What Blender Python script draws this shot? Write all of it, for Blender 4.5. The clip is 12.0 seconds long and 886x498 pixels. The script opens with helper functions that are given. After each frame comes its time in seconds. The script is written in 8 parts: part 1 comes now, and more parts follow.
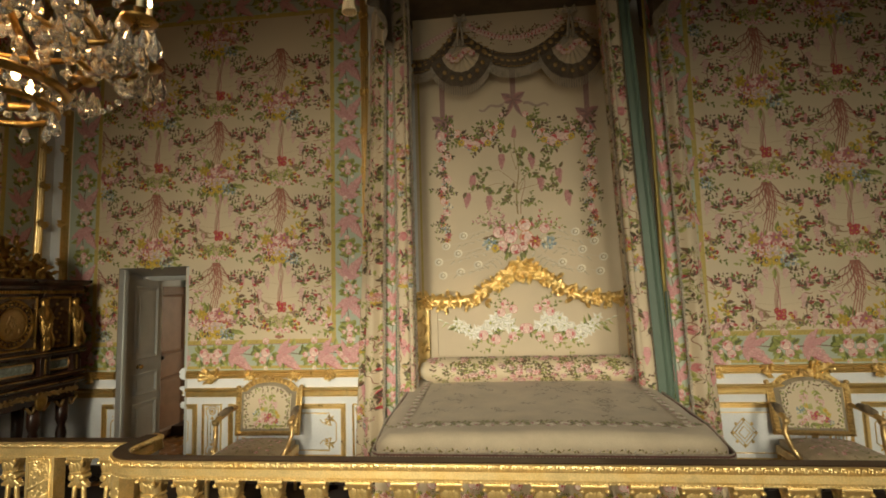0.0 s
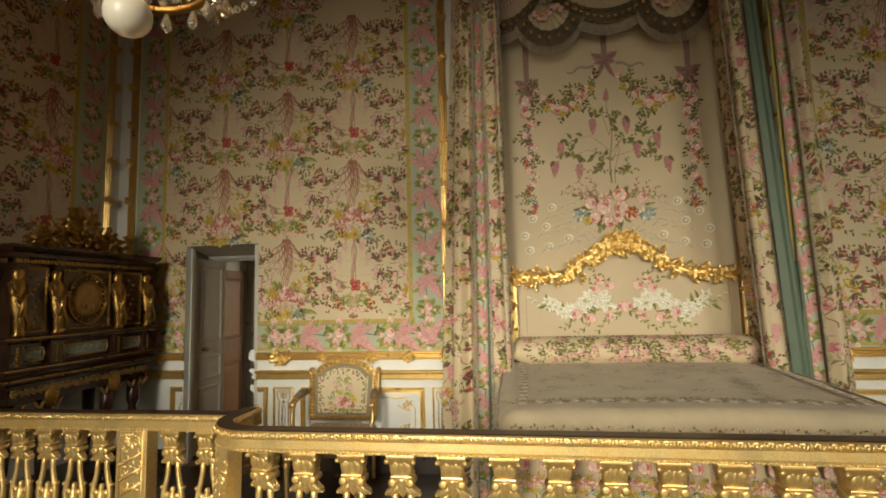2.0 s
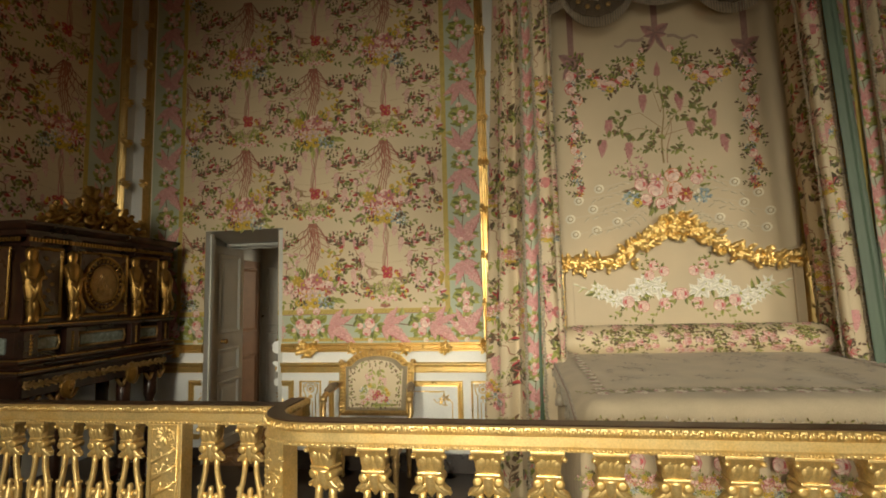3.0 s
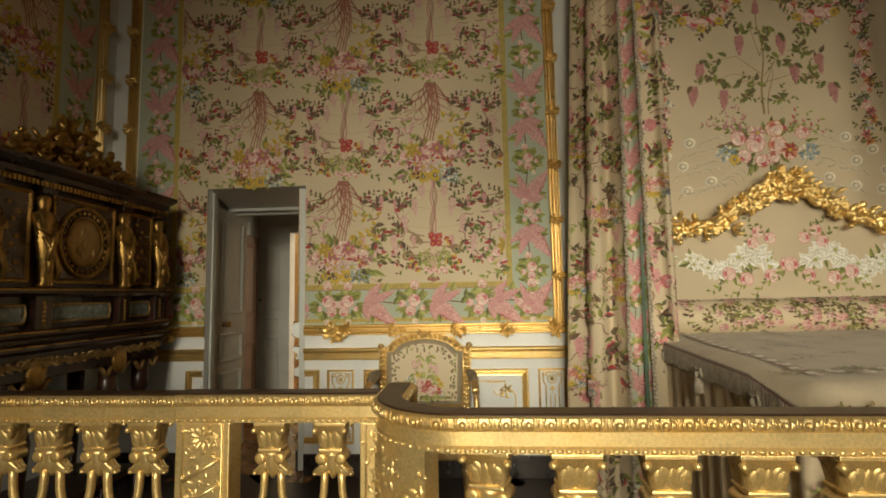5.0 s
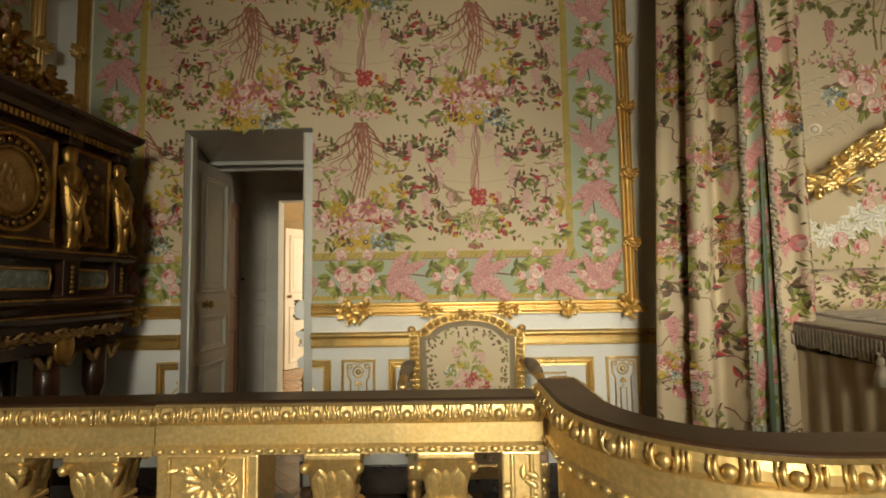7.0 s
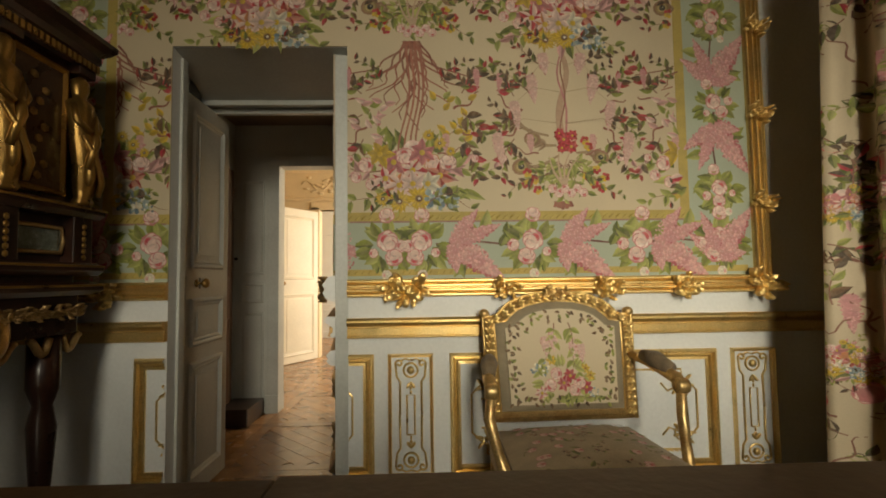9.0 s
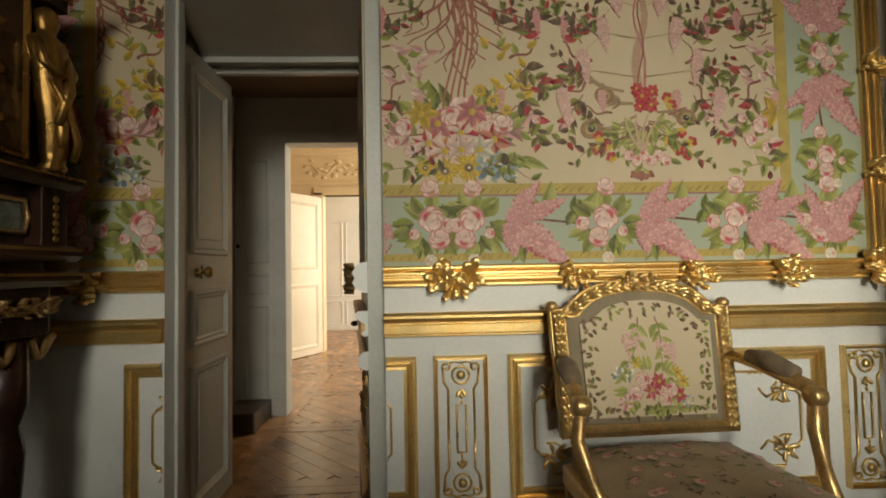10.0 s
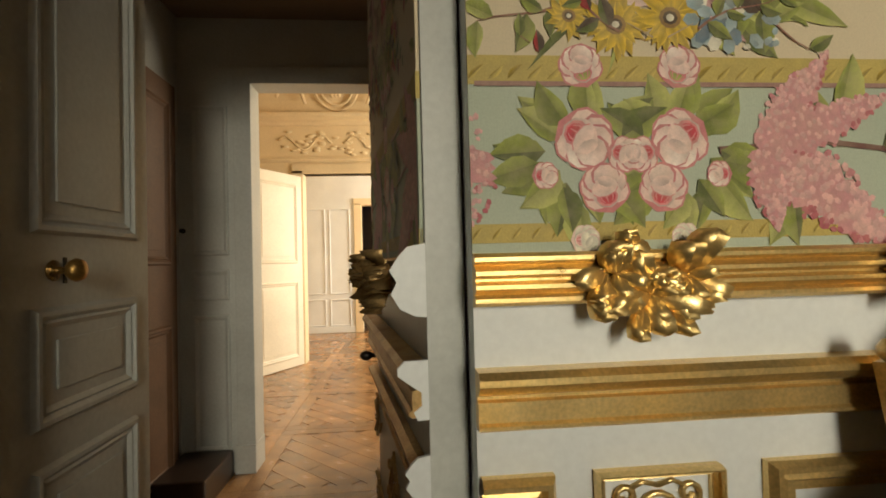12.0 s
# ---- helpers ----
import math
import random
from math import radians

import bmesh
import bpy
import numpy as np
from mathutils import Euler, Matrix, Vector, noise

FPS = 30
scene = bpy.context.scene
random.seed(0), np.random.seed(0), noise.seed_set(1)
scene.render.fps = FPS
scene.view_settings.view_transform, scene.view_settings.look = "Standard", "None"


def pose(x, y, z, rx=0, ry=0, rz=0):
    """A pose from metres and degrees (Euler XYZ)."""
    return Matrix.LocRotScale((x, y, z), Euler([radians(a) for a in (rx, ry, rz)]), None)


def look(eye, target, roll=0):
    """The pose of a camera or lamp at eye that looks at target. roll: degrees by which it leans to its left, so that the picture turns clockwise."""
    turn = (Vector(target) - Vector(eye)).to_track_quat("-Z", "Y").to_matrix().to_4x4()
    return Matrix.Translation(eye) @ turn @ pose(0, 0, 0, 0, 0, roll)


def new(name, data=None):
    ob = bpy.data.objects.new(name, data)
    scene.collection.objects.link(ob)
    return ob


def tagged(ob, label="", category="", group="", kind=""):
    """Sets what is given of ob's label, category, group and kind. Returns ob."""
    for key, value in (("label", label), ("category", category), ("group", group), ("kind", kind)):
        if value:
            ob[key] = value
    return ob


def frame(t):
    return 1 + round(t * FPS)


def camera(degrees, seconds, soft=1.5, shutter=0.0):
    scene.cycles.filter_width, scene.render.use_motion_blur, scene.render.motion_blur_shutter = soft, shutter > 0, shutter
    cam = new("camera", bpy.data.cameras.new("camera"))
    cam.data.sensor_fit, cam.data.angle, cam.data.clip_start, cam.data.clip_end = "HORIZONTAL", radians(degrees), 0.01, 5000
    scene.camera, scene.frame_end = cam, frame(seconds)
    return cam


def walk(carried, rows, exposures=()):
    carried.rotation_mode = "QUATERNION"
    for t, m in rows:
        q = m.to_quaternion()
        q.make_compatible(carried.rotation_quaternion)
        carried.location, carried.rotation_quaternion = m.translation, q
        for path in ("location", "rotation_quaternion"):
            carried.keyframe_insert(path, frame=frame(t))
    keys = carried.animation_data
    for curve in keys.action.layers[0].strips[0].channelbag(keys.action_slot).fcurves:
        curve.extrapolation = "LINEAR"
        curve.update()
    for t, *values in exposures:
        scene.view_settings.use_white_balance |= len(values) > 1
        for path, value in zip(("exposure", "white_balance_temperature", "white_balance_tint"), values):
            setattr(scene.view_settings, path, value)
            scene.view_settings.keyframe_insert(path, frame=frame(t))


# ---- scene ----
cam = camera(86.0, 12.0, soft=1.8)
PATH = [
    (0.0, (-0.237, 2.124, 1.795), (-0.441, 4.105, 1.975), -1.6),
    (0.5, (-0.442, 2.135, 1.746), (-0.656, 4.115, 1.926), -1.5),
    (1.0, (-0.579, 2.195, 1.673), (-0.822, 4.171, 1.863), -1.5),
    (1.5, (-0.726, 2.297, 1.618), (-1.002, 4.269, 1.809), -1.5),
    (2.0, (-0.872, 2.4, 1.564), (-1.174, 4.367, 1.756), -1.5),
    (2.5, (-1.081, 2.514, 1.497), (-1.387, 4.481, 1.693), -1.5),
    (3.0, (-1.299, 2.634, 1.456), (-1.589, 4.604, 1.649), -1.4),
    (5.0, (-2.14, 3.286, 1.264), (-2.29, 5.272, 1.447), -1.1),
    (5.5, (-2.342, 3.473, 1.232), (-2.431, 5.464, 1.404), -1.2),
    (6.0, (-2.439, 3.646, 1.211), (-2.511, 5.638, 1.367), -1.2),
    (6.5, (-2.543, 3.827, 1.183), (-2.597, 5.821, 1.329), -1.1),
    (8.5, (-3.024, 4.577, 1.04), (-2.984, 6.571, 1.18), -0.6),
    (9.0, (-3.152, 4.748, 1.035), (-3.089, 6.742, 1.153), -0.8),
    (9.5, (-3.291, 4.947, 1.03), (-3.201, 6.94, 1.12), -1.0),
    (10.0, (-3.379, 5.148, 1.021), (-3.293, 7.145, 1.098), -1.1),
    (10.5, (-3.48, 5.386, 1.02), (-3.383, 7.383, 1.08), -1.2),
    (11.0, (-3.531, 5.639, 1.02), (-3.453, 7.636, 1.069), -1.3),
    (11.5, (-3.574, 5.973, 1.027), (-3.492, 7.971, 1.059), -1.3),
    (12.0, (-3.64, 6.254, 1.02), (-3.468, 8.246, 1.068), -1.5),
]
walk(cam, [(t, look(eye, target, roll)) for t, eye, target, roll in PATH], exposures=((0.0, 0.2, 6500, 10), (2.0, 0.2, 6500, 10), (3.0, 0.14, 6500, 10), (5.0, -0.05, 6500, 10), (6.5, -0.06, 6500, 10), (8.5, -0.25, 6500, 10), (9.0, -0.32, 6450, 10), (9.5, -0.3, 6100, 10), (10.5, -0.2, 6100, 10), (12.0, -0.15, 6300, 10)))

# ---- light ----
world = bpy.data.worlds.new("world")
scene.world = world
world.use_nodes = True
wn = world.node_tree
sky = wn.nodes.new("ShaderNodeTexSky")
sky.sky_type, sky.sun_disc = "NISHITA", False
sky.sun_elevation, sky.sun_rotation = radians(38), radians(200)
wn.links.new(sky.outputs[0], wn.nodes["Background"].inputs[0])
wn.nodes["Background"].inputs[1].default_value = 0.05


def area(name, m, w, h, power, color, spread=180):
    lamp = bpy.data.lights.new(name, "AREA")
    lamp.shape, lamp.size, lamp.size_y, lamp.energy, lamp.color, lamp.spread = "RECTANGLE", w, h, power, color, radians(spread)
    ob = new(name, lamp)
    ob.matrix_world = m
    return ob


# daylight that falls in through the tall south windows
for wx, aim, power in ((-2.1, -2.2, 62), (0.9, 0.35, 25), (4.2, 2.7, 29)):
    area("window_light", look((wx, -2.62, 2.6), (aim, 6.6, 0.0)), 1.4, 3.0, power, (1.0, 0.90, 0.67), 52)
# the windows of the two rooms behind the jib door
area("salon_window_light", look((-1.95, 10.42, 1.7), (-4.6, 10.9, 0.6)), 1.3, 2.2, 95, (1.0, 0.86, 0.62))
area("salon_window_light", look((-1.95, 13.15, 1.7), (-4.9, 13.3, 0.6)), 1.1, 2.2, 135, (1.0, 0.90, 0.72))
scene.view_settings.exposure = 0.0

# ---- materials ----


def material(name, base, rough=0.6, metal=0.0, vary=0.15, scale=6.0, fine=90.0, bump=0.15, coat=0.0, second=None, attr=None, dist=0.004):
    """Two scales of variation: stains in colour and roughness, fine grain in relief."""
    mat = bpy.data.materials.new(name)
    mat.use_nodes = True
    n, l = mat.node_tree.nodes, mat.node_tree.links
    b = n["Principled BSDF"]
    b.inputs["Metallic"].default_value = metal
    b.inputs["Coat Weight"].default_value = coat
    co = n.new("ShaderNodeTexCoord")
    big, small = n.new("ShaderNodeTexNoise"), n.new("ShaderNodeTexNoise")
    big.inputs["Scale"].default_value, big.inputs["Detail"].default_value = scale, 5
    small.inputs["Scale"].default_value, small.inputs["Detail"].default_value = fine, 3
    l.new(co.outputs["Object"], big.inputs["Vector"]), l.new(co.outputs["Object"], small.inputs["Vector"])
    ramp = n.new("ShaderNodeMapRange")
    ramp.inputs["From Min"].default_value, ramp.inputs["From Max"].default_value = 0.3, 0.7
    ramp.inputs["To Min"].default_value, ramp.inputs["To Max"].default_value = 1 - vary, 1 + vary
    l.new(big.outputs["Fac"], ramp.inputs["Value"])
    ramp2 = n.new("ShaderNodeMapRange")
    ramp2.inputs["From Min"].default_value, ramp2.inputs["From Max"].default_value = 0.3, 0.7
    ramp2.inputs["To Min"].default_value, ramp2.inputs["To Max"].default_value = 1 - vary * 0.7, 1 + vary * 0.7
    l.new(small.outputs["Fac"], ramp2.inputs["Value"])
    mul = n.new("ShaderNodeMath")
    mul.operation = "MULTIPLY"
    l.new(ramp.outputs[0], mul.inputs[0]), l.new(ramp2.outputs[0], mul.inputs[1])
    tint = n.new("ShaderNodeVectorMath")
    tint.operation = "SCALE"
    if attr:
        a = n.new("ShaderNodeAttribute")
        a.attribute_name = attr
        l.new(a.outputs["Color"], tint.inputs[0])
    elif second:
        mix = n.new("ShaderNodeMix")
        mix.data_type = "RGBA"
        mix.inputs["A"].default_value, mix.inputs["B"].default_value = (*base, 1), (*second, 1)
        sharp = n.new("ShaderNodeMapRange")
        sharp.inputs["From Min"].default_value, sharp.inputs["From Max"].default_value = 0.45, 0.65
        l.new(big.outputs["Fac"], sharp.inputs["Value"]), l.new(sharp.outputs[0], mix.inputs["Factor"])
        l.new(mix.outputs["Result"], tint.inputs[0])
    else:
        tint.inputs[0].default_value = base
    l.new(mul.outputs[0], tint.inputs["Scale"])
    l.new(tint.outputs[0], b.inputs["Base Color"])
    rr = n.new("ShaderNodeMapRange")
    rr.inputs["To Min"].default_value, rr.inputs["To Max"].default_value = max(0.03, rough - 0.12), min(1, rough + 0.12)
    l.new(big.outputs["Fac"], rr.inputs["Value"]), l.new(rr.outputs[0], b.inputs["Roughness"])
    if bump:
        bp = n.new("ShaderNodeBump")
        bp.inputs["Strength"].default_value, bp.inputs["Distance"].default_value = bump, dist
        l.new(small.outputs["Fac"], bp.inputs["Height"]), l.new(bp.outputs[0], b.inputs["Normal"])
    return mat


def weave(mat, pitch=700):
    """Fine thread relief for cloth."""
    n, l = mat.node_tree.nodes, mat.node_tree.links
    wave = n.new("ShaderNodeTexWave")
    wave.inputs["Scale"].default_value, wave.inputs["Distortion"].default_value = pitch / 6, 1.5
    bp = n.new("ShaderNodeBump")
    bp.inputs["Strength"].default_value, bp.inputs["Distance"].default_value = 0.12, 0.001
    old = n["Principled BSDF"].inputs["Normal"]
    l.new(n["Bump"].outputs[0], bp.inputs["Normal"])
    l.new(wave.outputs["Fac"], bp.inputs["Height"]), l.new(bp.outputs[0], old)
    n["Principled BSDF"].inputs["Sheen Weight"].default_value = 0.15
    return mat


GOLD = material("gilding", (0.80, 0.59, 0.25), 0.32, 0.82, 0.18, 9, 160, 0.1, second=(0.64, 0.44, 0.16))
RAIL_GOLD = material("matt_gilding", (0.80, 0.60, 0.27), 0.38, 0.72, 0.2, 8, 120, 0.12, second=(0.62, 0.43, 0.16))
GOLD_OLD = material("worn_gilding", (0.48, 0.32, 0.13), 0.45, 0.7, 0.3, 12, 160, 0.4, second=(0.28, 0.17, 0.07))
BRONZE = material("gilt_bronze", (0.36, 0.215, 0.06), 0.3, 0.85, 0.25, 10, 200, 0.3)
WHITE = material("white_panel_paint", (0.76, 0.78, 0.78), 0.4, 0, 0.05, 3, 60, 0.1)
GREY_PAINT = material("grey_door_paint", (0.52, 0.53, 0.50), 0.42, 0, 0.08, 4, 70, 0.12)
CREAM_PAINT = material("cream_room_paint", (0.78, 0.63, 0.40), 0.55, 0, 0.06, 3, 60, 0.1)
SILK = weave(material("cream_silk", (0.65, 0.545, 0.37), 0.62, 0, 0.06, 1.5, 300, 0.12))
GREEN_SILK = weave(material("pale_green_silk", (0.43, 0.48, 0.37), 0.6, 0, 0.08, 3, 300, 0.12))
SAGE = weave(material("sage_lining_silk", (0.095, 0.145, 0.10), 0.5, 0, 0.12, 3, 300, 0.12))
YELLOW_SILK = weave(material("yellow_galloon", (0.50, 0.38, 0.10), 0.6, 0, 0.12, 20, 300, 0.2))
EMBROIDERY = weave(material("silk_embroidery", (1, 1, 1), 0.6, 0, 0.10, 90, 420, 0.25, attr="thread"))


def fade(mat, ground, most):
    """Worn silks: the thread thins out in places and shows the ground."""
    n, l = mat.node_tree.nodes, mat.node_tree.links
    b = n["Principled BSDF"]
    old = b.inputs["Base Color"].links[0].from_socket
    worn, span, mix = n.new("ShaderNodeTexNoise"), n.new("ShaderNodeMapRange"), n.new("ShaderNodeMix")
    worn.inputs["Scale"].default_value, worn.inputs["Detail"].default_value = 38, 4
    span.inputs["From Min"].default_value, span.inputs["From Max"].default_value, span.inputs["To Max"].default_value = 0.38, 0.72, most
    mix.data_type = "RGBA"
    mix.inputs["B"].default_value = (*ground, 1)
    l.new(n["Texture Coordinate"].outputs["Object"], worn.inputs["Vector"])
    l.new(worn.outputs["Fac"], span.inputs["Value"]), l.new(span.outputs[0], mix.inputs["Factor"])
    l.new(old, mix.inputs["A"]), l.new(mix.outputs["Result"], b.inputs["Base Color"])


fade(EMBROIDERY, (0.60, 0.48, 0.32), 0.2)
QUILT = weave(material("quilted_bedcover_silk", (0.52, 0.44, 0.31), 0.7, 0, 0.10, 7, 200, 0.3))
EBONY = material("dark_mahogany", (0.018, 0.0065, 0.004), 0.3, 0, 0.35, 5, 80, 0.08, coat=0.15, second=(0.036, 0.013, 0.007))
INLAY = material("marquetry_panel", (0.09, 0.045, 0.02), 0.3, 0, 0.3, 14, 120, 0.1, coat=0.3, second=(0.05, 0.025, 0.012))
RAIL_TOP = material("dark_rail_wood", (0.05, 0.026, 0.012), 0.36, 0, 0.25, 8, 120, 0.1)
PARQUET = material("oak_parquet", (0.27, 0.145, 0.06), 0.3, 0, 0.3, 5, 140, 0.1, coat=0.2, second=(0.20, 0.10, 0.04))
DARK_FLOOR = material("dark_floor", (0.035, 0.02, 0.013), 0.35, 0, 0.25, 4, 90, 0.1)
# set dark so that the unseen walls and ceiling bounce less fill light
LOW_BOUNCE_PLASTER = material("plaster", (0.22, 0.17, 0.12), 0.75, 0, 0.06, 2, 60, 0.15)
CREAM_DOOR = material("cream_door_paint", (0.78, 0.71, 0.57), 0.5, 0, 0.06, 3, 60, 0.1)
IRON = material("blackened_iron", (0.03, 0.025, 0.02), 0.4, 0.6, 0.2, 9, 120, 0.1)
SKIRT = material("dark_marbled_skirting", (0.03, 0.022, 0.018), 0.3, 0, 0.4, 9, 120, 0.05)
PLUM = weave(material("plum_braid_silk", (0.17, 0.07, 0.06), 0.6, 0, 0.15, 30, 300, 0.2))
FRINGE = weave(material("faded_silk_fringe", (0.40, 0.35, 0.27), 0.75, 0, 0.25, 30, 300, 0.3))
WAX = material("candle_wax", (0.72, 0.62, 0.42), 0.5, 0, 0.08, 8, 60, 0.05)

# ---- mesh helpers ----


class Shape:
    """Collects faces for one mesh."""

    def __init__(self):
        self.v, self.f, self.c = [], [], []

    def add(self, verts, faces, color=None):
        o = len(self.v)
        self.v += [tuple(p) for p in verts]
        self.f += [tuple(i + o for i in q) for q in faces]
        self.c += color if isinstance(color, list) else [color] * len(verts)
        return self

    def box(self, x0, x1, y0, y1, z0, z1, bevel=0.0):
        if bevel <= 0:
            v = [(x, y, z) for x in (x0, x1) for y in (y0, y1) for z in (z0, z1)]
            return self.add(v, [(0, 1, 3, 2), (4, 6, 7, 5), (0, 4, 5, 1), (2, 3, 7, 6), (0, 2, 6, 4), (1, 5, 7, 3)])
        bm = bmesh.new()
        bmesh.ops.create_cube(bm, size=1)
        for p in bm.verts:
            p.co = ((x0 + x1) / 2 + p.co.x * (x1 - x0), (y0 + y1) / 2 + p.co.y * (y1 - y0), (z0 + z1) / 2 + p.co.z * (z1 - z0))
        bmesh.ops.bevel(bm, geom=bm.edges[:], offset=bevel, segments=2, affect="EDGES", profile=0.6)
        return self.mesh(bm)

    def mesh(self, bm, m=None):
        bm.verts.index_update()
        self.add([(m @ p.co) if m else p.co[:] for p in bm.verts], [[p.index for p in q.verts] for q in bm.faces])
        bm.free()
        return self

    def sweep(self, profile, path, closed=False, ups=None, cap=True):
        """profile: (out, up) pairs, closed round; path: 3D points; out is to the right of the way."""
        n, k = len(path), len(profile)
        P = [Vector(p) for p in path]
        rings = []
        for i, p in enumerate(P):
            a = P[(i - 1) % n] if (closed or i > 0) else p
            b = P[(i + 1) % n] if (closed or i < n - 1) else p
            d1, d2 = (p - a), (b - p)
            d1 = d1.normalized() if d1.length > 1e-9 else d2.normalized()
            d2 = d2.normalized() if d2.length > 1e-9 else d1
            up = Vector(ups) if ups else Vector((0, 0, 1))
            s1, s2 = d1.cross(up).normalized(), d2.cross(up).normalized()
            s = (s1 + s2)
            s = s.normalized() / max(0.35, (s.normalized()).dot(s1)) if s.length > 1e-6 else s1
            rings.append([p + s * o + up * u for o, u in profile])
        verts = [q for r in rings for q in r]
        faces = []
        for i in range(n if closed else n - 1):
            j = (i + 1) % n
            faces += [(i * k + m, i * k + (m + 1) % k, j * k + (m + 1) % k, j * k + m) for m in range(k)]
        if cap and not closed:
            faces += [tuple(range(k))[::-1], tuple((n - 1) * k + m for m in range(k))]
        return self.add(verts, faces)

    def lathe(self, profile, n=12, at=(0, 0, 0), wobble=None):
        """profile: (radius, height) pairs from the foot up; wobble(angle, i) scales the radius."""
        k = len(profile)
        verts, faces = [], []
        for j in range(n):
            a = 2 * math.pi * j / n
            for i, (r, z) in enumerate(profile):
                q = r * (wobble(a, i) if wobble else 1)
                verts.append((at[0] + q * math.cos(a), at[1] + q * math.sin(a), at[2] + z))
        for j in range(n):
            e = (j + 1) % n
            faces += [(j * k + i, e * k + i, e * k + i + 1, j * k + i + 1) for i in range(k - 1)]
        faces += [tuple(j * k for j in range(n))[::-1], tuple(j * k + k - 1 for j in range(n))]
        return self.add(verts, faces)

    def tube(self, path, radius, n=6):
        P = [Vector(p) for p in path]
        rad = radius if isinstance(radius, (list, tuple)) else [radius] * len(P)
        verts, faces, ref = [], [], None
        for i, p in enumerate(P):
            d = (P[min(i + 1, len(P) - 1)] - P[max(i - 1, 0)]).normalized()
            if ref is None:
                ref = d.orthogonal().normalized()
            ref = (ref - d * ref.dot(d)).normalized()
            o = d.cross(ref)
            verts += [p + (ref * math.cos(2 * math.pi * j / n) + o * math.sin(2 * math.pi * j / n)) * rad[i] for j in range(n)]
        for i in range(len(P) - 1):
            faces += [(i * n + j, i * n + (j + 1) % n, (i + 1) * n + (j + 1) % n, (i + 1) * n + j) for j in range(n)]
        faces += [tuple(range(n))[::-1], tuple((len(P) - 1) * n + j for j in range(n))]
        return self.add(verts, faces)

    def blob(self, at, size, n=7, m=4, twist=0.0):
        """A small rounded lump."""
        rows = [(math.sin(math.pi * i / m), -math.cos(math.pi * i / m)) for i in range(m + 1)]
        verts, faces = [], []
        for i, (r, z) in enumerate(rows):
            for j in range(n):
                a = 2 * math.pi * j / n + twist
                verts.append((at[0] + size[0] * r * math.cos(a), at[1] + size[1] * r * math.sin(a), at[2] + size[2] * z))
        for i in range(m):
            faces += [(i * n + j, i * n + (j + 1) % n, (i + 1) * n + (j + 1) % n, (i + 1) * n + j) for j in range(n)]
        return self.add(verts, faces)

    def join(self, other, m=None):
        return self.add([(m @ Vector(p)) for p in other.v] if m else other.v, other.f) if not any(other.c) else self._join_c(other, m)

    def _join_c(self, other, m):
        o = len(self.v)
        self.v += [tuple(m @ Vector(p)) for p in other.v] if m else other.v
        self.f += [tuple(i + o for i in q) for q in other.f]
        self.c += other.c
        return self

    def data(self, name, mat, smooth=False):
        me = bpy.data.meshes.new(name)
        me.from_pydata([tuple(p) for p in self.v], [], self.f)
        me.materials.append(mat)
        if any(c is not None for c in self.c):
            a = me.color_attributes.new("thread", "FLOAT_COLOR", "POINT")
            flat = np.array([(*(c or (0.5, 0.5, 0.5)), 1.0) for c in self.c], dtype=np.float32).ravel()
            a.data.foreach_set("color", flat)
        if smooth:
            me.polygons.foreach_set("use_smooth", [True] * len(me.polygons))
        me.update()
        return me


def part(name, shape, mat, parent, label="", smooth=False, kind=""):
    ob = new(name, shape.data(name, mat, smooth))
    ob.parent = parent
    return tagged(ob, label, kind=kind)


def thing(name, label, category, group="", at=None, kind=""):
    ob = new(name)
    if at:
        ob.matrix_basis = at
    return tagged(ob, label, category, group, kind)


def solid(name, shape, mat, label, category, group="", kind="", smooth=False):
    return tagged(new(name, shape.data(name, mat, smooth)), label, category, group, kind)


FLOOR = -0.12
WALL_Y = 7.0
LEFT_X = -5.22
RIGHT_X = 5.2
SOUTH_Y = -2.7
TOP_Z = 5.9
DOOR_X0, DOOR_X1, DOOR_Z = -4.36, -3.53, 2.155
REVEAL = 0.55

# ---- room structure ----


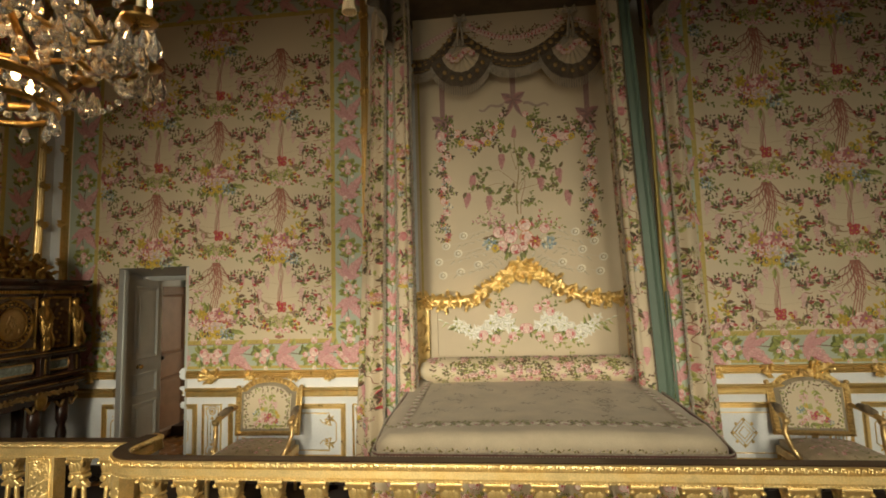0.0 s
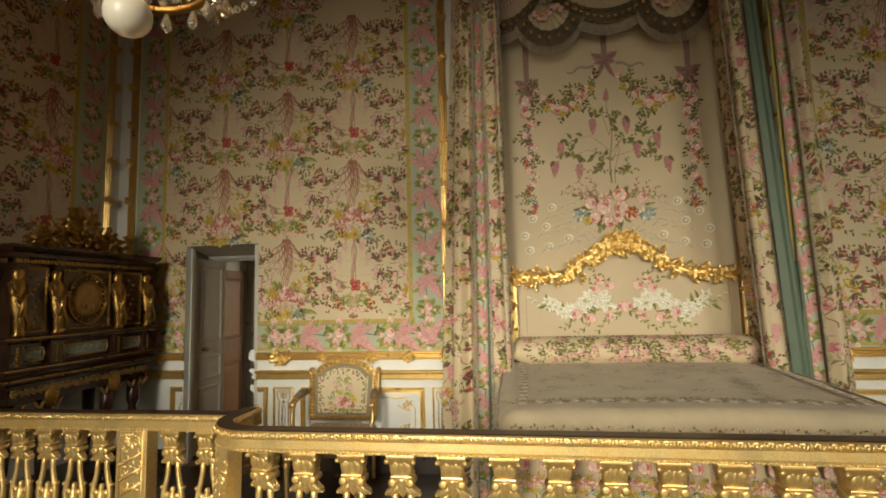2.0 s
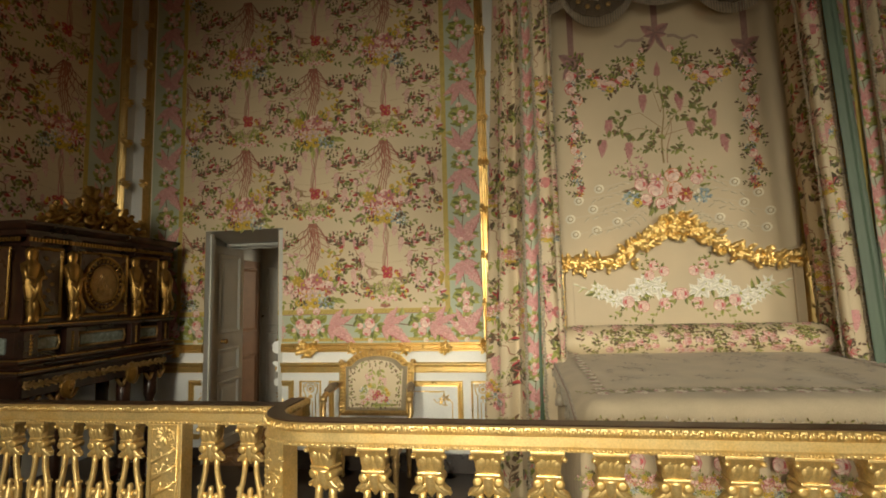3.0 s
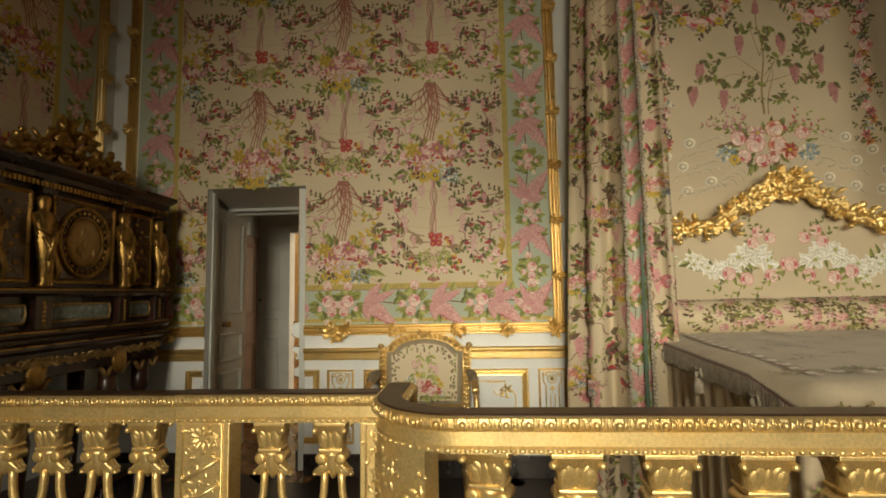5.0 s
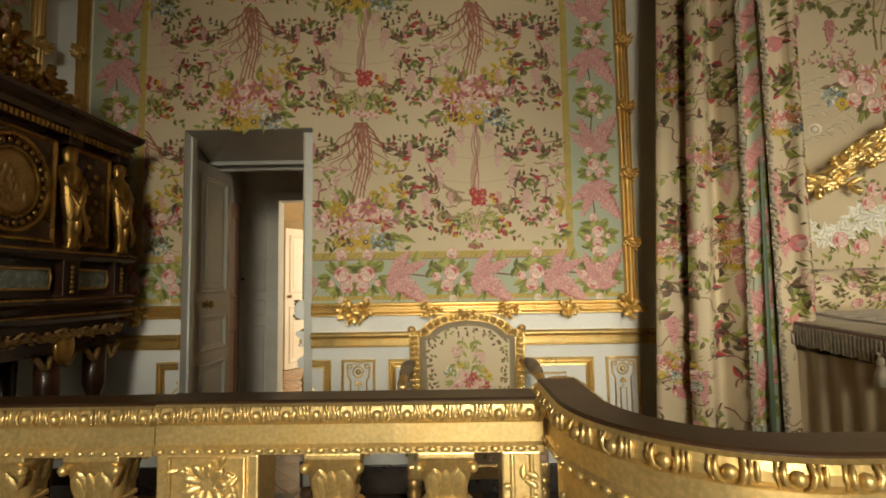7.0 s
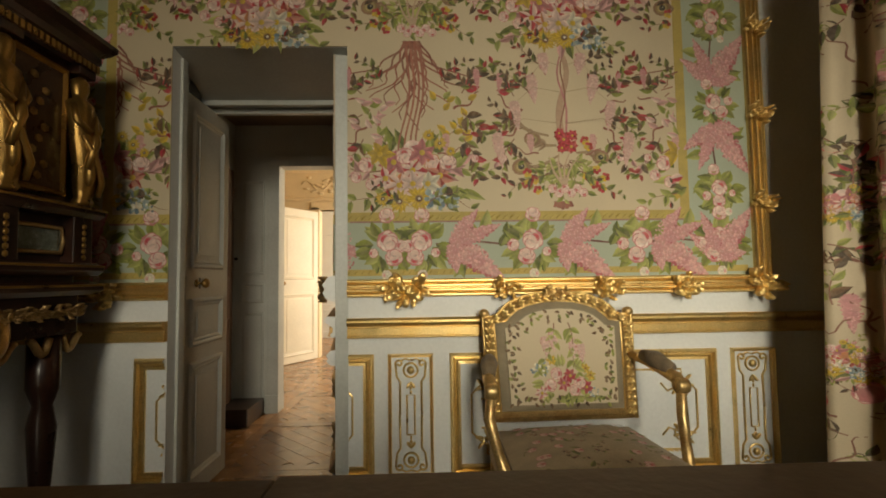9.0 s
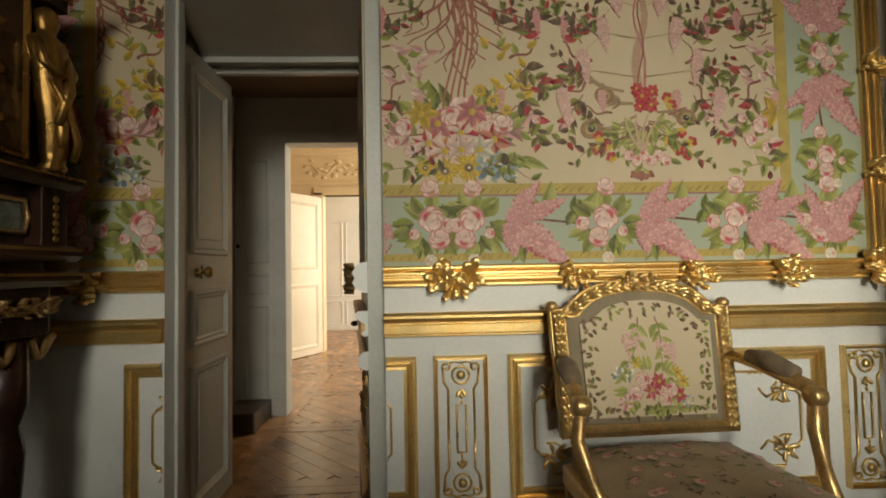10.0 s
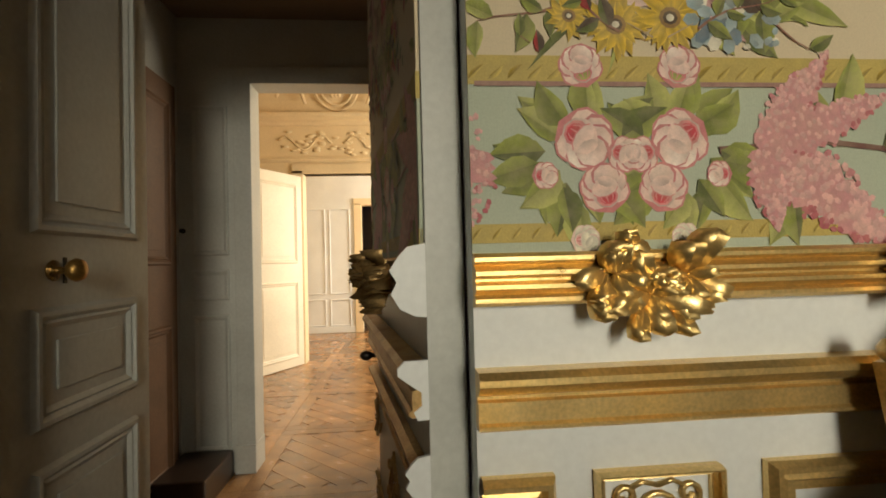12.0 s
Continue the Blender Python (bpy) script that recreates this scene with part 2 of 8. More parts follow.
def build_room():
    s = Shape()
    s.box(LEFT_X - 0.3, DOOR_X0, WALL_Y, WALL_Y + 0.12, FLOOR, TOP_Z)
    s.box(LEFT_X - 0.3, DOOR_X0 - 0.11, WALL_Y + 0.12, WALL_Y + REVEAL, FLOOR, TOP_Z)
    s.box(DOOR_X0 - 0.11, DOOR_X0, WALL_Y + 0.12, WALL_Y + REVEAL, DOOR_Z, TOP_Z)
    s.box(DOOR_X1, RIGHT_X + 0.3, WALL_Y, WALL_Y + REVEAL, FLOOR, TOP_Z)
    s.box(DOOR_X0, DOOR_X1, WALL_Y, WALL_Y + REVEAL, DOOR_Z, TOP_Z)
    wall = solid("wall_north", s, WHITE, "white panelled bed wall hung with flowered silk", "wall", kind="structure")
    west = solid("wall_west", Shape().box(LEFT_X - 0.3, LEFT_X, SOUTH_Y, WALL_Y, FLOOR, TOP_Z), WHITE, "white panelled side wall hung with flowered silk", "wall", kind="structure")
    solid("wall_east", Shape().box(RIGHT_X, RIGHT_X + 0.3, SOUTH_Y, WALL_Y, FLOOR, TOP_Z), LOW_BOUNCE_PLASTER, "plain side wall, darkened to cut bounced light", "wall", kind="structure")
    s = Shape()
    edges = [LEFT_X - 0.3, -2.85, -1.35, 0.15, 1.65, 3.45, 4.95, RIGHT_X + 0.3]
    for i in range(0, 8, 2):
        s.box(edges[i], edges[i + 1], SOUTH_Y - 0.4, SOUTH_Y, FLOOR, TOP_Z)
    for i in range(1, 7, 2):
        s.box(edges[i], edges[i + 1], SOUTH_Y - 0.4, SOUTH_Y, FLOOR, 0.8)
        s.box(edges[i], edges[i + 1], SOUTH_Y - 0.4, SOUTH_Y, 4.4, TOP_Z)
    solid("wall_south", s, LOW_BOUNCE_PLASTER, "plain wall with three tall windows, darkened to cut bounced light", "wall", kind="structure")
    solid("floor", Shape().box(LEFT_X - 0.3, RIGHT_X + 0.3, SOUTH_Y - 0.4, WALL_Y, FLOOR - 0.2, FLOOR), DARK_FLOOR, "dark polished wooden floor", "floor", kind="structure")
    solid("ceiling", Shape().box(LEFT_X - 0.3, RIGHT_X + 0.3, SOUTH_Y - 0.4, WALL_Y + REVEAL, TOP_Z, TOP_Z + 0.2), LOW_BOUNCE_PLASTER, "plain plaster ceiling, darkened to cut bounced light", "ceiling", kind="structure")
    return wall, west


NORTH, WEST = build_room()

# ---- embroidery: flat silk motifs, sewn in order, on any surface ----
PINK, PALE, DEEP, RED = (0.62, 0.25, 0.26), (0.84, 0.63, 0.57), (0.50, 0.07, 0.09), (0.36, 0.035, 0.03)
LILAC, LILAC_D, LILAC_L = (0.58, 0.25, 0.27), (0.47, 0.15, 0.17), (0.75, 0.46, 0.45)
LEAF, LEAF_D, LEAF_L, OLIVE = (0.28, 0.31, 0.08), (0.115, 0.135, 0.035), (0.44, 0.45, 0.16), (0.16, 0.09, 0.045)
YELL, YELL_D, BLUE, BLUE_D = (0.64, 0.45, 0.09), (0.36, 0.17, 0.03), (0.34, 0.42, 0.44), (0.15, 0.22, 0.28)
STEM, RIBBON, IVORY, DARK = (0.26, 0.12, 0.09), (0.30, 0.12, 0.09), (0.74, 0.69, 0.56), (0.075, 0.048, 0.03)
LILAC_M = (0.66, 0.40, 0.36)
MAUVE, ORANGE = (0.44, 0.24, 0.235), (0.60, 0.25, 0.13)
rnd = random.Random(7)


def shade(c, k):
    if isinstance(c, list):
        return [shade(q, k) for q in c]
    return tuple(min(0.95, q * k) for q in c)


def rich(c, strength=1.2, depth=0.86):
    """Silks as dyed: a stronger, deeper tone."""
    if isinstance(c, list):
        return [rich(q, strength, depth) for q in c]
    mean = sum(c) / 3
    if mean > 0.5 and max(c) - min(c) < 0.25:
        return c
    return tuple(max(0.012, (mean + (q - mean) * strength) * depth) for q in c)


def ellipse(x, y, a, b, turn, c, n=8, grade=0.2):
    """A stitched oval whose silks lighten along its turn."""
    ca, sa = math.cos(turn), math.sin(turn)
    ts = [2 * math.pi * i / n for i in range(n)]
    return [([(x + a * math.cos(t) * ca - b * math.sin(t) * sa, y + a * math.cos(t) * sa + b * math.sin(t) * ca) for t in ts], [shade(c, 1 + grade * (math.cos(t) + 0.3 * math.sin(2 * t))) for t in ts])]


def leaf(x, y, ang, l, w, c1=LEAF, c2=LEAF_D):
    """Two halves in two greens, pointed at both ends, deeper along the rib."""
    ca, sa = math.cos(ang), math.sin(ang)
    bend = rnd.uniform(-0.12, 0.12) * l

    def at(u, v):
        v += bend * 4 * (u / l) * (1 - u / l)
        return (x + u * ca - v * sa, y + u * sa + v * ca)
    prof = [(0.0, 0.0), (0.2, 0.40), (0.42, 0.5), (0.68, 0.36), (0.86, 0.15), (1.0, 0.0)]
    tones = (0.62, 0.95, 1.22, 1.25, 1.05, 0.8)
    up = [at(u * l, v * w) for u, v in prof]
    dn = [at(u * l, -v * w) for u, v in prof]
    return [(up, [shade(c1, k) for k in tones]), (dn[::-1], [shade(c2, k) for k in tones[::-1]])]


def stroke(pts, w0, w1, c):
    out = []
    n = len(pts) - 1
    side = []
    for i, p in enumerate(pts):
        a, b = pts[max(0, i - 1)], pts[min(n, i + 1)]
        dx, dy = b[0] - a[0], b[1] - a[1]
        q = math.hypot(dx, dy) or 1
        w = w0 + (w1 - w0) * i / n
        side.append(((p[0] - dy / q * w / 2, p[1] + dx / q * w / 2), (p[0] + dy / q * w / 2, p[1] - dx / q * w / 2)))
    for i in range(n):
        out.append(([side[i][0], side[i][1], side[i + 1][1], side[i + 1][0]], c))
    return out


def wavy(x, y, ang, l, amp, n=9, waves=1.5, phase=0.0):
    ca, sa = math.cos(ang), math.sin(ang)
    out = []
    for i in range(n + 1):
        u = i / n
        v = amp * math.sin(phase + u * waves * 2 * math.pi) * (0.3 + u)
        out.append((x + u * l * ca - v * sa, y + u * l * sa + v * ca))
    return out


def rose(x, y, r, c=PINK, pale=PALE, deep=DEEP, turn=0.0):
    """A cupped rose: pale petals, deeper at their feet, below a globe whose crimson heart sits off centre."""
    ca, sa = math.cos(turn), math.sin(turn)

    def petal(off, ang, a, b, col, grade, spin=0.0):
        t = turn + ang
        return ellipse(x + r * off * math.cos(t), y + r * off * math.sin(t), r * a, r * b, t + spin, col, 9, grade)
    out = petal(0.0, 0.0, 0.9, 0.86, shade(c, 0.9), 0.12)
    for ang in (1.15, -1.15):
        out += petal(0.5, ang, 0.47, 0.48, shade(c, 0.95), 0.1) + petal(0.47, ang, 0.42, 0.44, shade(pale, 0.9), 0.28)
    for ang in (2.1, -2.15, 2.75, 3.5):
        q = 0.9 + 0.12 * rnd.random()
        out += petal(0.5, ang, 0.5, 0.56, shade(c, q), 0.1) + petal(0.46, ang + 0.1 * rnd.random(), 0.46, 0.5, shade(pale, q), 0.3, rnd.uniform(-0.4, 0.4))
    out += petal(0.12, 0.0, 0.58, 0.56, shade(pale, 0.9), -0.22)
    out += petal(0.27, 0.05, 0.36, 0.42, shade(c, 1.0), 0.2) + petal(0.29, 0.0, 0.27, 0.31, deep, 0.3)
    for k in (-0.5, 0.1, 0.6):
        out += stroke([(x + r * (0.12 * ca - k * 0.4 * sa), y + r * (0.12 * sa + k * 0.4 * ca)), (x + r * (0.32 * ca - k * 0.42 * sa), y + r * (0.32 * sa + k * 0.42 * ca)), (x + r * (0.48 * ca - k * 0.25 * sa), y + r * (0.48 * sa + k * 0.25 * ca))], r * 0.08, r * 0.03, shade(c, 1.1))
    out += petal(0.03, 0.0, 0.25, 0.5, shade(c, 1.15), -0.1) + petal(-0.02, 0.0, 0.26, 0.5, shade(pale, 1.02), -0.18)
    return out + petal(-0.3, 0.5, 0.2, 0.36, shade(pale, 0.93), -0.25)


def blossom(x, y, r, k, c1, c2, heart, turn=0.0, thin=0.5):
    out = []
    for i in range(k):
        a = turn + 2 * math.pi * i / k + 0.15 * rnd.random()
        out += leaf(x, y, a, r * (0.85 + 0.3 * rnd.random()), r * thin, shade(c1, 0.9 + 0.25 * rnd.random()), c2)
    return out + ellipse(x, y, r * 0.2, r * 0.2, 0, heart)


def raceme(x, y, ang, l, w, c=LILAC, light=LILAC_L, dark=LILAC_D, n=34):
    """A tapering cluster of tiny florets: a deeper ground, thickly dotted with pale ones."""
    out = []
    ca, sa = math.cos(ang), math.sin(ang)

    def width(u):
        return w * math.sin(math.pi * min(1, 0.2 + 0.8 * u)) ** 0.8 * (1.15 - u * 0.5)
    for i in range(9):
        u = (i + 0.5) / 9
        out += ellipse(x + u * l * ca, y + u * l * sa, l / 11, width(u) * (0.46 + 0.1 * rnd.random()), ang, shade(tuple(0.55 * p + 0.45 * q for p, q in zip(c, light)), 0.92 + 0.12 * rnd.random()), 8, 0.08)
    for i in range(int(n * 2.1)):
        u = rnd.random() ** 0.85
        e = rnd.random() - 0.5
        v = e * width(u) * 1.1
        r = w * (0.055 + 0.03 * rnd.random())
        pick = (c, dark, dark) if e < -0.3 else (light, c) if e > 0.42 else (light, light, shade(light, 0.9), shade(light, 0.82), shade(light, 1.1))
        out += ellipse(x + u * l * ca - v * sa, y + u * l * sa + v * ca, r, r * 0.75, rnd.random() * 3, shade(rnd.choice(pick), 0.94 + 0.12 * rnd.random()), 5, 0.1)
    return out


def twig(x, y, ang, l, n, cols=((LEAF, LEAF_D), (OLIVE, DARK), (RED, DARK)), size=0.3, bend=0.3):
    pts = wavy(x, y, ang, l, l * bend * 0.3, 8, 0.7, rnd.random() * 3)
    out = stroke(pts, l * 0.02 + 0.0015, 0.001, STEM)
    for i in range(n):
        p = pts[min(8, 1 + int(7.9 * i / max(1, n - 1)))]
        a = ang + (1 if i % 2 else -1) * (0.6 + 0.5 * rnd.random())
        c1, c2 = rnd.choice(cols)
        q = l * size * (0.75 + 0.5 * rnd.random()) * (1 - 0.35 * i / n)
        out += leaf(p[0], p[1], a, q, q * 0.5, c1, c2)
    return out


def sunflower(x, y, r):
    out = blossom(x, y, r, 11, YELL, shade(YELL, 0.85), YELL_D, 0.0, 0.36) + blossom(x, y, r * 0.88, 11, shade(YELL, 1.15), YELL, YELL_D, 0.28, 0.36)
    return out + ellipse(x, y, r * 0.3, r * 0.28, 0, (0.30, 0.18, 0.07), 10) + ellipse(x, y, r * 0.2, r * 0.18, 0, DARK) + ellipse(x, y, r * 0.11, r * 0.1, 0, IVORY)


def blues(x, y, r, n=26):
    out = []
    for _ in range(n):
        a, d = rnd.random() * 6.28, r * math.sqrt(rnd.random())
        out += ellipse(x + d * math.cos(a), y + 0.8 * d * math.sin(a), r * 0.2, r * 0.15, a, shade(rnd.choice((BLUE, BLUE, BLUE_D, IVORY)), 0.85 + 0.3 * rnd.random()), 6)
    return out


def feather(x, y, ang, l, r):
    """A peacock's eye: a soft brown halo round a dark ringed spot, on a broad faded quill."""
    pts = wavy(x, y, ang, l, l * 0.1, 7, 0.6)
    out = stroke(pts, 0.008, 0.018, (0.38, 0.27, 0.17))
    ex, ey = pts[-1]
    for i in range(14):
        t = 0.5 + 0.5 * rnd.random()
        p = pts[int(7 * t)]
        out += leaf(p[0], p[1], ang + rnd.uniform(-0.9, 0.9), r * 1.5, r * 0.5, (0.34, 0.22, 0.14), (0.42, 0.30, 0.20))
    out += ellipse(ex, ey, r * 1.35, r * 1.15, ang, (0.33, 0.20, 0.13), 12, 0.12) + ellipse(ex, ey, r, r * 0.85, ang, (0.34, 0.24, 0.12), 11)
    return out + ellipse(ex, ey, r * 0.72, r * 0.64, ang, (0.50, 0.40, 0.20), 10) + ellipse(ex, ey, r * 0.46, r * 0.42, ang, (0.035, 0.035, 0.03), 9) + ellipse(ex + r * 0.1, ey + r * 0.1, r * 0.14, r * 0.12, 0, (0.45, 0.42, 0.32), 6)


def pansy(x, y, r):
    """A small red and yellow pansy."""
    t = rnd.random() * 6.28
    out = []
    for i in range(5):
        a = t + 2 * math.pi * i / 5
        out += ellipse(x + r * 0.5 * math.cos(a), y + r * 0.5 * math.sin(a), r * 0.5, r * 0.46, a, (RED, DEEP, YELL, YELL, RED)[i], 7, 0.25)
    return out + ellipse(x, y, r * 0.24, r * 0.2, t, (0.70, 0.55, 0.15), 6) + ellipse(x, y, r * 0.1, r * 0.1, 0, DARK, 5)


def bouquet():
    """Lilies, roses, sunflowers and bluebells, about half a metre wide."""
    out = []
    for i in range(34):
        a = rnd.random() * 6.28
        d = 0.05 + 0.13 * rnd.random()
        c = rnd.choice(((LEAF, LEAF_L), (LEAF_L, shade(LEAF_L, 1.2)), (LEAF, LEAF_D), (LEAF, LEAF_D), (MAUVE, LILAC_L)))
        out += leaf(0.02 + d * math.cos(a), d * 0.75 * math.sin(a) - 0.01, a, 0.065 + 0.04 * rnd.random(), 0.034, *c)
    for s in (-1, 1):
        out += twig(0.11 * s, 0.02, 1.57 - 1.5 * s, 0.19, 8, ((LEAF_L, LEAF), (MAUVE, LILAC_L), (LEAF, LEAF_D)), 0.3)
        out += twig(0.09 * s, -0.05, 1.57 - 2.0 * s, 0.16, 7, ((LEAF_L, LEAF), (LEAF, LEAF_D)), 0.32)
        out += twig(0.06 * s, 0.08, 1.57 - 0.7 * s, 0.16, 7, ((LEAF_L, LEAF), (LILAC_L, PINK), (LEAF, LEAF_D)), 0.3)
    out += rose(-0.17, 0.04, 0.03) + rose(-0.205, -0.005, 0.022) + rose(-0.15, -0.03, 0.024)
    spots = [(0.0, 0.02), (-0.07, 0.05), (0.07, 0.05), (-0.1, -0.01), (0.1, 0.0), (0.0, 0.1), (-0.05, -0.035), (0.055, -0.03), (-0.03, 0.075), (0.035, 0.085), (0.0, -0.03), (0.13, 0.045), (-0.12, 0.08)]
    for k, (x, y) in enumerate(spots):
        c = (DEEP, PINK, ORANGE, DEEP, RED, PALE, ORANGE, IVORY, YELL, PINK, PALE, MAUVE, YELL)[k]
        if k % 3 == 2:
            out += rose(x, y, 0.034, c if c != YELL else PINK, PALE, DEEP, k)
        else:
            out += blossom(x, y, 0.054, 6, c, PALE if c in (DEEP, ORANGE) else (0.60, 0.28, 0.22) if c == RED else shade(c, 0.78), YELL, rnd.random() * 3, 0.58)
    for x, y, r in ((-0.05, -0.095, 0.046), (0.022, -0.085, 0.05), (-0.11, -0.085, 0.03), (0.06, 0.15, 0.024), (0.1, 0.12, 0.026), (0.14, 0.09, 0.02)):
        out += sunflower(x, y, r)
    out += blues(0.105, -0.085, 0.06, 34) + ellipse(0.13, -0.06, 0.016, 0.02, 0.5, DARK) + blues(0.15, -0.12, 0.028, 12)
    return out


def phoenix():
    """Red anemones between peacock eyes over a heart of fronds, with pansies below."""
    out = stroke(wavy(-0.004, 0.02, 1.57, 0.38, 0.022, 9, 1.0), 0.03, 0.02, (0.55, 0.38, 0.28))
    out += stroke(wavy(0.016, 0.03, 1.65, 0.37, 0.014, 9, 1.3, 2), 0.009, 0.006, LILAC) + stroke(wavy(-0.012, 0.03, 1.5, 0.36, 0.014, 9, 1.3, 1), 0.006, 0.005, RIBBON)
    out += feather(-0.03, 0.01, 2.95, 0.10, 0.026) + feather(-0.02, -0.03, 3.5, 0.16, 0.029) + feather(-0.06, 0.05, 2.75, 0.15, 0.015) + feather(0.05, -0.02, -0.12, 0.10, 0.026)
    for i in range(15):
        a = -2.9 + 2.7 * i / 14
        out += twig(0.02 * math.cos(a), -0.05 + 0.02 * math.sin(a), a + rnd.uniform(-0.1, 0.1), 0.10 + 0.04 * rnd.random(), 6, ((LEAF, LEAF_D), (LEAF_L, LEAF), (LEAF_L, shade(LEAF_L, 1.2)), (LEAF, LEAF_L)), 0.34)
    for k in (-0.5, -0.2, 0.1, 0.4):
        out += stroke(wavy(0.0, -0.16, 1.57 - k, 0.14, 0.01, 6, 0.6), 0.012, 0.004, (0.62, 0.46, 0.34))
    for x, y, r in ((0.0, 0.035, 0.032), (0.036, 0.05, 0.026), (-0.018, 0.06, 0.024), (0.03, 0.005, 0.03), (-0.008, 0.0, 0.024)):
        out += blossom(x, y, r, 7, RED, shade(DEEP, 1.1), YELL, rnd.random(), 0.75)
    for i in range(6):
        out += rose(-0.05 + 0.025 * i, -0.165 - 0.018 * (i % 2), 0.019, PINK, PALE, DEEP, i)
    for x, y in ((-0.15, -0.10), (-0.12, -0.13), (-0.16, -0.145), (-0.11, -0.17), (0.13, -0.09), (0.165, -0.12), (0.12, -0.15), (0.15, -0.165), (0.09, -0.115), (0.085, 0.03), (0.1, 0.005)):
        out += pansy(x, y, 0.02)
    for s in (-1, 1):
        out += twig(0.06 * s, -0.1, 1.57 - 2.0 * s, 0.2, 9, ((LEAF, LEAF_D), (OLIVE, DARK), (RED, DARK), (LEAF, LEAF_D)), 0.22)
        out += twig(0.13 * s, -0.06, 1.57 - 1.2 * s, 0.13, 7, ((LEAF, LEAF_D), (OLIVE, DARK)), 0.26)
        for k, (dx, y, l) in enumerate(((0.13, 0.27, 0.12), (0.2, 0.16, 0.12), (0.27, 0.03, 0.14), (0.08, 0.36, 0.09))):
            out += stroke([(0.01 * s, y + 0.07), (dx * s * 0.6, y + 0.09), (dx * s, y + 0.02)], 0.0025, 0.002, (0.50, 0.38, 0.26))
            out += raceme(dx * s, y + 0.03, -1.57 - 0.15 * s, l, 0.05, LILAC_M, PALE, LILAC, 22)
            out += twig(dx * s * 0.7, y + 0.08, 0.5 if s > 0 else 2.6, 0.13, 7, ((LEAF, LEAF_D), (OLIVE, DARK), (RED, DARK), (LEAF_D, DARK)), 0.3)
    return out


def tresses():
    """Loosened ribbons that curl outwards and run down to the next bouquet."""
    out = []
    for i in range(19):
        k = (i - 9) / 9
        l = 0.27 - 0.11 * abs(k) + 0.03 * rnd.random()
        pts = []
        for j in range(12):
            u = j / 11
            pts.append((k * (0.03 + 0.17 * u ** 1.5) * (1 + 0.2 * u) + 0.022 * math.sin(u * 11 + 1.7 * i) * (0.25 + u), -l * u * (1.15 - 0.35 * abs(k) * u)))
        out += stroke(pts, 0.0085, 0.004, shade(RIBBON, 0.8 + 0.5 * rnd.random()))
    for s in (-0.02, -0.004, 0.012, 0.026):
        out += stroke(wavy(s, -0.03, -1.57 + s, 0.44, 0.022, 12, 0.9, 8 * s), 0.009, 0.006, shade(RIBBON, 1.25 + 0.4 * rnd.random()))
    for i in range(18):
        out += leaf(-0.2 + 0.1 * rnd.random(), -0.34 + 0.2 * rnd.random() - 0.08, rnd.random() * 3, 0.045, 0.022, *rnd.choice(((PALE, LILAC_L), (LEAF_L, LEAF), (LILAC_L, LILAC_M))))
        out += leaf(0.08 + 0.14 * rnd.random(), -0.3 + 0.16 * rnd.random() - 0.08, rnd.random() * 3, 0.04, 0.024, *rnd.choice(((YELL, shade(YELL, 1.2)), (YELL, shade(YELL, 0.8)), (LEAF_L, LEAF))))
    return out


def sidesprays():
    """Ribbon curls and leafy twigs that fill the gaps between the columns."""
    out = []
    for s in (-1, 1):
        out += stroke(wavy(0.2 * s, 0.02, 0.5 if s > 0 else 2.6, 0.15, 0.02, 9, 1.2, 1), 0.013, 0.006, RIBBON)
        out += stroke(wavy(0.22 * s, -0.06, -0.7 if s > 0 else 3.9, 0.12, 0.02, 9, 1.2, 2), 0.012, 0.006, RIBBON)
        for y, a in ((0.1, 0.9), (0.0, -0.6), (-0.12, -1.1)):
            out += twig(0.24 * s, y, a if s > 0 else math.pi - a, 0.21, 11, ((LEAF, LEAF_D), (OLIVE, DARK), (RED, DEEP), (OLIVE, DARK), (LEAF, OLIVE)), 0.31)
        out += raceme(0.31 * s, 0.22, -1.5, 0.1, 0.035, LILAC, LILAC_L, MAUVE, 14) + raceme(0.16 * s, -0.1, -1.6, 0.1, 0.04, LILAC_M, LILAC_L, LILAC_D, 16)
        out += twig(0.14 * s, 0.16, 1.57 - 0.8 * s, 0.17, 9, ((LEAF, LEAF_D), (OLIVE, DARK), (RED, DARK)), 0.28) + twig(0.3 * s, 0.12, 1.57 + 0.9 * s, 0.16, 9, ((LEAF, LEAF_D), (OLIVE, DARK), (DEEP, DARK)), 0.28)
        out += stroke(wavy(0.12 * s, -0.2, 1.57 - 1.4 * s, 0.12, 0.014, 9, 1.2, 1), 0.009, 0.004, RIBBON)
        out += rose(0.3 * s, -0.22, 0.02)
    return out


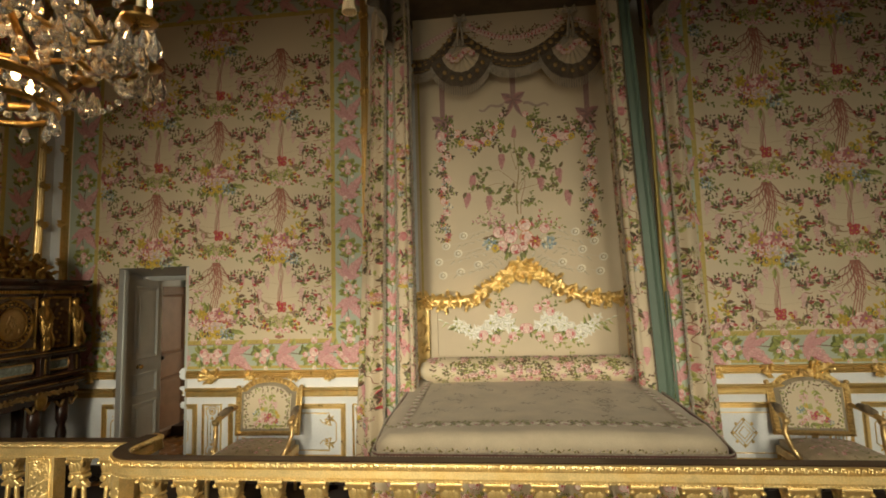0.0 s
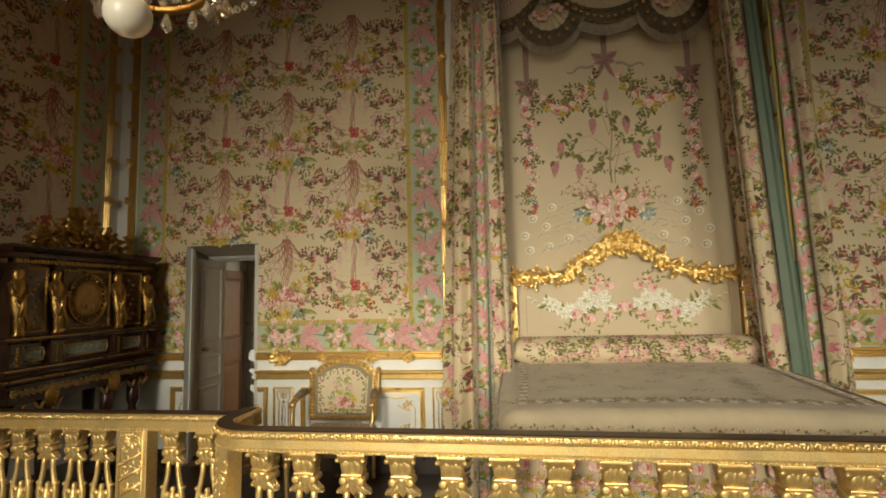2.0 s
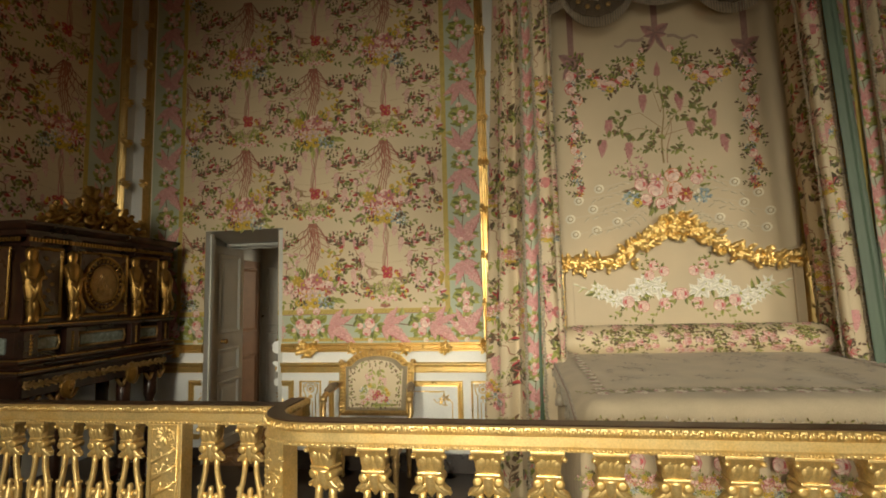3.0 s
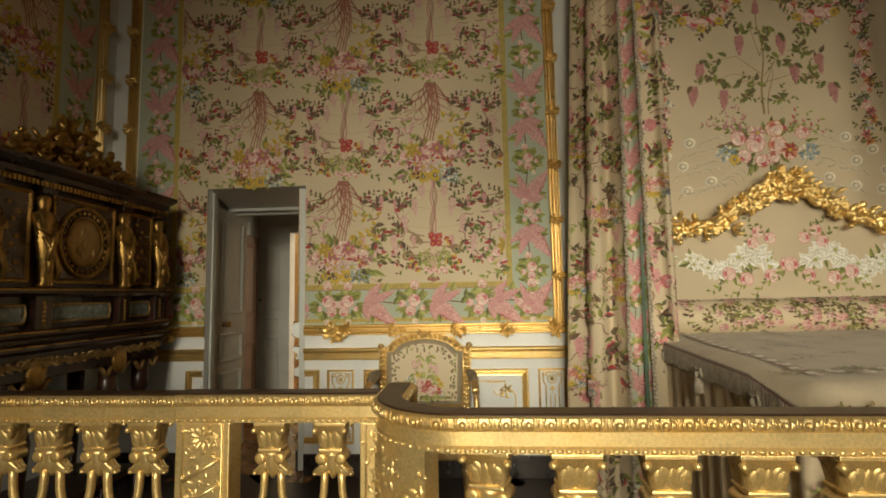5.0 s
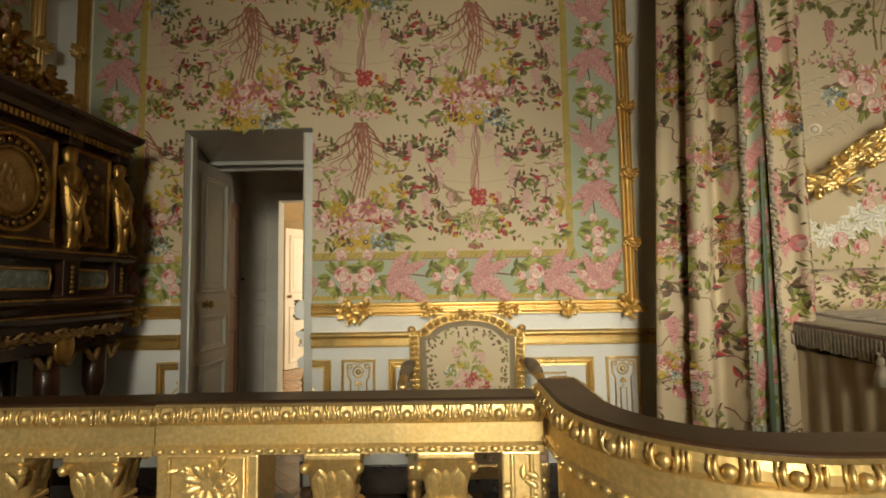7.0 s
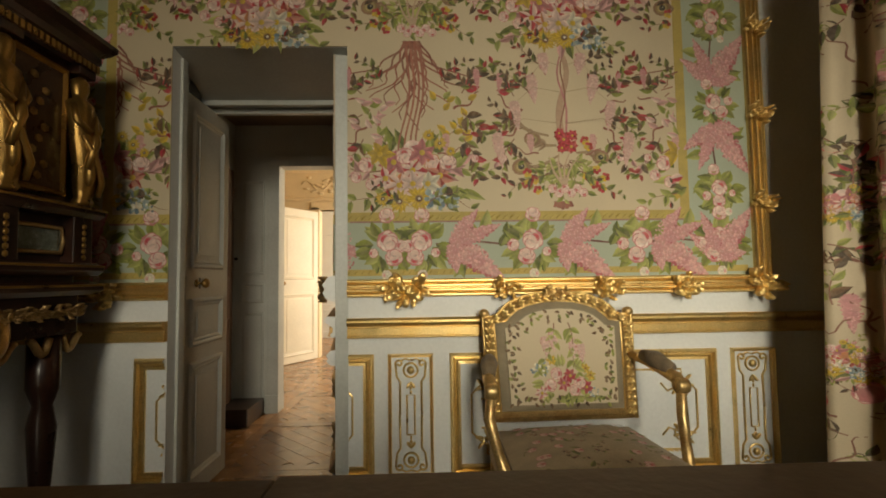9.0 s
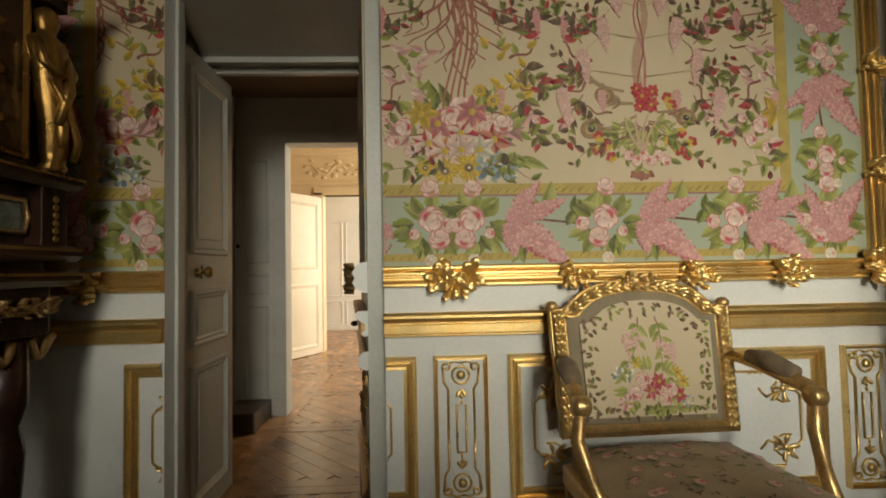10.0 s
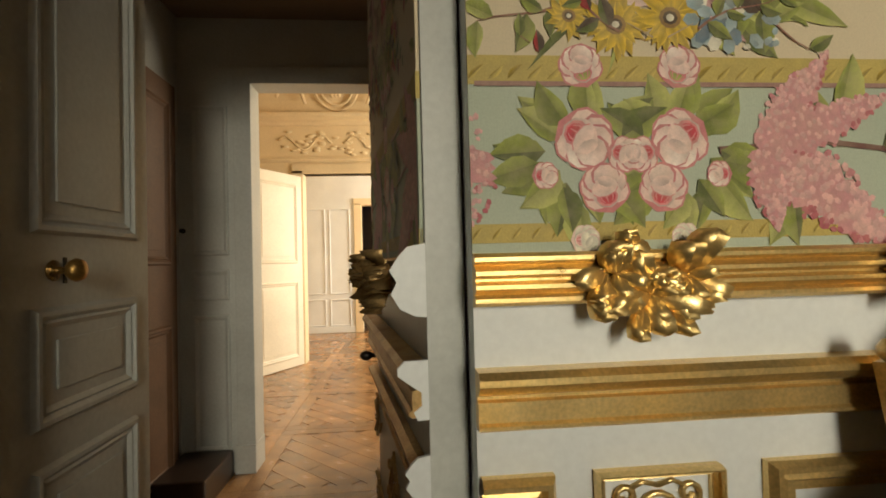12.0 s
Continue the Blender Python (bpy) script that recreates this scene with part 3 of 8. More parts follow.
def lilac_branch():
    """A forked pink lilac for the borders."""
    out = stroke([(-0.14, 0.0), (0.0, 0.01), (0.13, -0.005)], 0.009, 0.006, (0.16, 0.07, 0.06))
    for x, y, a in ((0.1, 0.0, 0.4), (0.12, -0.02, -0.7), (0.02, 0.04, 1.3), (-0.03, -0.05, -2.2), (0.13, 0.03, 0.9)):
        out += leaf(x, y, a, 0.085, 0.042, LEAF, LEAF_L) + leaf(x - 0.015, y - 0.01, a + 0.7, 0.06, 0.03, LEAF_D, LEAF)
    out += raceme(-0.08, 0.0, 0.95, 0.15, 0.06, LILAC, LILAC_L, LILAC_D, 70) + raceme(-0.07, -0.005, -0.62, 0.21, 0.085, LILAC, LILAC_L, LILAC_D, 110)
    out += raceme(-0.05, 0.01, 0.4, 0.15, 0.055, LILAC, LILAC_L, LILAC_D, 56) + raceme(-0.08, 0.0, -1.45, 0.1, 0.06, LILAC, LILAC_L, LILAC_D, 46)
    return out


def rose_spray():
    """Full roses and buds among broad leaves for the borders."""
    out = []
    spread = [(0.075, -0.045, -0.9), (0.06, -0.075, -1.4), (0.02, -0.085, -1.8), (-0.05, -0.075, -2.3), (-0.085, -0.04, -2.7), (0.085, 0.0, -0.2), (0.07, 0.03, 0.5), (0.05, 0.055, 0.9), (-0.04, 0.05, 2.1), (-0.075, 0.03, 2.6), (0.0, 0.06, 1.4), (0.09, -0.02, -0.5)]
    for k, (px, py, a) in enumerate(spread * 2):
        l = rnd.uniform(0.055, 0.075)
        c = ((LEAF, LEAF_L), (LEAF, LEAF_D), (LEAF_L, LEAF), (LEAF, shade(LEAF, 0.75)))[k % 4]
        a += rnd.uniform(-0.5, 0.5)
        q = 0.45 + 0.3 * rnd.random()
        out += leaf(px * q, py * q, a, l, l * 0.56, *c)
    out += rose(0.008, 0.016, 0.041, PINK, PALE, DEEP, 0.6) + rose(-0.018, -0.048, 0.034, PINK, shade(PALE, 0.92), DEEP, 4.4) + rose(-0.068, -0.004, 0.024, PINK, PALE, DEEP, 2.8) + rose(0.058, -0.03, 0.018)
    out += rose(0.008, 0.105, 0.03, PINK, PALE, shade(LEAF_L, 0.8), 4.4) + rose(0.01, -0.11, 0.02, PALE, IVORY, PINK)
    return out


class Sewing(Shape):
    """Stamps motifs through a surface map (u, v, height) -> point."""

    def __init__(self, surface):
        self.v, self.f, self.c = [], [], []
        self.surface, self.count = surface, 0

    def stamp(self, motif, x, y, scale=1.0, flip=False, turn=0.0, clip=None, tone=1.0):
        ca, sa = math.cos(turn) * scale, math.sin(turn) * scale
        self.count += 1
        for i, (pts, c) in enumerate(motif):
            q = []
            for u, v in pts:
                u = -u if flip else u
                q.append((x + u * ca - v * sa, y + u * sa + v * ca))
            cx, cy = sum(p[0] for p in q) / len(q), sum(p[1] for p in q) / len(q)
            if clip and not (clip[0] < cx < clip[1] and clip[2] < cy < clip[3]):
                continue
            put = self.surface(cx, cy)
            if put is None:
                continue
            h = 0.0004 + 0.0000017 * i + 0.0000006 * (self.count % 6)
            if flip:
                q, c = q[::-1], c[::-1] if isinstance(c, list) else c
            self.add([put(u, v, h) for u, v in q], [tuple(range(len(q)))], rich(c) if tone == 1.0 else shade(rich(c), tone))


BOUQUETS, PHOENIXES, TRESSES, SIDES = [bouquet() for _ in range(3)], [phoenix() for _ in range(2)], tresses(), sidesprays()
LILACS, ROSES = [lilac_branch() for _ in range(2)], [rose_spray() for _ in range(2)]

# the jib door: hinged on its east edge and standing open into the wall's depth
DOOR_OPEN = 81.0
HINGE = Vector((DOOR_X1 - 0.004, WALL_Y + 0.07, 0))
LEAF_POSE = Matrix.Translation(HINGE) @ Matrix.Rotation(radians(-DOOR_OPEN), 4, "Z") @ Matrix.Translation(-HINGE)
DOOR_HOLE = (DOOR_X0, DOOR_X1, FLOOR, DOOR_Z)


def split(x0, x1, z0, z1, hole):
    """A rectangle less a hole: the rectangles outside it, and the one inside."""
    a0, a1, b0, b1 = hole
    if x1 <= a0 or x0 >= a1 or z1 <= b0 or z0 >= b1:
        return [(x0, x1, z0, z1)], None
    out = []
    if x0 < a0:
        out.append((x0, a0, z0, z1))
    if x1 > a1:
        out.append((a1, x1, z0, z1))
    if z1 > b1:
        out.append((max(x0, a0), min(x1, a1), b1, z1))
    return out, (max(x0, a0 + 0.005), min(x1, a1 - 0.005), max(z0, b0), min(z1, b1 - 0.005))


def on_north(x, z):
    if DOOR_X0 < x < DOOR_X1 and z < DOOR_Z:
        return lambda u, v, h: LEAF_POSE @ Vector((min(max(u, DOOR_X0 + 0.004), DOOR_X1 - 0.004), WALL_Y - 0.008 - h, min(v, DOOR_Z - 0.004)))
    if x < DOOR_X0 and z < DOOR_Z:
        return lambda u, v, h: Vector((min(u, DOOR_X0), WALL_Y - 0.008 - h, v))
    if DOOR_X1 < x < DOOR_X1 + 0.2 and z < DOOR_Z:
        return lambda u, v, h: Vector((max(u, DOOR_X1), WALL_Y - 0.008 - h, v))
    return lambda u, v, h: Vector((u, WALL_Y - 0.008 - h, v))


def on_west(y, z):
    return lambda u, v, h: Vector((LEFT_X + 0.008 + h, u, v))


LEAF_SHAPES = {}


def slab(shape, leaf_key, x0, x1, z0, z1, d0, d1, door=True):
    """A thin slab on the bed wall, d0 to d1 proud of it; what crosses the jib door goes onto the door's leaf."""
    outs, inside = split(x0, x1, z0, z1, DOOR_HOLE) if door else ([(x0, x1, z0, z1)], None)
    for r in outs:
        shape.box(r[0], r[1], WALL_Y - d1, WALL_Y - d0, r[2], r[3])
    if inside:
        LEAF_SHAPES.setdefault(leaf_key, Shape()).box(inside[0], inside[1], WALL_Y - d1, WALL_Y - d0, inside[2], inside[3])


FIELD_TOP, BAND_TOP = 4.92, 5.28


def north_hanging(x0, x1, phase, first, name_label, rose_xs):
    """A framed panel of flowered silk: cream field, yellow galloons, pale green border."""
    hang = thing("silk_hanging", name_label, "wall hanging", "flowered silk hangings")
    field, border, galloon = Shape(), Shape(), Shape()
    fx0, fx1 = x0 + 0.36, x1 - 0.36
    slab(field, "field", fx0, fx1, 1.345, FIELD_TOP, 0.0, 0.006)
    for r in ((x0, fx0 - 0.045, 1.0, BAND_TOP), (fx1 + 0.045, x1, 1.0, BAND_TOP), (fx0 - 0.045, fx1 + 0.045, 1.0, 1.298), (fx0 - 0.045, fx1 + 0.045, FIELD_TOP + 0.05, BAND_TOP)):
        slab(border, "border", *r, 0.0, 0.006)
    for r in ((fx0 - 0.045, fx1 + 0.045, 1.298, 1.345), (fx0 - 0.045, fx1 + 0.045, FIELD_TOP, FIELD_TOP + 0.05), (fx0 - 0.045, fx0, 1.345, FIELD_TOP), (fx1, fx1 + 0.045, 1.345, FIELD_TOP), (x0 + 0.04, x1 - 0.04, 1.045, 1.075)):
        slab(galloon, "galloon", *r, 0.0, 0.0075)
    for shape, nm, mat, lab in ((field, "field", SILK, "cream silk ground"), (border, "border", GREEN_SILK, "pale green silk border"), (galloon, "galloon", YELLOW_SILK, "yellow woven edging")):
        for i in range(0, len(shape.v), 8):
            part(nm, Shape().add(shape.v[i:i + 8], [tuple(q - i for q in f) for f in shape.f[i // 8 * 6:i // 8 * 6 + 6]]), mat, hang, lab)
    sew = Sewing(on_north)
    clip = (fx0 + 0.01, fx1 - 0.01, 1.36, FIELD_TOP - 0.01)
    k = 0
    x = first
    while x < fx1 + 0.4:
        z = phase + (0.79 if k % 2 else 0.0) - 1.58
        while z < 5.4:
            sew.stamp(TRESSES, x, z + 0.66, 1.3, clip=clip)
            sew.stamp(SIDES, x, z + 0.3, 1.0, clip=clip)
            sew.stamp(SIDES, x, z - 0.5, 0.95, True, clip=clip)
            sew.stamp(PHOENIXES[k % 2], x + 0.01, z - 0.66, 1.2, clip=clip)
            sew.stamp(BOUQUETS[k % 3], x, z, 1.3, clip=clip)
            z += 1.58
        x += 0.72
        k += 1
    for i, (rx, flip) in enumerate(rose_xs):
        sew.stamp(ROSES[i % 2], rx, 1.19, 1.3, flip)
        sew.stamp(ROSES[i % 2], rx, FIELD_TOP + 0.17, 1.1, flip)
    for (a, fa), (b, fb) in zip(rose_xs, rose_xs[1:]):
        if abs(b - a) > 0.3:
            sew.stamp(LILACS[0], (a + b) / 2, 1.19, 1.35, (a + b) / 2 < DOOR_X1 + 0.21)
            sew.stamp(LILACS[1], (a + b) / 2, FIELD_TOP + 0.17, 1.05, fa)
    for ex in (x0 + 0.175, x1 - 0.175):
        z = 1.22
        i = 0
        while z < 5.15:
            sew.stamp(LILACS[i % 2], ex, z, 1.25, turn=1.57, flip=bool(i % 2))
            sew.stamp(ROSES[i % 2], ex + 0.01, z + 0.215, 1.0, turn=0.3, flip=bool(i % 2))
            z += 0.43
            i += 1
    x = fx0 - 0.03
    while x < fx1 + 0.03:
        sew.stamp(leaf(0, 0, 0.75, 0.036, 0.009, (0.36, 0.26, 0.05), (0.60, 0.47, 0.15)), x, 1.306)
        sew.stamp(leaf(0, 0, 0.9, 0.026, 0.007, (0.36, 0.26, 0.05), (0.60, 0.47, 0.15)), x, 1.05)
        x += 0.032
    for a, b in ((fx0 - 0.04, DOOR_X0 - 0.01), (DOOR_X0 + 0.01, DOOR_X1 - 0.01), (DOOR_X1 + 0.01, fx1 + 0.04)):
        if x0 < 0 or a < b < 0:
            sew.stamp(stroke([(a, 1.299), (b, 1.299)], 0.008, 0.008, (0.36, 0.22, 0.19)), 0, 0)
    part("embroidery", sew, EMBROIDERY, hang, "roses, lilacs and ribbons in coloured silks", kind="stuff")
    return hang


north_hanging(-4.98, -1.57, 1.52, -3.22 - 1.44, "cream silk wall hanging embroidered with flowers beside the bed", [(-4.68, True), (-4.43, True), (-3.93, True), (-3.335, True), (-3.19, False), (-2.66, False), (-2.13, False), (-1.75, False)])
north_hanging(1.47, 4.88, 1.33, 1.73, "cream silk wall hanging embroidered with large bouquets", [(1.65, True), (1.98, True), (2.5, True), (3.05, True), (3.24, False), (3.8, False), (4.3, False), (4.6, False)])


def west_hanging():
    hang = thing("silk_hanging", "cream silk hanging in shade behind the jewel cabinet", "wall hanging", "flowered silk hangings")
    y0, y1 = 1.5, 6.78
    part("field", Shape().box(LEFT_X, LEFT_X + 0.006, y0 + 0.36, y1 - 0.36, 1.345, FIELD_TOP), SILK, hang, "cream silk ground")
    s = Shape()
    for r in ((y0, y0 + 0.315, 1.0, BAND_TOP), (y1 - 0.315, y1, 1.0, BAND_TOP), (y0 + 0.315, y1 - 0.315, 1.0, 1.298), (y0 + 0.315, y1 - 0.315, FIELD_TOP + 0.05, BAND_TOP)):
        s.box(LEFT_X, LEFT_X + 0.006, *r)
    part("border", s, GREEN_SILK, hang, "pale green silk border")
    s = Shape()
    for r in ((y0 + 0.315, y0 + 0.36, 1.345, FIELD_TOP), (y1 - 0.36, y1 - 0.315, 1.345, FIELD_TOP), (y0 + 0.315, y1 - 0.315, 1.298, 1.345)):
        s.box(LEFT_X, LEFT_X + 0.0075, *r)
    part("galloon", s, YELLOW_SILK, hang, "yellow woven edging")
    sew = Sewing(on_west)
    clip = (y0 + 0.37, y1 - 0.37, 1.36, FIELD_TOP - 0.01)
    y, k = 6.2, 0
    while y > y0:
        z = 1.4 + (0.79 if k % 2 else 0)
        while z < 5.4:
            sew.stamp(TRESSES, y, z + 0.66, 1.3, flip=True, clip=clip)
            sew.stamp(SIDES, y, z + 0.3, flip=True, clip=clip)
            sew.stamp(SIDES, y, z - 0.5, 0.95, clip=clip)
            sew.stamp(PHOENIXES[k % 2], y, z - 0.66, 1.2, flip=True, clip=clip)
            sew.stamp(BOUQUETS[k % 3], y, z, 1.3, flip=True, clip=clip)
            z += 1.58
        y -= 0.72
        k += 1
    z, i = 1.22, 0
    while z < 5.15:
        sew.stamp(LILACS[i % 2], y1 - 0.16, z, 1.1, turn=1.57)
        sew.stamp(ROSES[i % 2], y1 - 0.16, z + 0.215, 0.95)
        z += 0.43
        i += 1
    part("embroidery", sew, EMBROIDERY, hang, "roses and ribbons in coloured silks", kind="stuff")


west_hanging()

# ---- gilded frames, dado and panels ----


def lobe(s, at, ang, l, w, d, curl=0.5):
    """A veined leaf lobe that springs from a point in the x-z plane and curls forward, facing -y."""
    ca, sa = math.cos(ang), math.sin(ang)
    prof = [(0.0, 0.25, 0.35), (0.3, 0.85, 0.75), (0.6, 1.0, 1.0), (0.85, 0.75, 0.95 + curl * 0.4), (1.0, 0.2, 0.7 + curl * 0.3)]
    rows = []
    for u, wide, high in prof:
        for v, rise in ((-1.0, 0.0), (-0.55, 0.75), (0.0, 0.55), (0.55, 0.75), (1.0, 0.0)):
            x, z = u * l, v * wide * w / 2
            rows.append((at[0] + x * ca - z * sa, at[1] - d * high * (0.25 + rise), at[2] + x * sa + z * ca))
    faces = [(i * 5 + j, i * 5 + j + 1, i * 5 + j + 6, i * 5 + j + 5) for i in range(4) for j in range(4)]
    s.add(rows, faces)


def acanthus(w, h, d, seed=0, n=8):
    """A clasp of curling leaves round a small heart, w wide, h high, d proud; lies in x-z facing -y."""
    s = Shape()
    r = random.Random(seed)
    for i in range(n):
        k = i % 3 - 1
        a = 2 * math.pi * (i + 0.5) / n + r.uniform(-0.5, 0.5) + k
        lobe(s, (k * 0.24 * w, -d * 0.1 * (1 - abs(k)), (0.08, -0.12, 0.04)[k + 1] * h), a, 0.36 * math.hypot(w * 0.8 * math.cos(a), h * math.sin(a)) * r.uniform(0.8, 1.25), 0.24 * min(w, h), d * (0.45 + 0.5 * r.random()), r.random())
    for k in (-1, 0, 1):
        for i in range(4):
            lobe(s, (k * 0.22 * w, -d * 0.3, (0.08, -0.12, 0.04)[k + 1] * h), 2 * math.pi * i / 4 + r.random() * 2, 0.15 * max(w, h), 0.15 * min(w, h), d * 0.5, 0.6)
    for i in range(6):
        a = r.random() * 6.28
        lobe(s, (0.25 * w * math.cos(a), -d * 0.2, 0.25 * h * math.sin(a)), a + r.uniform(-0.9, 0.9), 0.3 * min(w, h), 0.17 * min(w, h), d * 0.6, 1.0)
    s.blob((0, -d * 0.7, 0), (w * 0.05, d * 0.25, h * 0.06), 7, 4)
    return s


def reeded(l, w, d, n=4):
    """A reeded strip along x, from 0 to l, w high about z = 0, d proud of y = 0."""
    prof = [(0, -w / 2)]
    for i in range(n):
        z0 = -w / 2 + w * i / n
        top = d * (0.55 + 0.45 * math.sin(math.pi * (i + 0.5) / n))
        prof += [(top * 0.72, z0 + w / n * 0.08), (top, z0 + w / n * 0.35), (top, z0 + w / n * 0.65), (top * 0.72, z0 + w / n * 0.92)]
    prof.append((0, w / 2))
    return Shape().sweep(prof, [(0, 0, 0), (l, 0, 0)])


def strip_x(x0, x1, z, w, d, n=4):
    return reeded(x1 - x0, w, d, n), Matrix.Translation((x0, WALL_Y, z))


def frame_on_wall(x0, x1, z0, z1, clasps_bottom, label, to_world=None, door=True):
    fr = thing("gilt_frame", label, "frame", "gilded hanging frames")
    m0 = to_world or Matrix.Identity(4)
    w, d = 0.085, 0.04
    s, t = Shape(), Shape()
    cuts = [(x0, x1)]
    if door:
        cuts = [(x0, DOOR_X0), (DOOR_X1, x1)]
        LEAF_SHAPES.setdefault("frame", Shape()).join(reeded(DOOR_X1 - DOOR_X0 - 0.012, w, d), Matrix.Translation((DOOR_X0 + 0.006, WALL_Y, z0 + w / 2)))
    for a, b in cuts:
        s.join(reeded(b - a, w, d), m0 @ Matrix.Translation((a, WALL_Y, z0 + w / 2)))
    part("bottom_rail", s, GOLD, fr)
    part("top_rail", Shape().join(reeded(x1 - x0, w, d), m0 @ Matrix.Translation((x0, WALL_Y, z1 - w / 2))), GOLD, fr)
    for x in (x0 + w / 2, x1 - w / 2):
        part("stile", Shape().join(reeded(z1 - z0, w, d + 0.002), m0 @ Matrix.Translation((x, WALL_Y, z0)) @ Matrix.Rotation(radians(-90), 4, "Y")), GOLD, fr)
    for i, (cx, big) in enumerate(clasps_bottom):
        a = acanthus(0.25 if big else 0.14, 0.17 if big else 0.13, 0.075, i, 15 if big else 11)
        if door and DOOR_X0 < cx < DOOR_X1:
            LEAF_SHAPES.setdefault("clasps", []).append((a, Matrix.Translation((cx, WALL_Y - 0.02, z0 + 0.035))))
        else:
            part("clasp", Shape().join(a, m0 @ Matrix.Translation((cx, WALL_Y - 0.02, z0 + 0.035))), GOLD, fr, smooth=True)
    z = z0 + 0.43
    i = 0
    clasp = acanthus(0.125, 0.11, 0.07, 5).data("clasp", GOLD, True)
    while z < z1 - 0.2:
        for x in (x0 + w / 2, x1 - w / 2):
            ob = new("clasp", clasp)
            ob.matrix_basis = m0 @ Matrix.Translation((x, WALL_Y - 0.02, z))
            ob.parent = fr
        z += 0.43
        i += 1
    for x in (x0 + 0.05, x1 - 0.05):
        part("corner_leaf", Shape().join(acanthus(0.17, 0.17, 0.08, 3), m0 @ Matrix.Translation((x, WALL_Y - 0.02, z0 + 0.05))), GOLD, fr, smooth=True)
    return fr


frame_on_wall(-5.08, -1.5, 0.945, 5.32, [(-4.62, 0), (-4.2, 0), (-3.75, 0), (-3.262, 1), (-2.79, 0), (-2.31, 0), (-1.93, 0)], "reeded gilded frame round the flowered silk hanging")
frame_on_wall(1.4, 4.95, 0.945, 5.32, [(1.85, 0), (2.3, 0), (2.75, 1), (3.25, 0), (3.7, 0), (4.2, 0)], "reeded gilded frame beside the bed curtains", door=False)
WEST_POSE = Matrix(((0, -1, 0, LEFT_X + WALL_Y), (1, 0, 0, 0), (0, 0, 1, 0), (0, 0, 0, 1)))
frame_on_wall(1.4, 6.88, 0.945, 5.32, [(5.9, 0), (6.4, 0)], "reeded gilded frame on the shaded side wall", WEST_POSE, door=False)


def moulded(x0, x1, z0, z1, w=0.05, d=0.028):
    """A rectangular picture moulding in the plane of the bed wall."""
    prof = [(0, 0), (d * 0.5, 0.0), (d, w * 0.15), (d, w * 0.32), (d * 0.45, w * 0.45), (d * 0.6, w * 0.62), (d * 0.3, w * 0.75), (d * 0.35, w), (0, w)]
    ring = []
    corners = [(x0, z0, 1, 1), (x1, z0, -1, 1), (x1, z1, -1, -1), (x0, z1, 1, -1)]
    verts, faces, k = [], [], len(prof)
    for x, z, sx, sz in corners:
        verts += [(x + sx * q, WALL_Y - p, z + sz * q) for p, q in prof]
    for i in range(4):
        j = (i + 1) % 4
        faces += [(i * k + a, i * k + a + 1, j * k + a + 1, j * k + a) for a in range(k - 1)]
    return Shape().add(verts, faces)


def line_ornament(x0, x1, z0, z1, shape, lozenge=False):
    """A thin gilded inner line with notched, scrolled corners."""
    n = 0.07 if x1 - x0 > 0.4 else 0.03
    y = WALL_Y - 0.004
    pts = [(x0 + n, z0), (x1 - n, z0), (x1 - n, z0 + n * 0.6), (x1 - n * 0.5, z0 + n * 0.9), (x1, z0 + n * 1.4), (x1, z1 - n * 1.4), (x1 - n * 0.5, z1 - n * 0.9), (x1 - n, z1 - n * 0.6), (x1 - n, z1), (x0 + n, z1), (x0 + n, z1 - n * 0.6), (x0 + n * 0.5, z1 - n * 0.9), (x0, z1 - n * 1.4), (x0, z0 + n * 1.4), (x0 + n * 0.5, z0 + n * 0.9), (x0 + n, z0 + n * 0.6), (x0 + n, z0)]
    shape.tube([(a, y, b) for a, b in pts], 0.005, 5)
    for cx, sx in ((x0 + n, 1), (x1 - n, -1)):
        for cz, sz in ((z0 + n, 1), (z1 - n, -1)):
            sp = [(cx - sx * (0.02 + 0.035 * t) * math.cos(5.2 * t), y - 0.002, cz - sz * (0.02 + 0.035 * t) * math.sin(5.2 * t)) for t in [i / 9 for i in range(10)]]
            shape.tube(sp, 0.0045, 4)
            out = math.atan2(-sz, -sx)
            for turn, l in ((0.0, 0.05), (0.9, 0.045), (-0.9, 0.045), (2.2, 0.04), (-2.2, 0.04), (3.1, 0.055)):
                lobe(shape, (cx + 0.012 * math.cos(out + turn), y, cz + 0.012 * math.sin(out + turn)), out + turn, l, 0.017, 0.010, 0.8)
            for k in range(5):
                lobe(shape, (cx + sx * (0.03 + 0.022 * k), y, cz - sz * n), math.pi / 2 - sz * 1.2 + (0 if sx > 0 else sz * 2.4 + math.pi), 0.024, 0.010, 0.007, 0.6)
            shape.blob((cx, y - 0.004, cz), (0.014, 0.008, 0.014), 6, 3)
            shape.tube([(cx + sx * 0.02, y, cz + sz * 0.01), (cx + sx * 0.07, y - 0.003, cz + sz * 0.03), (cx + sx * 0.1, y, cz - sz * 0.005)], 0.005, 4)
    if lozenge:
        mx, mz = (x0 + x1) / 2, (z0 + z1) / 2
        for r in (0.05, 0.085, 0.12):
            shape.tube([(mx - r, y, mz), (mx, y, mz + r * 1.15), (mx + r, y, mz), (mx, y, mz - r * 1.15), (mx - r, y, mz)], 0.0045, 4)
        for a in range(8):
            t = a * math.pi / 4
            shape.blob((mx + 0.1 * math.cos(t), y - 0.003, mz + 0.115 * math.sin(t)), (0.016, 0.007, 0.016), 5, 3)


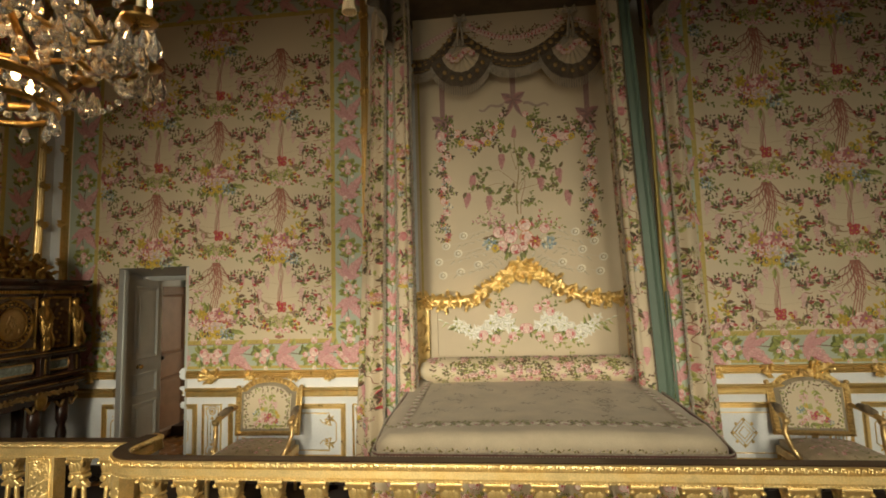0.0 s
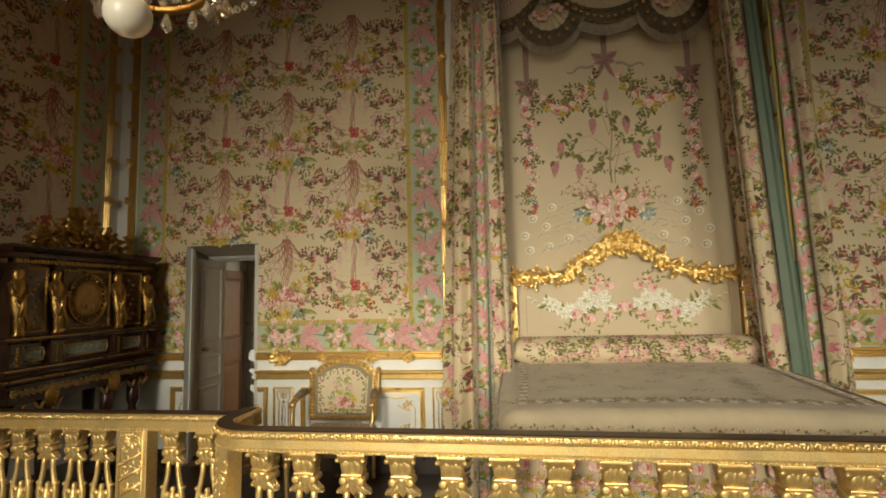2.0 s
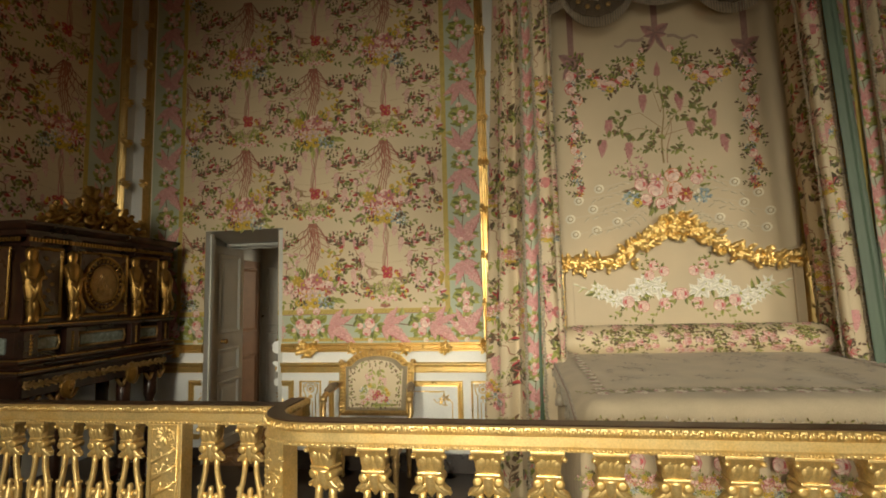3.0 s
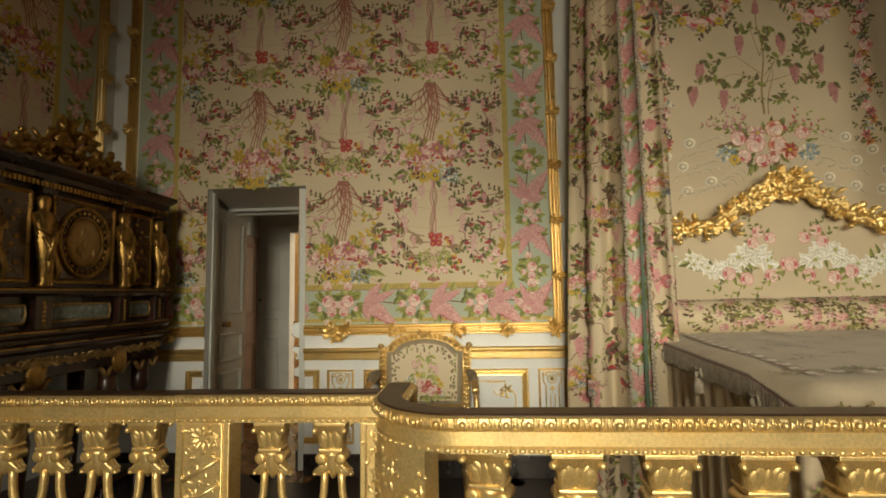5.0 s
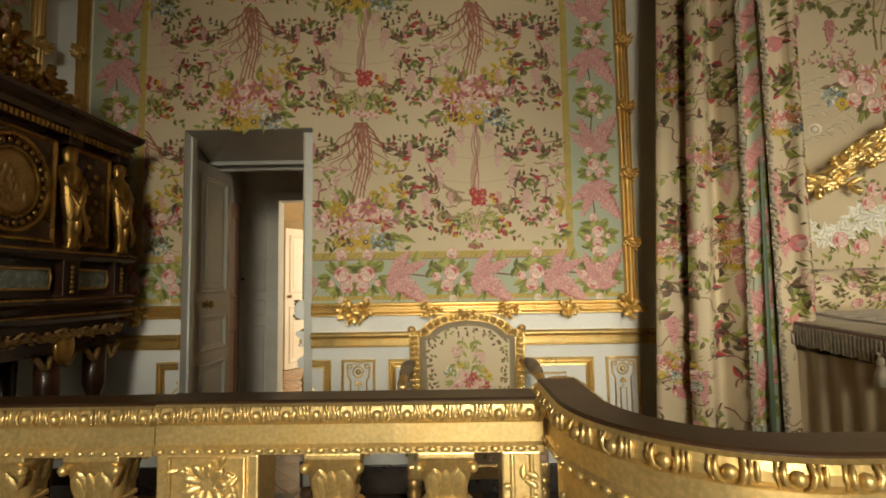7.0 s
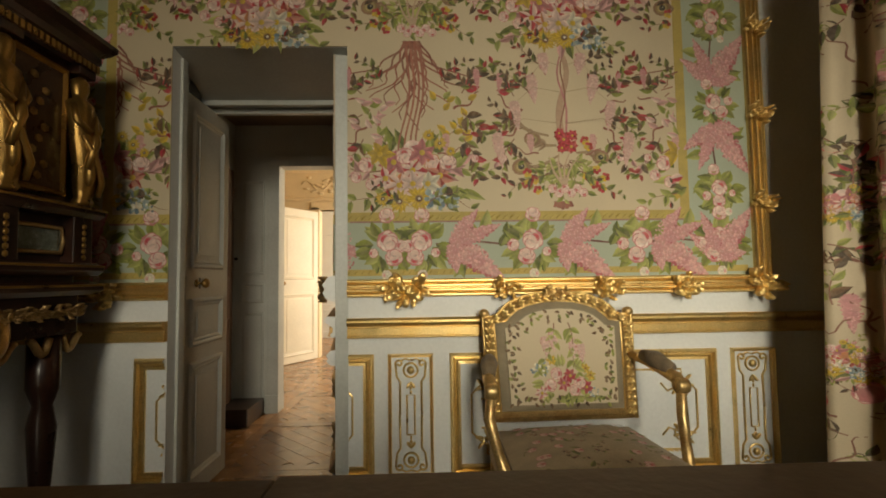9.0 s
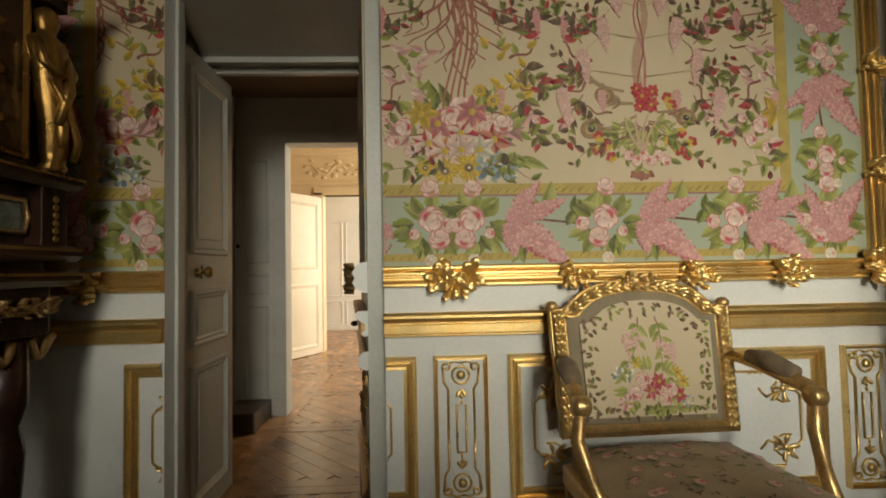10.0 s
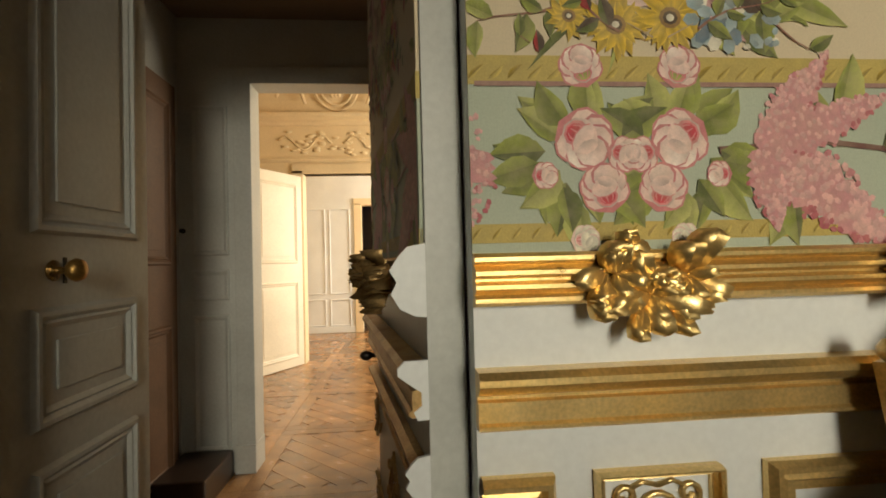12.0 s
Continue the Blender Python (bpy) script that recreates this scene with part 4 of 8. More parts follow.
def candelabrum_ornament(x0, x1, z0, z1, shape):
    """Upright ornament of a narrow pilaster panel: ringed rosettes, scrolled side lines and small drops."""
    mx, y = (x0 + x1) / 2, WALL_Y - 0.004
    half = (x1 - x0) / 2 - 0.034
    for zc, s in ((z1 - 0.075, -1), (z0 + 0.075, 1)):
        shape.blob((mx, y - 0.003, zc), (0.019, 0.012, 0.019), 9, 4)
        shape.tube([(mx + 0.033 * math.cos(t), y, zc + 0.033 * math.sin(t)) for t in [math.pi / 7 * i for i in range(15)]], 0.0055, 5)
        for side in (-1, 1):
            curl = [(mx + side * (half - 0.018 + (0.018 - 0.0012 * i) * math.cos(0.62 * i)), y, zc - s * (0.03 + (0.018 - 0.0012 * i) * math.sin(0.62 * i))) for i in range(11)]
            shape.tube(curl, 0.0055, 5)
            shape.tube([(mx + side * half, y, zc - s * 0.03), (mx + side * (half - 0.006), y, zc + s * 0.03), (mx + side * (half - 0.022), y, zc + s * 0.055), (mx + side * (half - 0.02), y, (z0 + z1) / 2)], 0.0055, 5)
            shape.tube([(mx, y, zc - s * 0.045), (mx + side * 0.025, y, zc - s * 0.052), (mx + side * (half - 0.02), y, zc - s * 0.04)], 0.0045, 4)
            lobe(shape, (mx, y, zc + s * 0.055), s * (1.57 - 0.6 * side), 0.034, 0.016, 0.01, 0.6)
        for j in range(3):
            shape.blob((mx, y, zc + s * (0.062 + 0.02 * j)), (0.010 - 0.002 * j, 0.006, 0.010), 5, 3)
    shape.tube([(mx - 0.018, y, z0 + 0.19), (mx + 0.018, y, z0 + 0.19), (mx + 0.018, y, z1 - 0.19), (mx - 0.018, y, z1 - 0.19), (mx - 0.018, y, z0 + 0.19)], 0.0045, 4)


def wainscot(x0, x1, panels, label, door=True):
    """Gilded dado rail, panel mouldings, inner ornament and dark skirting."""
    w = thing("wainscot", label, "panelling", "gilded white wainscot", kind="structure")
    cuts = [(x0, DOOR_X0), (DOOR_X1, x1)] if door else [(x0, x1)]
    rail_prof = [(0, -0.046), (0.026, -0.046), (0.032, -0.042), (0.032, -0.037), (0.026, -0.033), (0.026, -0.002), (0.018, 0.001), (0.018, 0.006), (0.034, 0.012), (0.046, 0.026), (0.046, 0.036), (0.036, 0.046), (0, 0.046)]
    s, k = Shape(), Shape()
    for a, b in cuts:
        s.sweep(rail_prof, [(a, WALL_Y, 0.803), (b, WALL_Y, 0.803)])
        k.box(a, b, WALL_Y - 0.022, WALL_Y, FLOOR, 0.045, 0.004)
    if door:
        LEAF_SHAPES.setdefault("frame", Shape()).sweep(rail_prof, [(DOOR_X0 + 0.006, WALL_Y, 0.803), (DOOR_X1 - 0.006, WALL_Y, 0.803)])
        LEAF_SHAPES.setdefault("skirt", Shape()).box(DOOR_X0 + 0.006, DOOR_X1 - 0.006, WALL_Y - 0.02, WALL_Y, FLOOR + 0.01, 0.045)
    part("dado_rail", s, GOLD, w, "gilded moulded rail")
    part("skirting", k, SKIRT, w, "dark marbled skirting board")
    for a, b, kind in panels:
        mw = 0.05 if kind != "narrow" else 0.016
        frame_shape, orn = moulded(a, b, 0.12, 0.68, mw), Shape()
        if kind == "narrow":
            candelabrum_ornament(a, b, 0.12, 0.68, orn)
        else:
            line_ornament(a + 0.1, b - 0.1, 0.215, 0.585, orn, kind == "lozenge")
        crosses = door and a < DOOR_X1 and b > DOOR_X0
        if not crosses:
            part("panel_moulding", frame_shape, GOLD, w)
            part("panel_ornament", orn, GOLD, w, "gilded scroll ornament", smooth=True)
        else:
            for shape, key in ((frame_shape, "frame"), (orn, "ornament")):
                inner, outer = clip_x(shape, DOOR_X0 + 0.006, DOOR_X1 - 0.006)
                LEAF_SHAPES.setdefault(key, Shape()).join(inner)
                part("panel_moulding" if key == "frame" else "panel_ornament", outer, GOLD, w)


def clip_x(shape, x0, x1):
    """The part of a shape between two x, and the rest."""
    res = []
    for keep in (True, False):
        out = Shape()
        for side in ((0,) if keep else (-1, 1)):
            bm = bmesh.new()
            vs = [bm.verts.new(p) for p in shape.v]
            for f in shape.f:
                try:
                    bm.faces.new([vs[i] for i in f])
                except ValueError:
                    pass
            cuts = ((x0, 1), (x1, -1)) if keep else (((x0 - 0.01, -1),) if side < 0 else ((x1 + 0.01, 1),))
            for x, s in cuts:
                bmesh.ops.bisect_plane(bm, geom=bm.verts[:] + bm.edges[:] + bm.faces[:], plane_co=(x, 0, 0), plane_no=(s, 0, 0), clear_inner=True)
            out.mesh(bm)
        res.append(out)
    return res


wainscot(LEFT_X + 0.01, -1.2, [(-4.5, -3.41, "lozenge"), (-3.345, -3.135, "narrow"), (-3.057, -1.79, "line"), (-1.716, -1.51, "narrow")], "white wainscot with gilded mouldings beside the bed")
wainscot(1.2, RIGHT_X - 0.01, [(1.42, 2.7, "lozenge"), (2.8, 3.0, "narrow"), (3.1, 4.3, "lozenge")], "white wainscot with gilded mouldings behind the armchair", door=False)

# ---- balustrade ----
RAIL_Z = 0.915
RAIL_PROFILE = [(-0.04, -0.003), (-0.047, -0.008), (-0.051, -0.018), (-0.051, -0.03), (-0.046, -0.037), (-0.041, -0.041), (-0.039, -0.044), (-0.039, -0.08), (-0.045, -0.086), (-0.045, -0.098), (0.045, -0.098), (0.045, -0.086), (0.039, -0.08), (0.039, -0.044), (0.041, -0.041), (0.046, -0.037), (0.051, -0.03), (0.051, -0.018), (0.047, -0.008), (0.04, -0.003)]


def along(path, step, offset):
    """Points at even steps along a flat path, set off to its right; with the way there."""
    P = [Vector(p) for p in path]
    out, left = [], step / 2
    for a, b in zip(P, P[1:]):
        d = (b - a)
        l = d.length
        d.normalize()
        side = d.cross(Vector((0, 0, 1)))
        while left <= l:
            out.append((a + d * left + side * offset, math.atan2(d.y, d.x)))
            left += step
        left -= l
    return out


def handrail(parent, path):
    part("rail", Shape().sweep(RAIL_PROFILE, path), RAIL_GOLD, parent, "moulded gilded rail")
    part("rail_cap", Shape().sweep([(-0.04, -0.006), (0.04, -0.006), (0.04, 0.0), (0.036, 0.003), (-0.036, 0.003), (-0.04, 0.0)], path), RAIL_TOP, parent, "dark polished wooden top")
    for side in (0.05, -0.05):
        s = Shape()
        out = -1 if side > 0 else 1
        for p, a in along(path, 0.058, side):
            m = Matrix.Translation(p) @ Matrix.Rotation(a, 4, "Z")
            q = Shape().blob((0, out * 0.004, -0.023), (0.0095, 0.0085, 0.0095), 10, 6, 0.25)
            for e in (-1, 1):
                q.tube([(e * 0.006, 0, -0.037), (e * 0.0135, out * 0.005, -0.03), (e * 0.0165, out * 0.005, -0.018), (e * 0.0125, 0, -0.006)], [0.002, 0.0042, 0.0045, 0.002], 5)
                q.tube([(e * 0.018, 0, -0.036), (e * 0.0225, out * 0.003, -0.022), (e * 0.021, -out * 0.001, -0.007)], [0.002, 0.0032, 0.002], 4)
            q.blob((0.02825, out * 0.001, -0.02), (0.0035, 0.005, 0.014), 6, 4)
            s.join(q, m)
        part("bead_moulding", s, RAIL_GOLD, parent, "row of gilded pearls between curled leaves", True, "stuff")
        s = Shape()
        for p, a in along(path, 0.024, side * 0.91):
            s.join(Shape().blob((0, 0, 0), (0.0105, 0.005, 0.006), 6, 4), Matrix.Translation(p + Vector((0, 0, -0.091))) @ Matrix.Rotation(a, 4, "Z"))
        part("leaf_moulding", s, RAIL_GOLD, parent, "small gilded leaf edging", True, "stuff")


def baluster_parts(scale):
    """Leafy capital, ring, a knuckle between two scrolls, leafy shoulders and two lyre legs round a bud; the meshes are shared."""
    w, top = scale, 0.658
    cap = Shape()
    a, b = 0.046 * w, 0.064 * w
    rows = ((top - 0.09, a), (top - 0.05, a * 1.08), (top - 0.011, b))
    cap.add([(sx * q, sy * q * 0.85, z) for z, q in rows for sx, sy in ((-1, -1), (1, -1), (1, 1), (-1, 1))], [(k * 4 + i, k * 4 + (i + 1) % 4, k * 4 + 4 + (i + 1) % 4, k * 4 + 4 + i) for k in range(2) for i in range(4)])
    for turn in range(4):
        m = Matrix.Rotation(turn * math.pi / 2, 4, "Z") @ Matrix.Translation((0, -0.038 * w, top - 0.088)) @ Matrix.Rotation(radians(12), 4, "X")
        q = Shape()
        for dx, dz, ang, l in ((0, 0.0, 1.57, 0.06), (-0.024, 0.0, 1.72, 0.056), (0.024, 0.0, 1.42, 0.056), (-0.038, 0.004, 1.5, 0.05), (0.038, 0.004, 1.64, 0.05), (-0.012, 0.02, 1.9, 0.045), (0.012, 0.02, 1.24, 0.045)):
            lobe(q, (dx * w, 0, dz), ang, l, 0.028 * w, 0.0045, 0.9)
        cap.join(q, m)
    for sx in (-1, 1):
        for sy in (-1, 1):
            cap.blob((0.062 * w * sx, 0.052 * w * sy, top - 0.026), (0.013 * w, 0.013 * w, 0.011), 7, 4)
    abacus = Shape().box(-0.066 * w, 0.066 * w, -0.052 * w, 0.052 * w, top - 0.012, top + 0.001, 0.003)
    ring = Shape().box(-0.05 * w, 0.05 * w, -0.045 * w, 0.045 * w, top - 0.102, top - 0.09, 0.005)
    waist = Shape().lathe([(0.043 * w, top - 0.104), (0.04 * w, top - 0.115), (0.036 * w, top - 0.135), (0.03 * w, top - 0.16), (0.02 * w, top - 0.18), (0.006, top - 0.2)][::-1], 14, wobble=lambda t, i: 1 + 0.05 * math.cos(4 * t))
    scroll = Shape().join(Shape().lathe([(0.003, -0.04 * w), (0.012, -0.041 * w), (0.021, -0.036 * w), (0.017, 0.0), (0.021, 0.036 * w), (0.012, 0.041 * w), (0.003, 0.04 * w)], 12), Matrix.Rotation(radians(90), 4, "X"))
    shoulders, legs = [], []
    for sx in (-1, 1):
        q = Shape()
        path = [(0.014, -0.13), (0.026, -0.15), (0.042, -0.168), (0.06, -0.182), (0.076, -0.187)]
        q.tube([(sx * x * w, 0, top + z) for x, z in path], [0.024 * w, 0.027 * w, 0.024 * w, 0.016 * w, 0.004], 8)
        for y in (-0.021, 0.0, 0.021):
            q.tube([(sx * (x + 0.003) * w, y * w * (1 - 0.35 * k / 4), top + z + 0.012) for k, (x, z) in enumerate(path)], [0.008 * w, 0.011 * w, 0.011 * w, 0.009 * w, 0.005], 6)
        q.blob((sx * 0.078 * w, 0, top - 0.184), (0.009, 0.018 * w, 0.008), 8, 5)
        shoulders.append(q)
        path = [(0.036, -0.17), (0.037, -0.21), (0.04, -0.25), (0.05, -0.295), (0.063, -0.335), (0.07, -0.375), (0.064, -0.43), (0.05, -0.48), (0.046, -0.54), (0.054, -0.60), (0.06, -0.655)]
        leg = Shape().tube([(sx * x * w, 0, top + z) for x, z in path], [0.017 * w] * 4 + [0.02 * w] * 4 + [0.018 * w] * 3, 8)
        leg.blob((sx * 0.08 * w, 0, top - 0.325), (0.012, 0.016, 0.012), 8, 5)
        leg.blob((sx * 0.04 * w, 0, top - 0.37), (0.02, 0.018, 0.02), 8, 5)
        legs.append(leg)
    bud = Shape().lathe([(0.03 * w, top - 0.46), (0.036 * w, top - 0.41), (0.026 * w, top - 0.375), (0.012, top - 0.352), (0.015, top - 0.34), (0.012, top - 0.325), (0.004, top - 0.318)], 12, wobble=lambda t, i: 1 + 0.12 * math.cos(5 * t))
    foot = Shape().box(-0.078 * w, 0.078 * w, -0.05 * w, 0.05 * w, -0.024, 0.035, 0.004)
    G = RAIL_GOLD
    return [("capital", cap.data("capital", G, True), (0, 0, 0)), ("abacus", abacus.data("abacus", G), (0, 0, 0)), ("ring", ring.data("ring", G), (0, 0, 0)), ("waist", waist.data("waist", G, True), (0, 0, 0))] + [("scroll", me, (sx * 0.041 * w, 0, top - 0.125)) for me in (scroll.data("scroll", G, True),) for sx in (-1, 1)] + [("shoulder", q.data("shoulder", G, True), (0, 0, 0)) for q in shoulders] + [("leg", q.data("leg", G, True), (0, 0, 0)) for q in legs] + [("bud", bud.data("bud", G, True), (0, 0, 0)), ("foot", foot.data("foot", G), (0, 0, 0))]


def baluster(parent, data, x, y, turn=0.0, lift=0.0):
    ob = new("baluster")
    ob.parent = parent
    ob.matrix_basis = Matrix.Translation((x, y, 0.16 + lift)) @ Matrix.Rotation(turn, 4, "Z")
    for name, me, at in data:
        q = new(name, me)
        q.parent, q.location = ob, at


def pedestal(parent, x0, x1, y0, y1):
    """A square post with a sunk panel of carved foliage between plain borders."""
    part("pedestal", Shape().box(x0, x1, y0, y1, 0.14, 0.819, 0.004), RAIL_GOLD, parent, "square gilded pedestal")
    f = Shape()
    e = 0.026 if x1 - x0 > 0.12 else 0.02
    a, b = x0 + e, x1 - e
    f.tube([(a, y0 - 0.002, 0.2), (b, y0 - 0.002, 0.2), (b, y0 - 0.002, 0.815), (a, y0 - 0.002, 0.815), (a, y0 - 0.002, 0.2)], 0.005, 5)
    r = random.Random(5)
    mid = (a + b) / 2
    if x1 - x0 > 0.12:
        for k in range(9):
            t = 2 * math.pi * k / 9
            lobe(f, (mid + 0.012 * math.cos(t), y0, 0.765 + 0.012 * math.sin(t)), t, 0.032, 0.02, 0.010, 0.8)
        for k in range(90):
            lobe(f, (r.uniform(a + 0.012, b - 0.012), y0, r.uniform(0.23, 0.80)), r.random() * 6.28, 0.024, 0.013, 0.007, 0.8)
        for k in range(4):
            z = 0.62 - 0.085 * k
            f.tube([(a + 0.008, y0 - 0.006, z), (b - 0.008, y0 - 0.006, z + 0.075)], 0.008, 6)
    else:
        for k in range(40):
            lobe(f, (mid + r.uniform(-0.012, 0.012), y0, 0.795 - 0.0145 * k), r.random() * 6.28, 0.026, 0.015, 0.008, 0.8)
    part("carved_panel", f, RAIL_GOLD, parent, "carved gilded foliage", True, "stuff")


def balustrade():
    small, large = baluster_parts(0.84), baluster_parts(1.0)
    ly = 5.0
    side = thing("balustrade", "carved and gilded balustrade section before the cabinet", "balustrade", "gilded balustrade sections")
    handrail(side, [(-5.2, ly, RAIL_Z), (-3.244, ly, RAIL_Z)])
    part("plinth", Shape().box(-5.2, -3.244, ly - 0.055, ly + 0.055, FLOOR, 0.16, 0.006), GOLD_OLD, side, "gilded plinth")
    for i in range(10):
        baluster(side, small, -3.365 - 0.187 * i, ly)
    gate = thing("balustrade_gate", "closed carved and gilded gate in the balustrade", "gate", "gilded balustrade sections")
    handrail(gate, [(-3.24, ly - 0.003, RAIL_Z + 0.003), (-2.487, ly - 0.003, RAIL_Z + 0.003)])
    part("plinth", Shape().box(-3.236, -2.491, ly - 0.055, ly + 0.055, FLOOR + 0.01, 0.16, 0.006), GOLD_OLD, gate)
    pedestal(gate, -3.235, -3.037, ly - 0.045, ly + 0.045)
    for x in (-2.895, -2.675):
        baluster(gate, small, x, ly)
    pedestal(gate, -2.568, -2.491, ly - 0.042, ly + 0.042)
    front = thing("balustrade", "carved and gilded balustrade with a rounded corner before the bed", "balustrade", "gilded balustrade sections")
    r, cx, cy, fy = 0.24, -2.2, 4.87, 4.63
    path = [(-2.44, 5.04, RAIL_Z + 0.022)] + [(cx - r * math.cos(t), cy - r * math.sin(t), RAIL_Z + 0.022) for t in [math.pi / 2 * i / 30 for i in range(31)]]
    path += [(x, fy, RAIL_Z + 0.022) for x in (-1.2, 0.0, 1.2)]
    path += [(2.1 + r * math.sin(t), cy - r * math.cos(t), RAIL_Z + 0.022) for t in [math.pi / 2 * i / 30 for i in range(31)]] + [(2.34, 5.04, RAIL_Z + 0.022)]
    handrail(front, path)
    low = [(x, y, 0.0) for x, y, _ in path]
    part("plinth", Shape().sweep([(-0.07, FLOOR), (0.07, FLOOR), (0.07, 0.15), (0.06, 0.16), (-0.06, 0.16), (-0.07, 0.15)], low), GOLD_OLD, front)
    # carved corner pier that follows the curve
    pier = [p for p in path[1:25]]
    part("corner_pier", Shape().sweep([(-0.04, 0.15), (0.04, 0.15), (0.04, 0.84), (-0.04, 0.84)], [(x, y, 0) for x, y, _ in pier]), RAIL_GOLD, front, "curved carved pier")
    c = Shape()
    for i in range(190):
        t = rnd.uniform(0.1, 1.2)
        z = rnd.uniform(0.3, 0.8)
        q = Shape()
        lobe(q, (0, 0, 0), rnd.random() * 6.28, 0.03, 0.017, 0.009, 0.8)
        c.join(q, Matrix.Translation((cx - (r + 0.038) * math.cos(t), cy - (r + 0.038) * math.sin(t), z)) @ Matrix.Rotation(t - math.pi / 2, 4, "Z"))
    part("carved_panel", c, RAIL_GOLD, front, "carved gilded foliage", True, "stuff")
    for x, e in ((-2.44, 1), (2.34, -1)):
        part("rail_scroll", Shape().lathe([(0.02, -0.1), (0.05, -0.09), (0.046, -0.045), (0.052, -0.03), (0.05, -0.012), (0.03, 0.0)], 16, (x + 0.012 * e, 5.05, RAIL_Z + 0.022), lambda t, i: 1 + 0.05 * math.cos(9 * t)), RAIL_GOLD, front, "curled end of the rail", True)
    baluster(front, large, -2.125, 4.65, -0.3, 0.022)
    for i in range(18):
        baluster(front, large, -1.9 + 0.235 * i, fy, 0.0, 0.022)


balustrade()

# ---- the state bed ----
BX = 0.07
BED_SILK = weave(material("aged_cream_silk", (0.59, 0.49, 0.335), 0.62, 0, 0.08, 2, 300, 0.12))
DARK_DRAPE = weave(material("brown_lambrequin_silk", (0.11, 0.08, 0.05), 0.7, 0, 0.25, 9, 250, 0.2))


def bed_backdrop():
    """Embroidered silk behind the headboard."""
    t = thing("bed_hanging", "cream silk bed hanging embroidered with a tall bouquet", "bed hanging")
    x0, x1, y = BX - 1.06, BX + 1.06, 6.95
    part("ground", Shape().box(x0, x1, y, WALL_Y - 0.002, 0.3, 4.75), BED_SILK, t)
    for a, b in ((x0 + 0.03, x0 + 0.05), (x1 - 0.05, x1 - 0.03)):
        part("edging", Shape().box(a, b, y - 0.008, y, 1.0, 4.7), YELLOW_SILK, t, "yellow braid")
    sew = Sewing(lambda u, v: (lambda a, b, h: Vector((a, y - 0.0005 - h, b))))
    c = BX - 0.03
    WINE, WINE_L, WINE_D = (0.40, 0.13, 0.15), (0.58, 0.32, 0.31), (0.27, 0.06, 0.09)
    greens = ((shade(LEAF, 0.7), LEAF_D), (LEAF_D, OLIVE), (LEAF, shade(LEAF, 0.6)))
    # a slender shrub with hanging clusters
    tree = stroke(wavy(0.0, 0.0, 1.55, 0.84, 0.02, 14, 1.4), 0.016, 0.005, (0.27, 0.19, 0.09))
    tree += stroke(wavy(0.03, 0.0, 1.45, 0.4, 0.015, 10, 1.0), 0.010, 0.004, (0.36, 0.2, 0.14))
    for bx, bz, ex, ez in ((0.0, 0.32, -0.44, 0.42), (0.0, 0.28, -0.5, 0.24), (0.02, 0.3, 0.42, 0.45), (0.02, 0.25, 0.5, 0.22), (0.0, 0.46, -0.14, 0.63), (0.0, 0.46, 0.16, 0.62), (0.02, 0.22, 0.24, 0.38), (0.0, 0.22, -0.28, 0.2)):
        tree += stroke([(bx, bz), ((bx * 0.6 + ex * 0.4), max(bz, ez) + 0.05), (ex, ez)], 0.006, 0.003, (0.32, 0.2, 0.11))
        tree += raceme(ex, ez, -1.57 + 0.25 * ex, 0.16, 0.075, WINE, WINE_L, WINE_D, 34)
        for k in range(5):
            tree += leaf(ex * (0.55 + 0.12 * k), ez + 0.05 - 0.01 * k, rnd.random() * 6.28, 0.075, 0.036, *greens[k % 3])
    tree += raceme(-0.01, 0.8, 1.5, 0.13, 0.055, WINE, WINE_L, WINE_D, 24)
    for px, pz, n in ((0.06, 0.48, 5), (0.12, 0.12, 6), (-0.12, 0.14, 6), (-0.05, 0.24, 5), (0.3, 0.52, 6), (0.34, 0.3, 6), (-0.37, 0.32, 6), (0.02, 0.62, 5)):
        for k in range(n):
            tree += twig(px, pz, 6.28 * (k + rnd.random()) / n, 0.11, 5, greens, 0.4) if k % 2 else leaf(px + 0.03 * rnd.random(), pz + 0.03 * rnd.random(), rnd.random() * 6.28, 0.07, 0.036, *greens[k % 3])
    sew.stamp(tree, c, 2.56)
    # pale snail flowers that curl out at both sides
    plume = []
    for s in (-1, 1):
        for k, (dx, dz) in enumerate(((0.56, 0.2), (0.74, 0.1), (0.62, 0.02), (0.82, -0.06), (0.42, -0.1), (0.6, -0.17), (0.78, -0.2))):
            plume += stroke([(0.16 * s, 0.06), (0.5 * dx * s, dz + 0.07), (dx * s, dz)], 0.006, 0.005, (0.60, 0.53, 0.40))
            for q in range(6):
                plume += leaf((0.3 + 0.1 * q) * dx * s, dz + 0.06 * (1 - q / 6), 1.57 - s * (0.6 + 0.35 * q), 0.07, 0.018, (0.68, 0.62, 0.48), (0.52, 0.45, 0.33))
            plume += ellipse(dx * s, dz, 0.046, 0.04, 0.3, (0.72, 0.68, 0.56), 10) + ellipse(dx * s, dz, 0.028, 0.025, 0.3, (0.45, 0.38, 0.26), 9) + ellipse(dx * s, dz, 0.017, 0.015, 0.3, (0.74, 0.7, 0.58), 8)
    sew.stamp(plume, c, 2.16)
    low = []
    for i in range(40):
        a, d = rnd.random() * 6.28, 0.12 + 0.16 * rnd.random()
        low += leaf(d * math.cos(a), 0.55 * d * math.sin(a), a, 0.1, 0.036, *greens[i % 3])
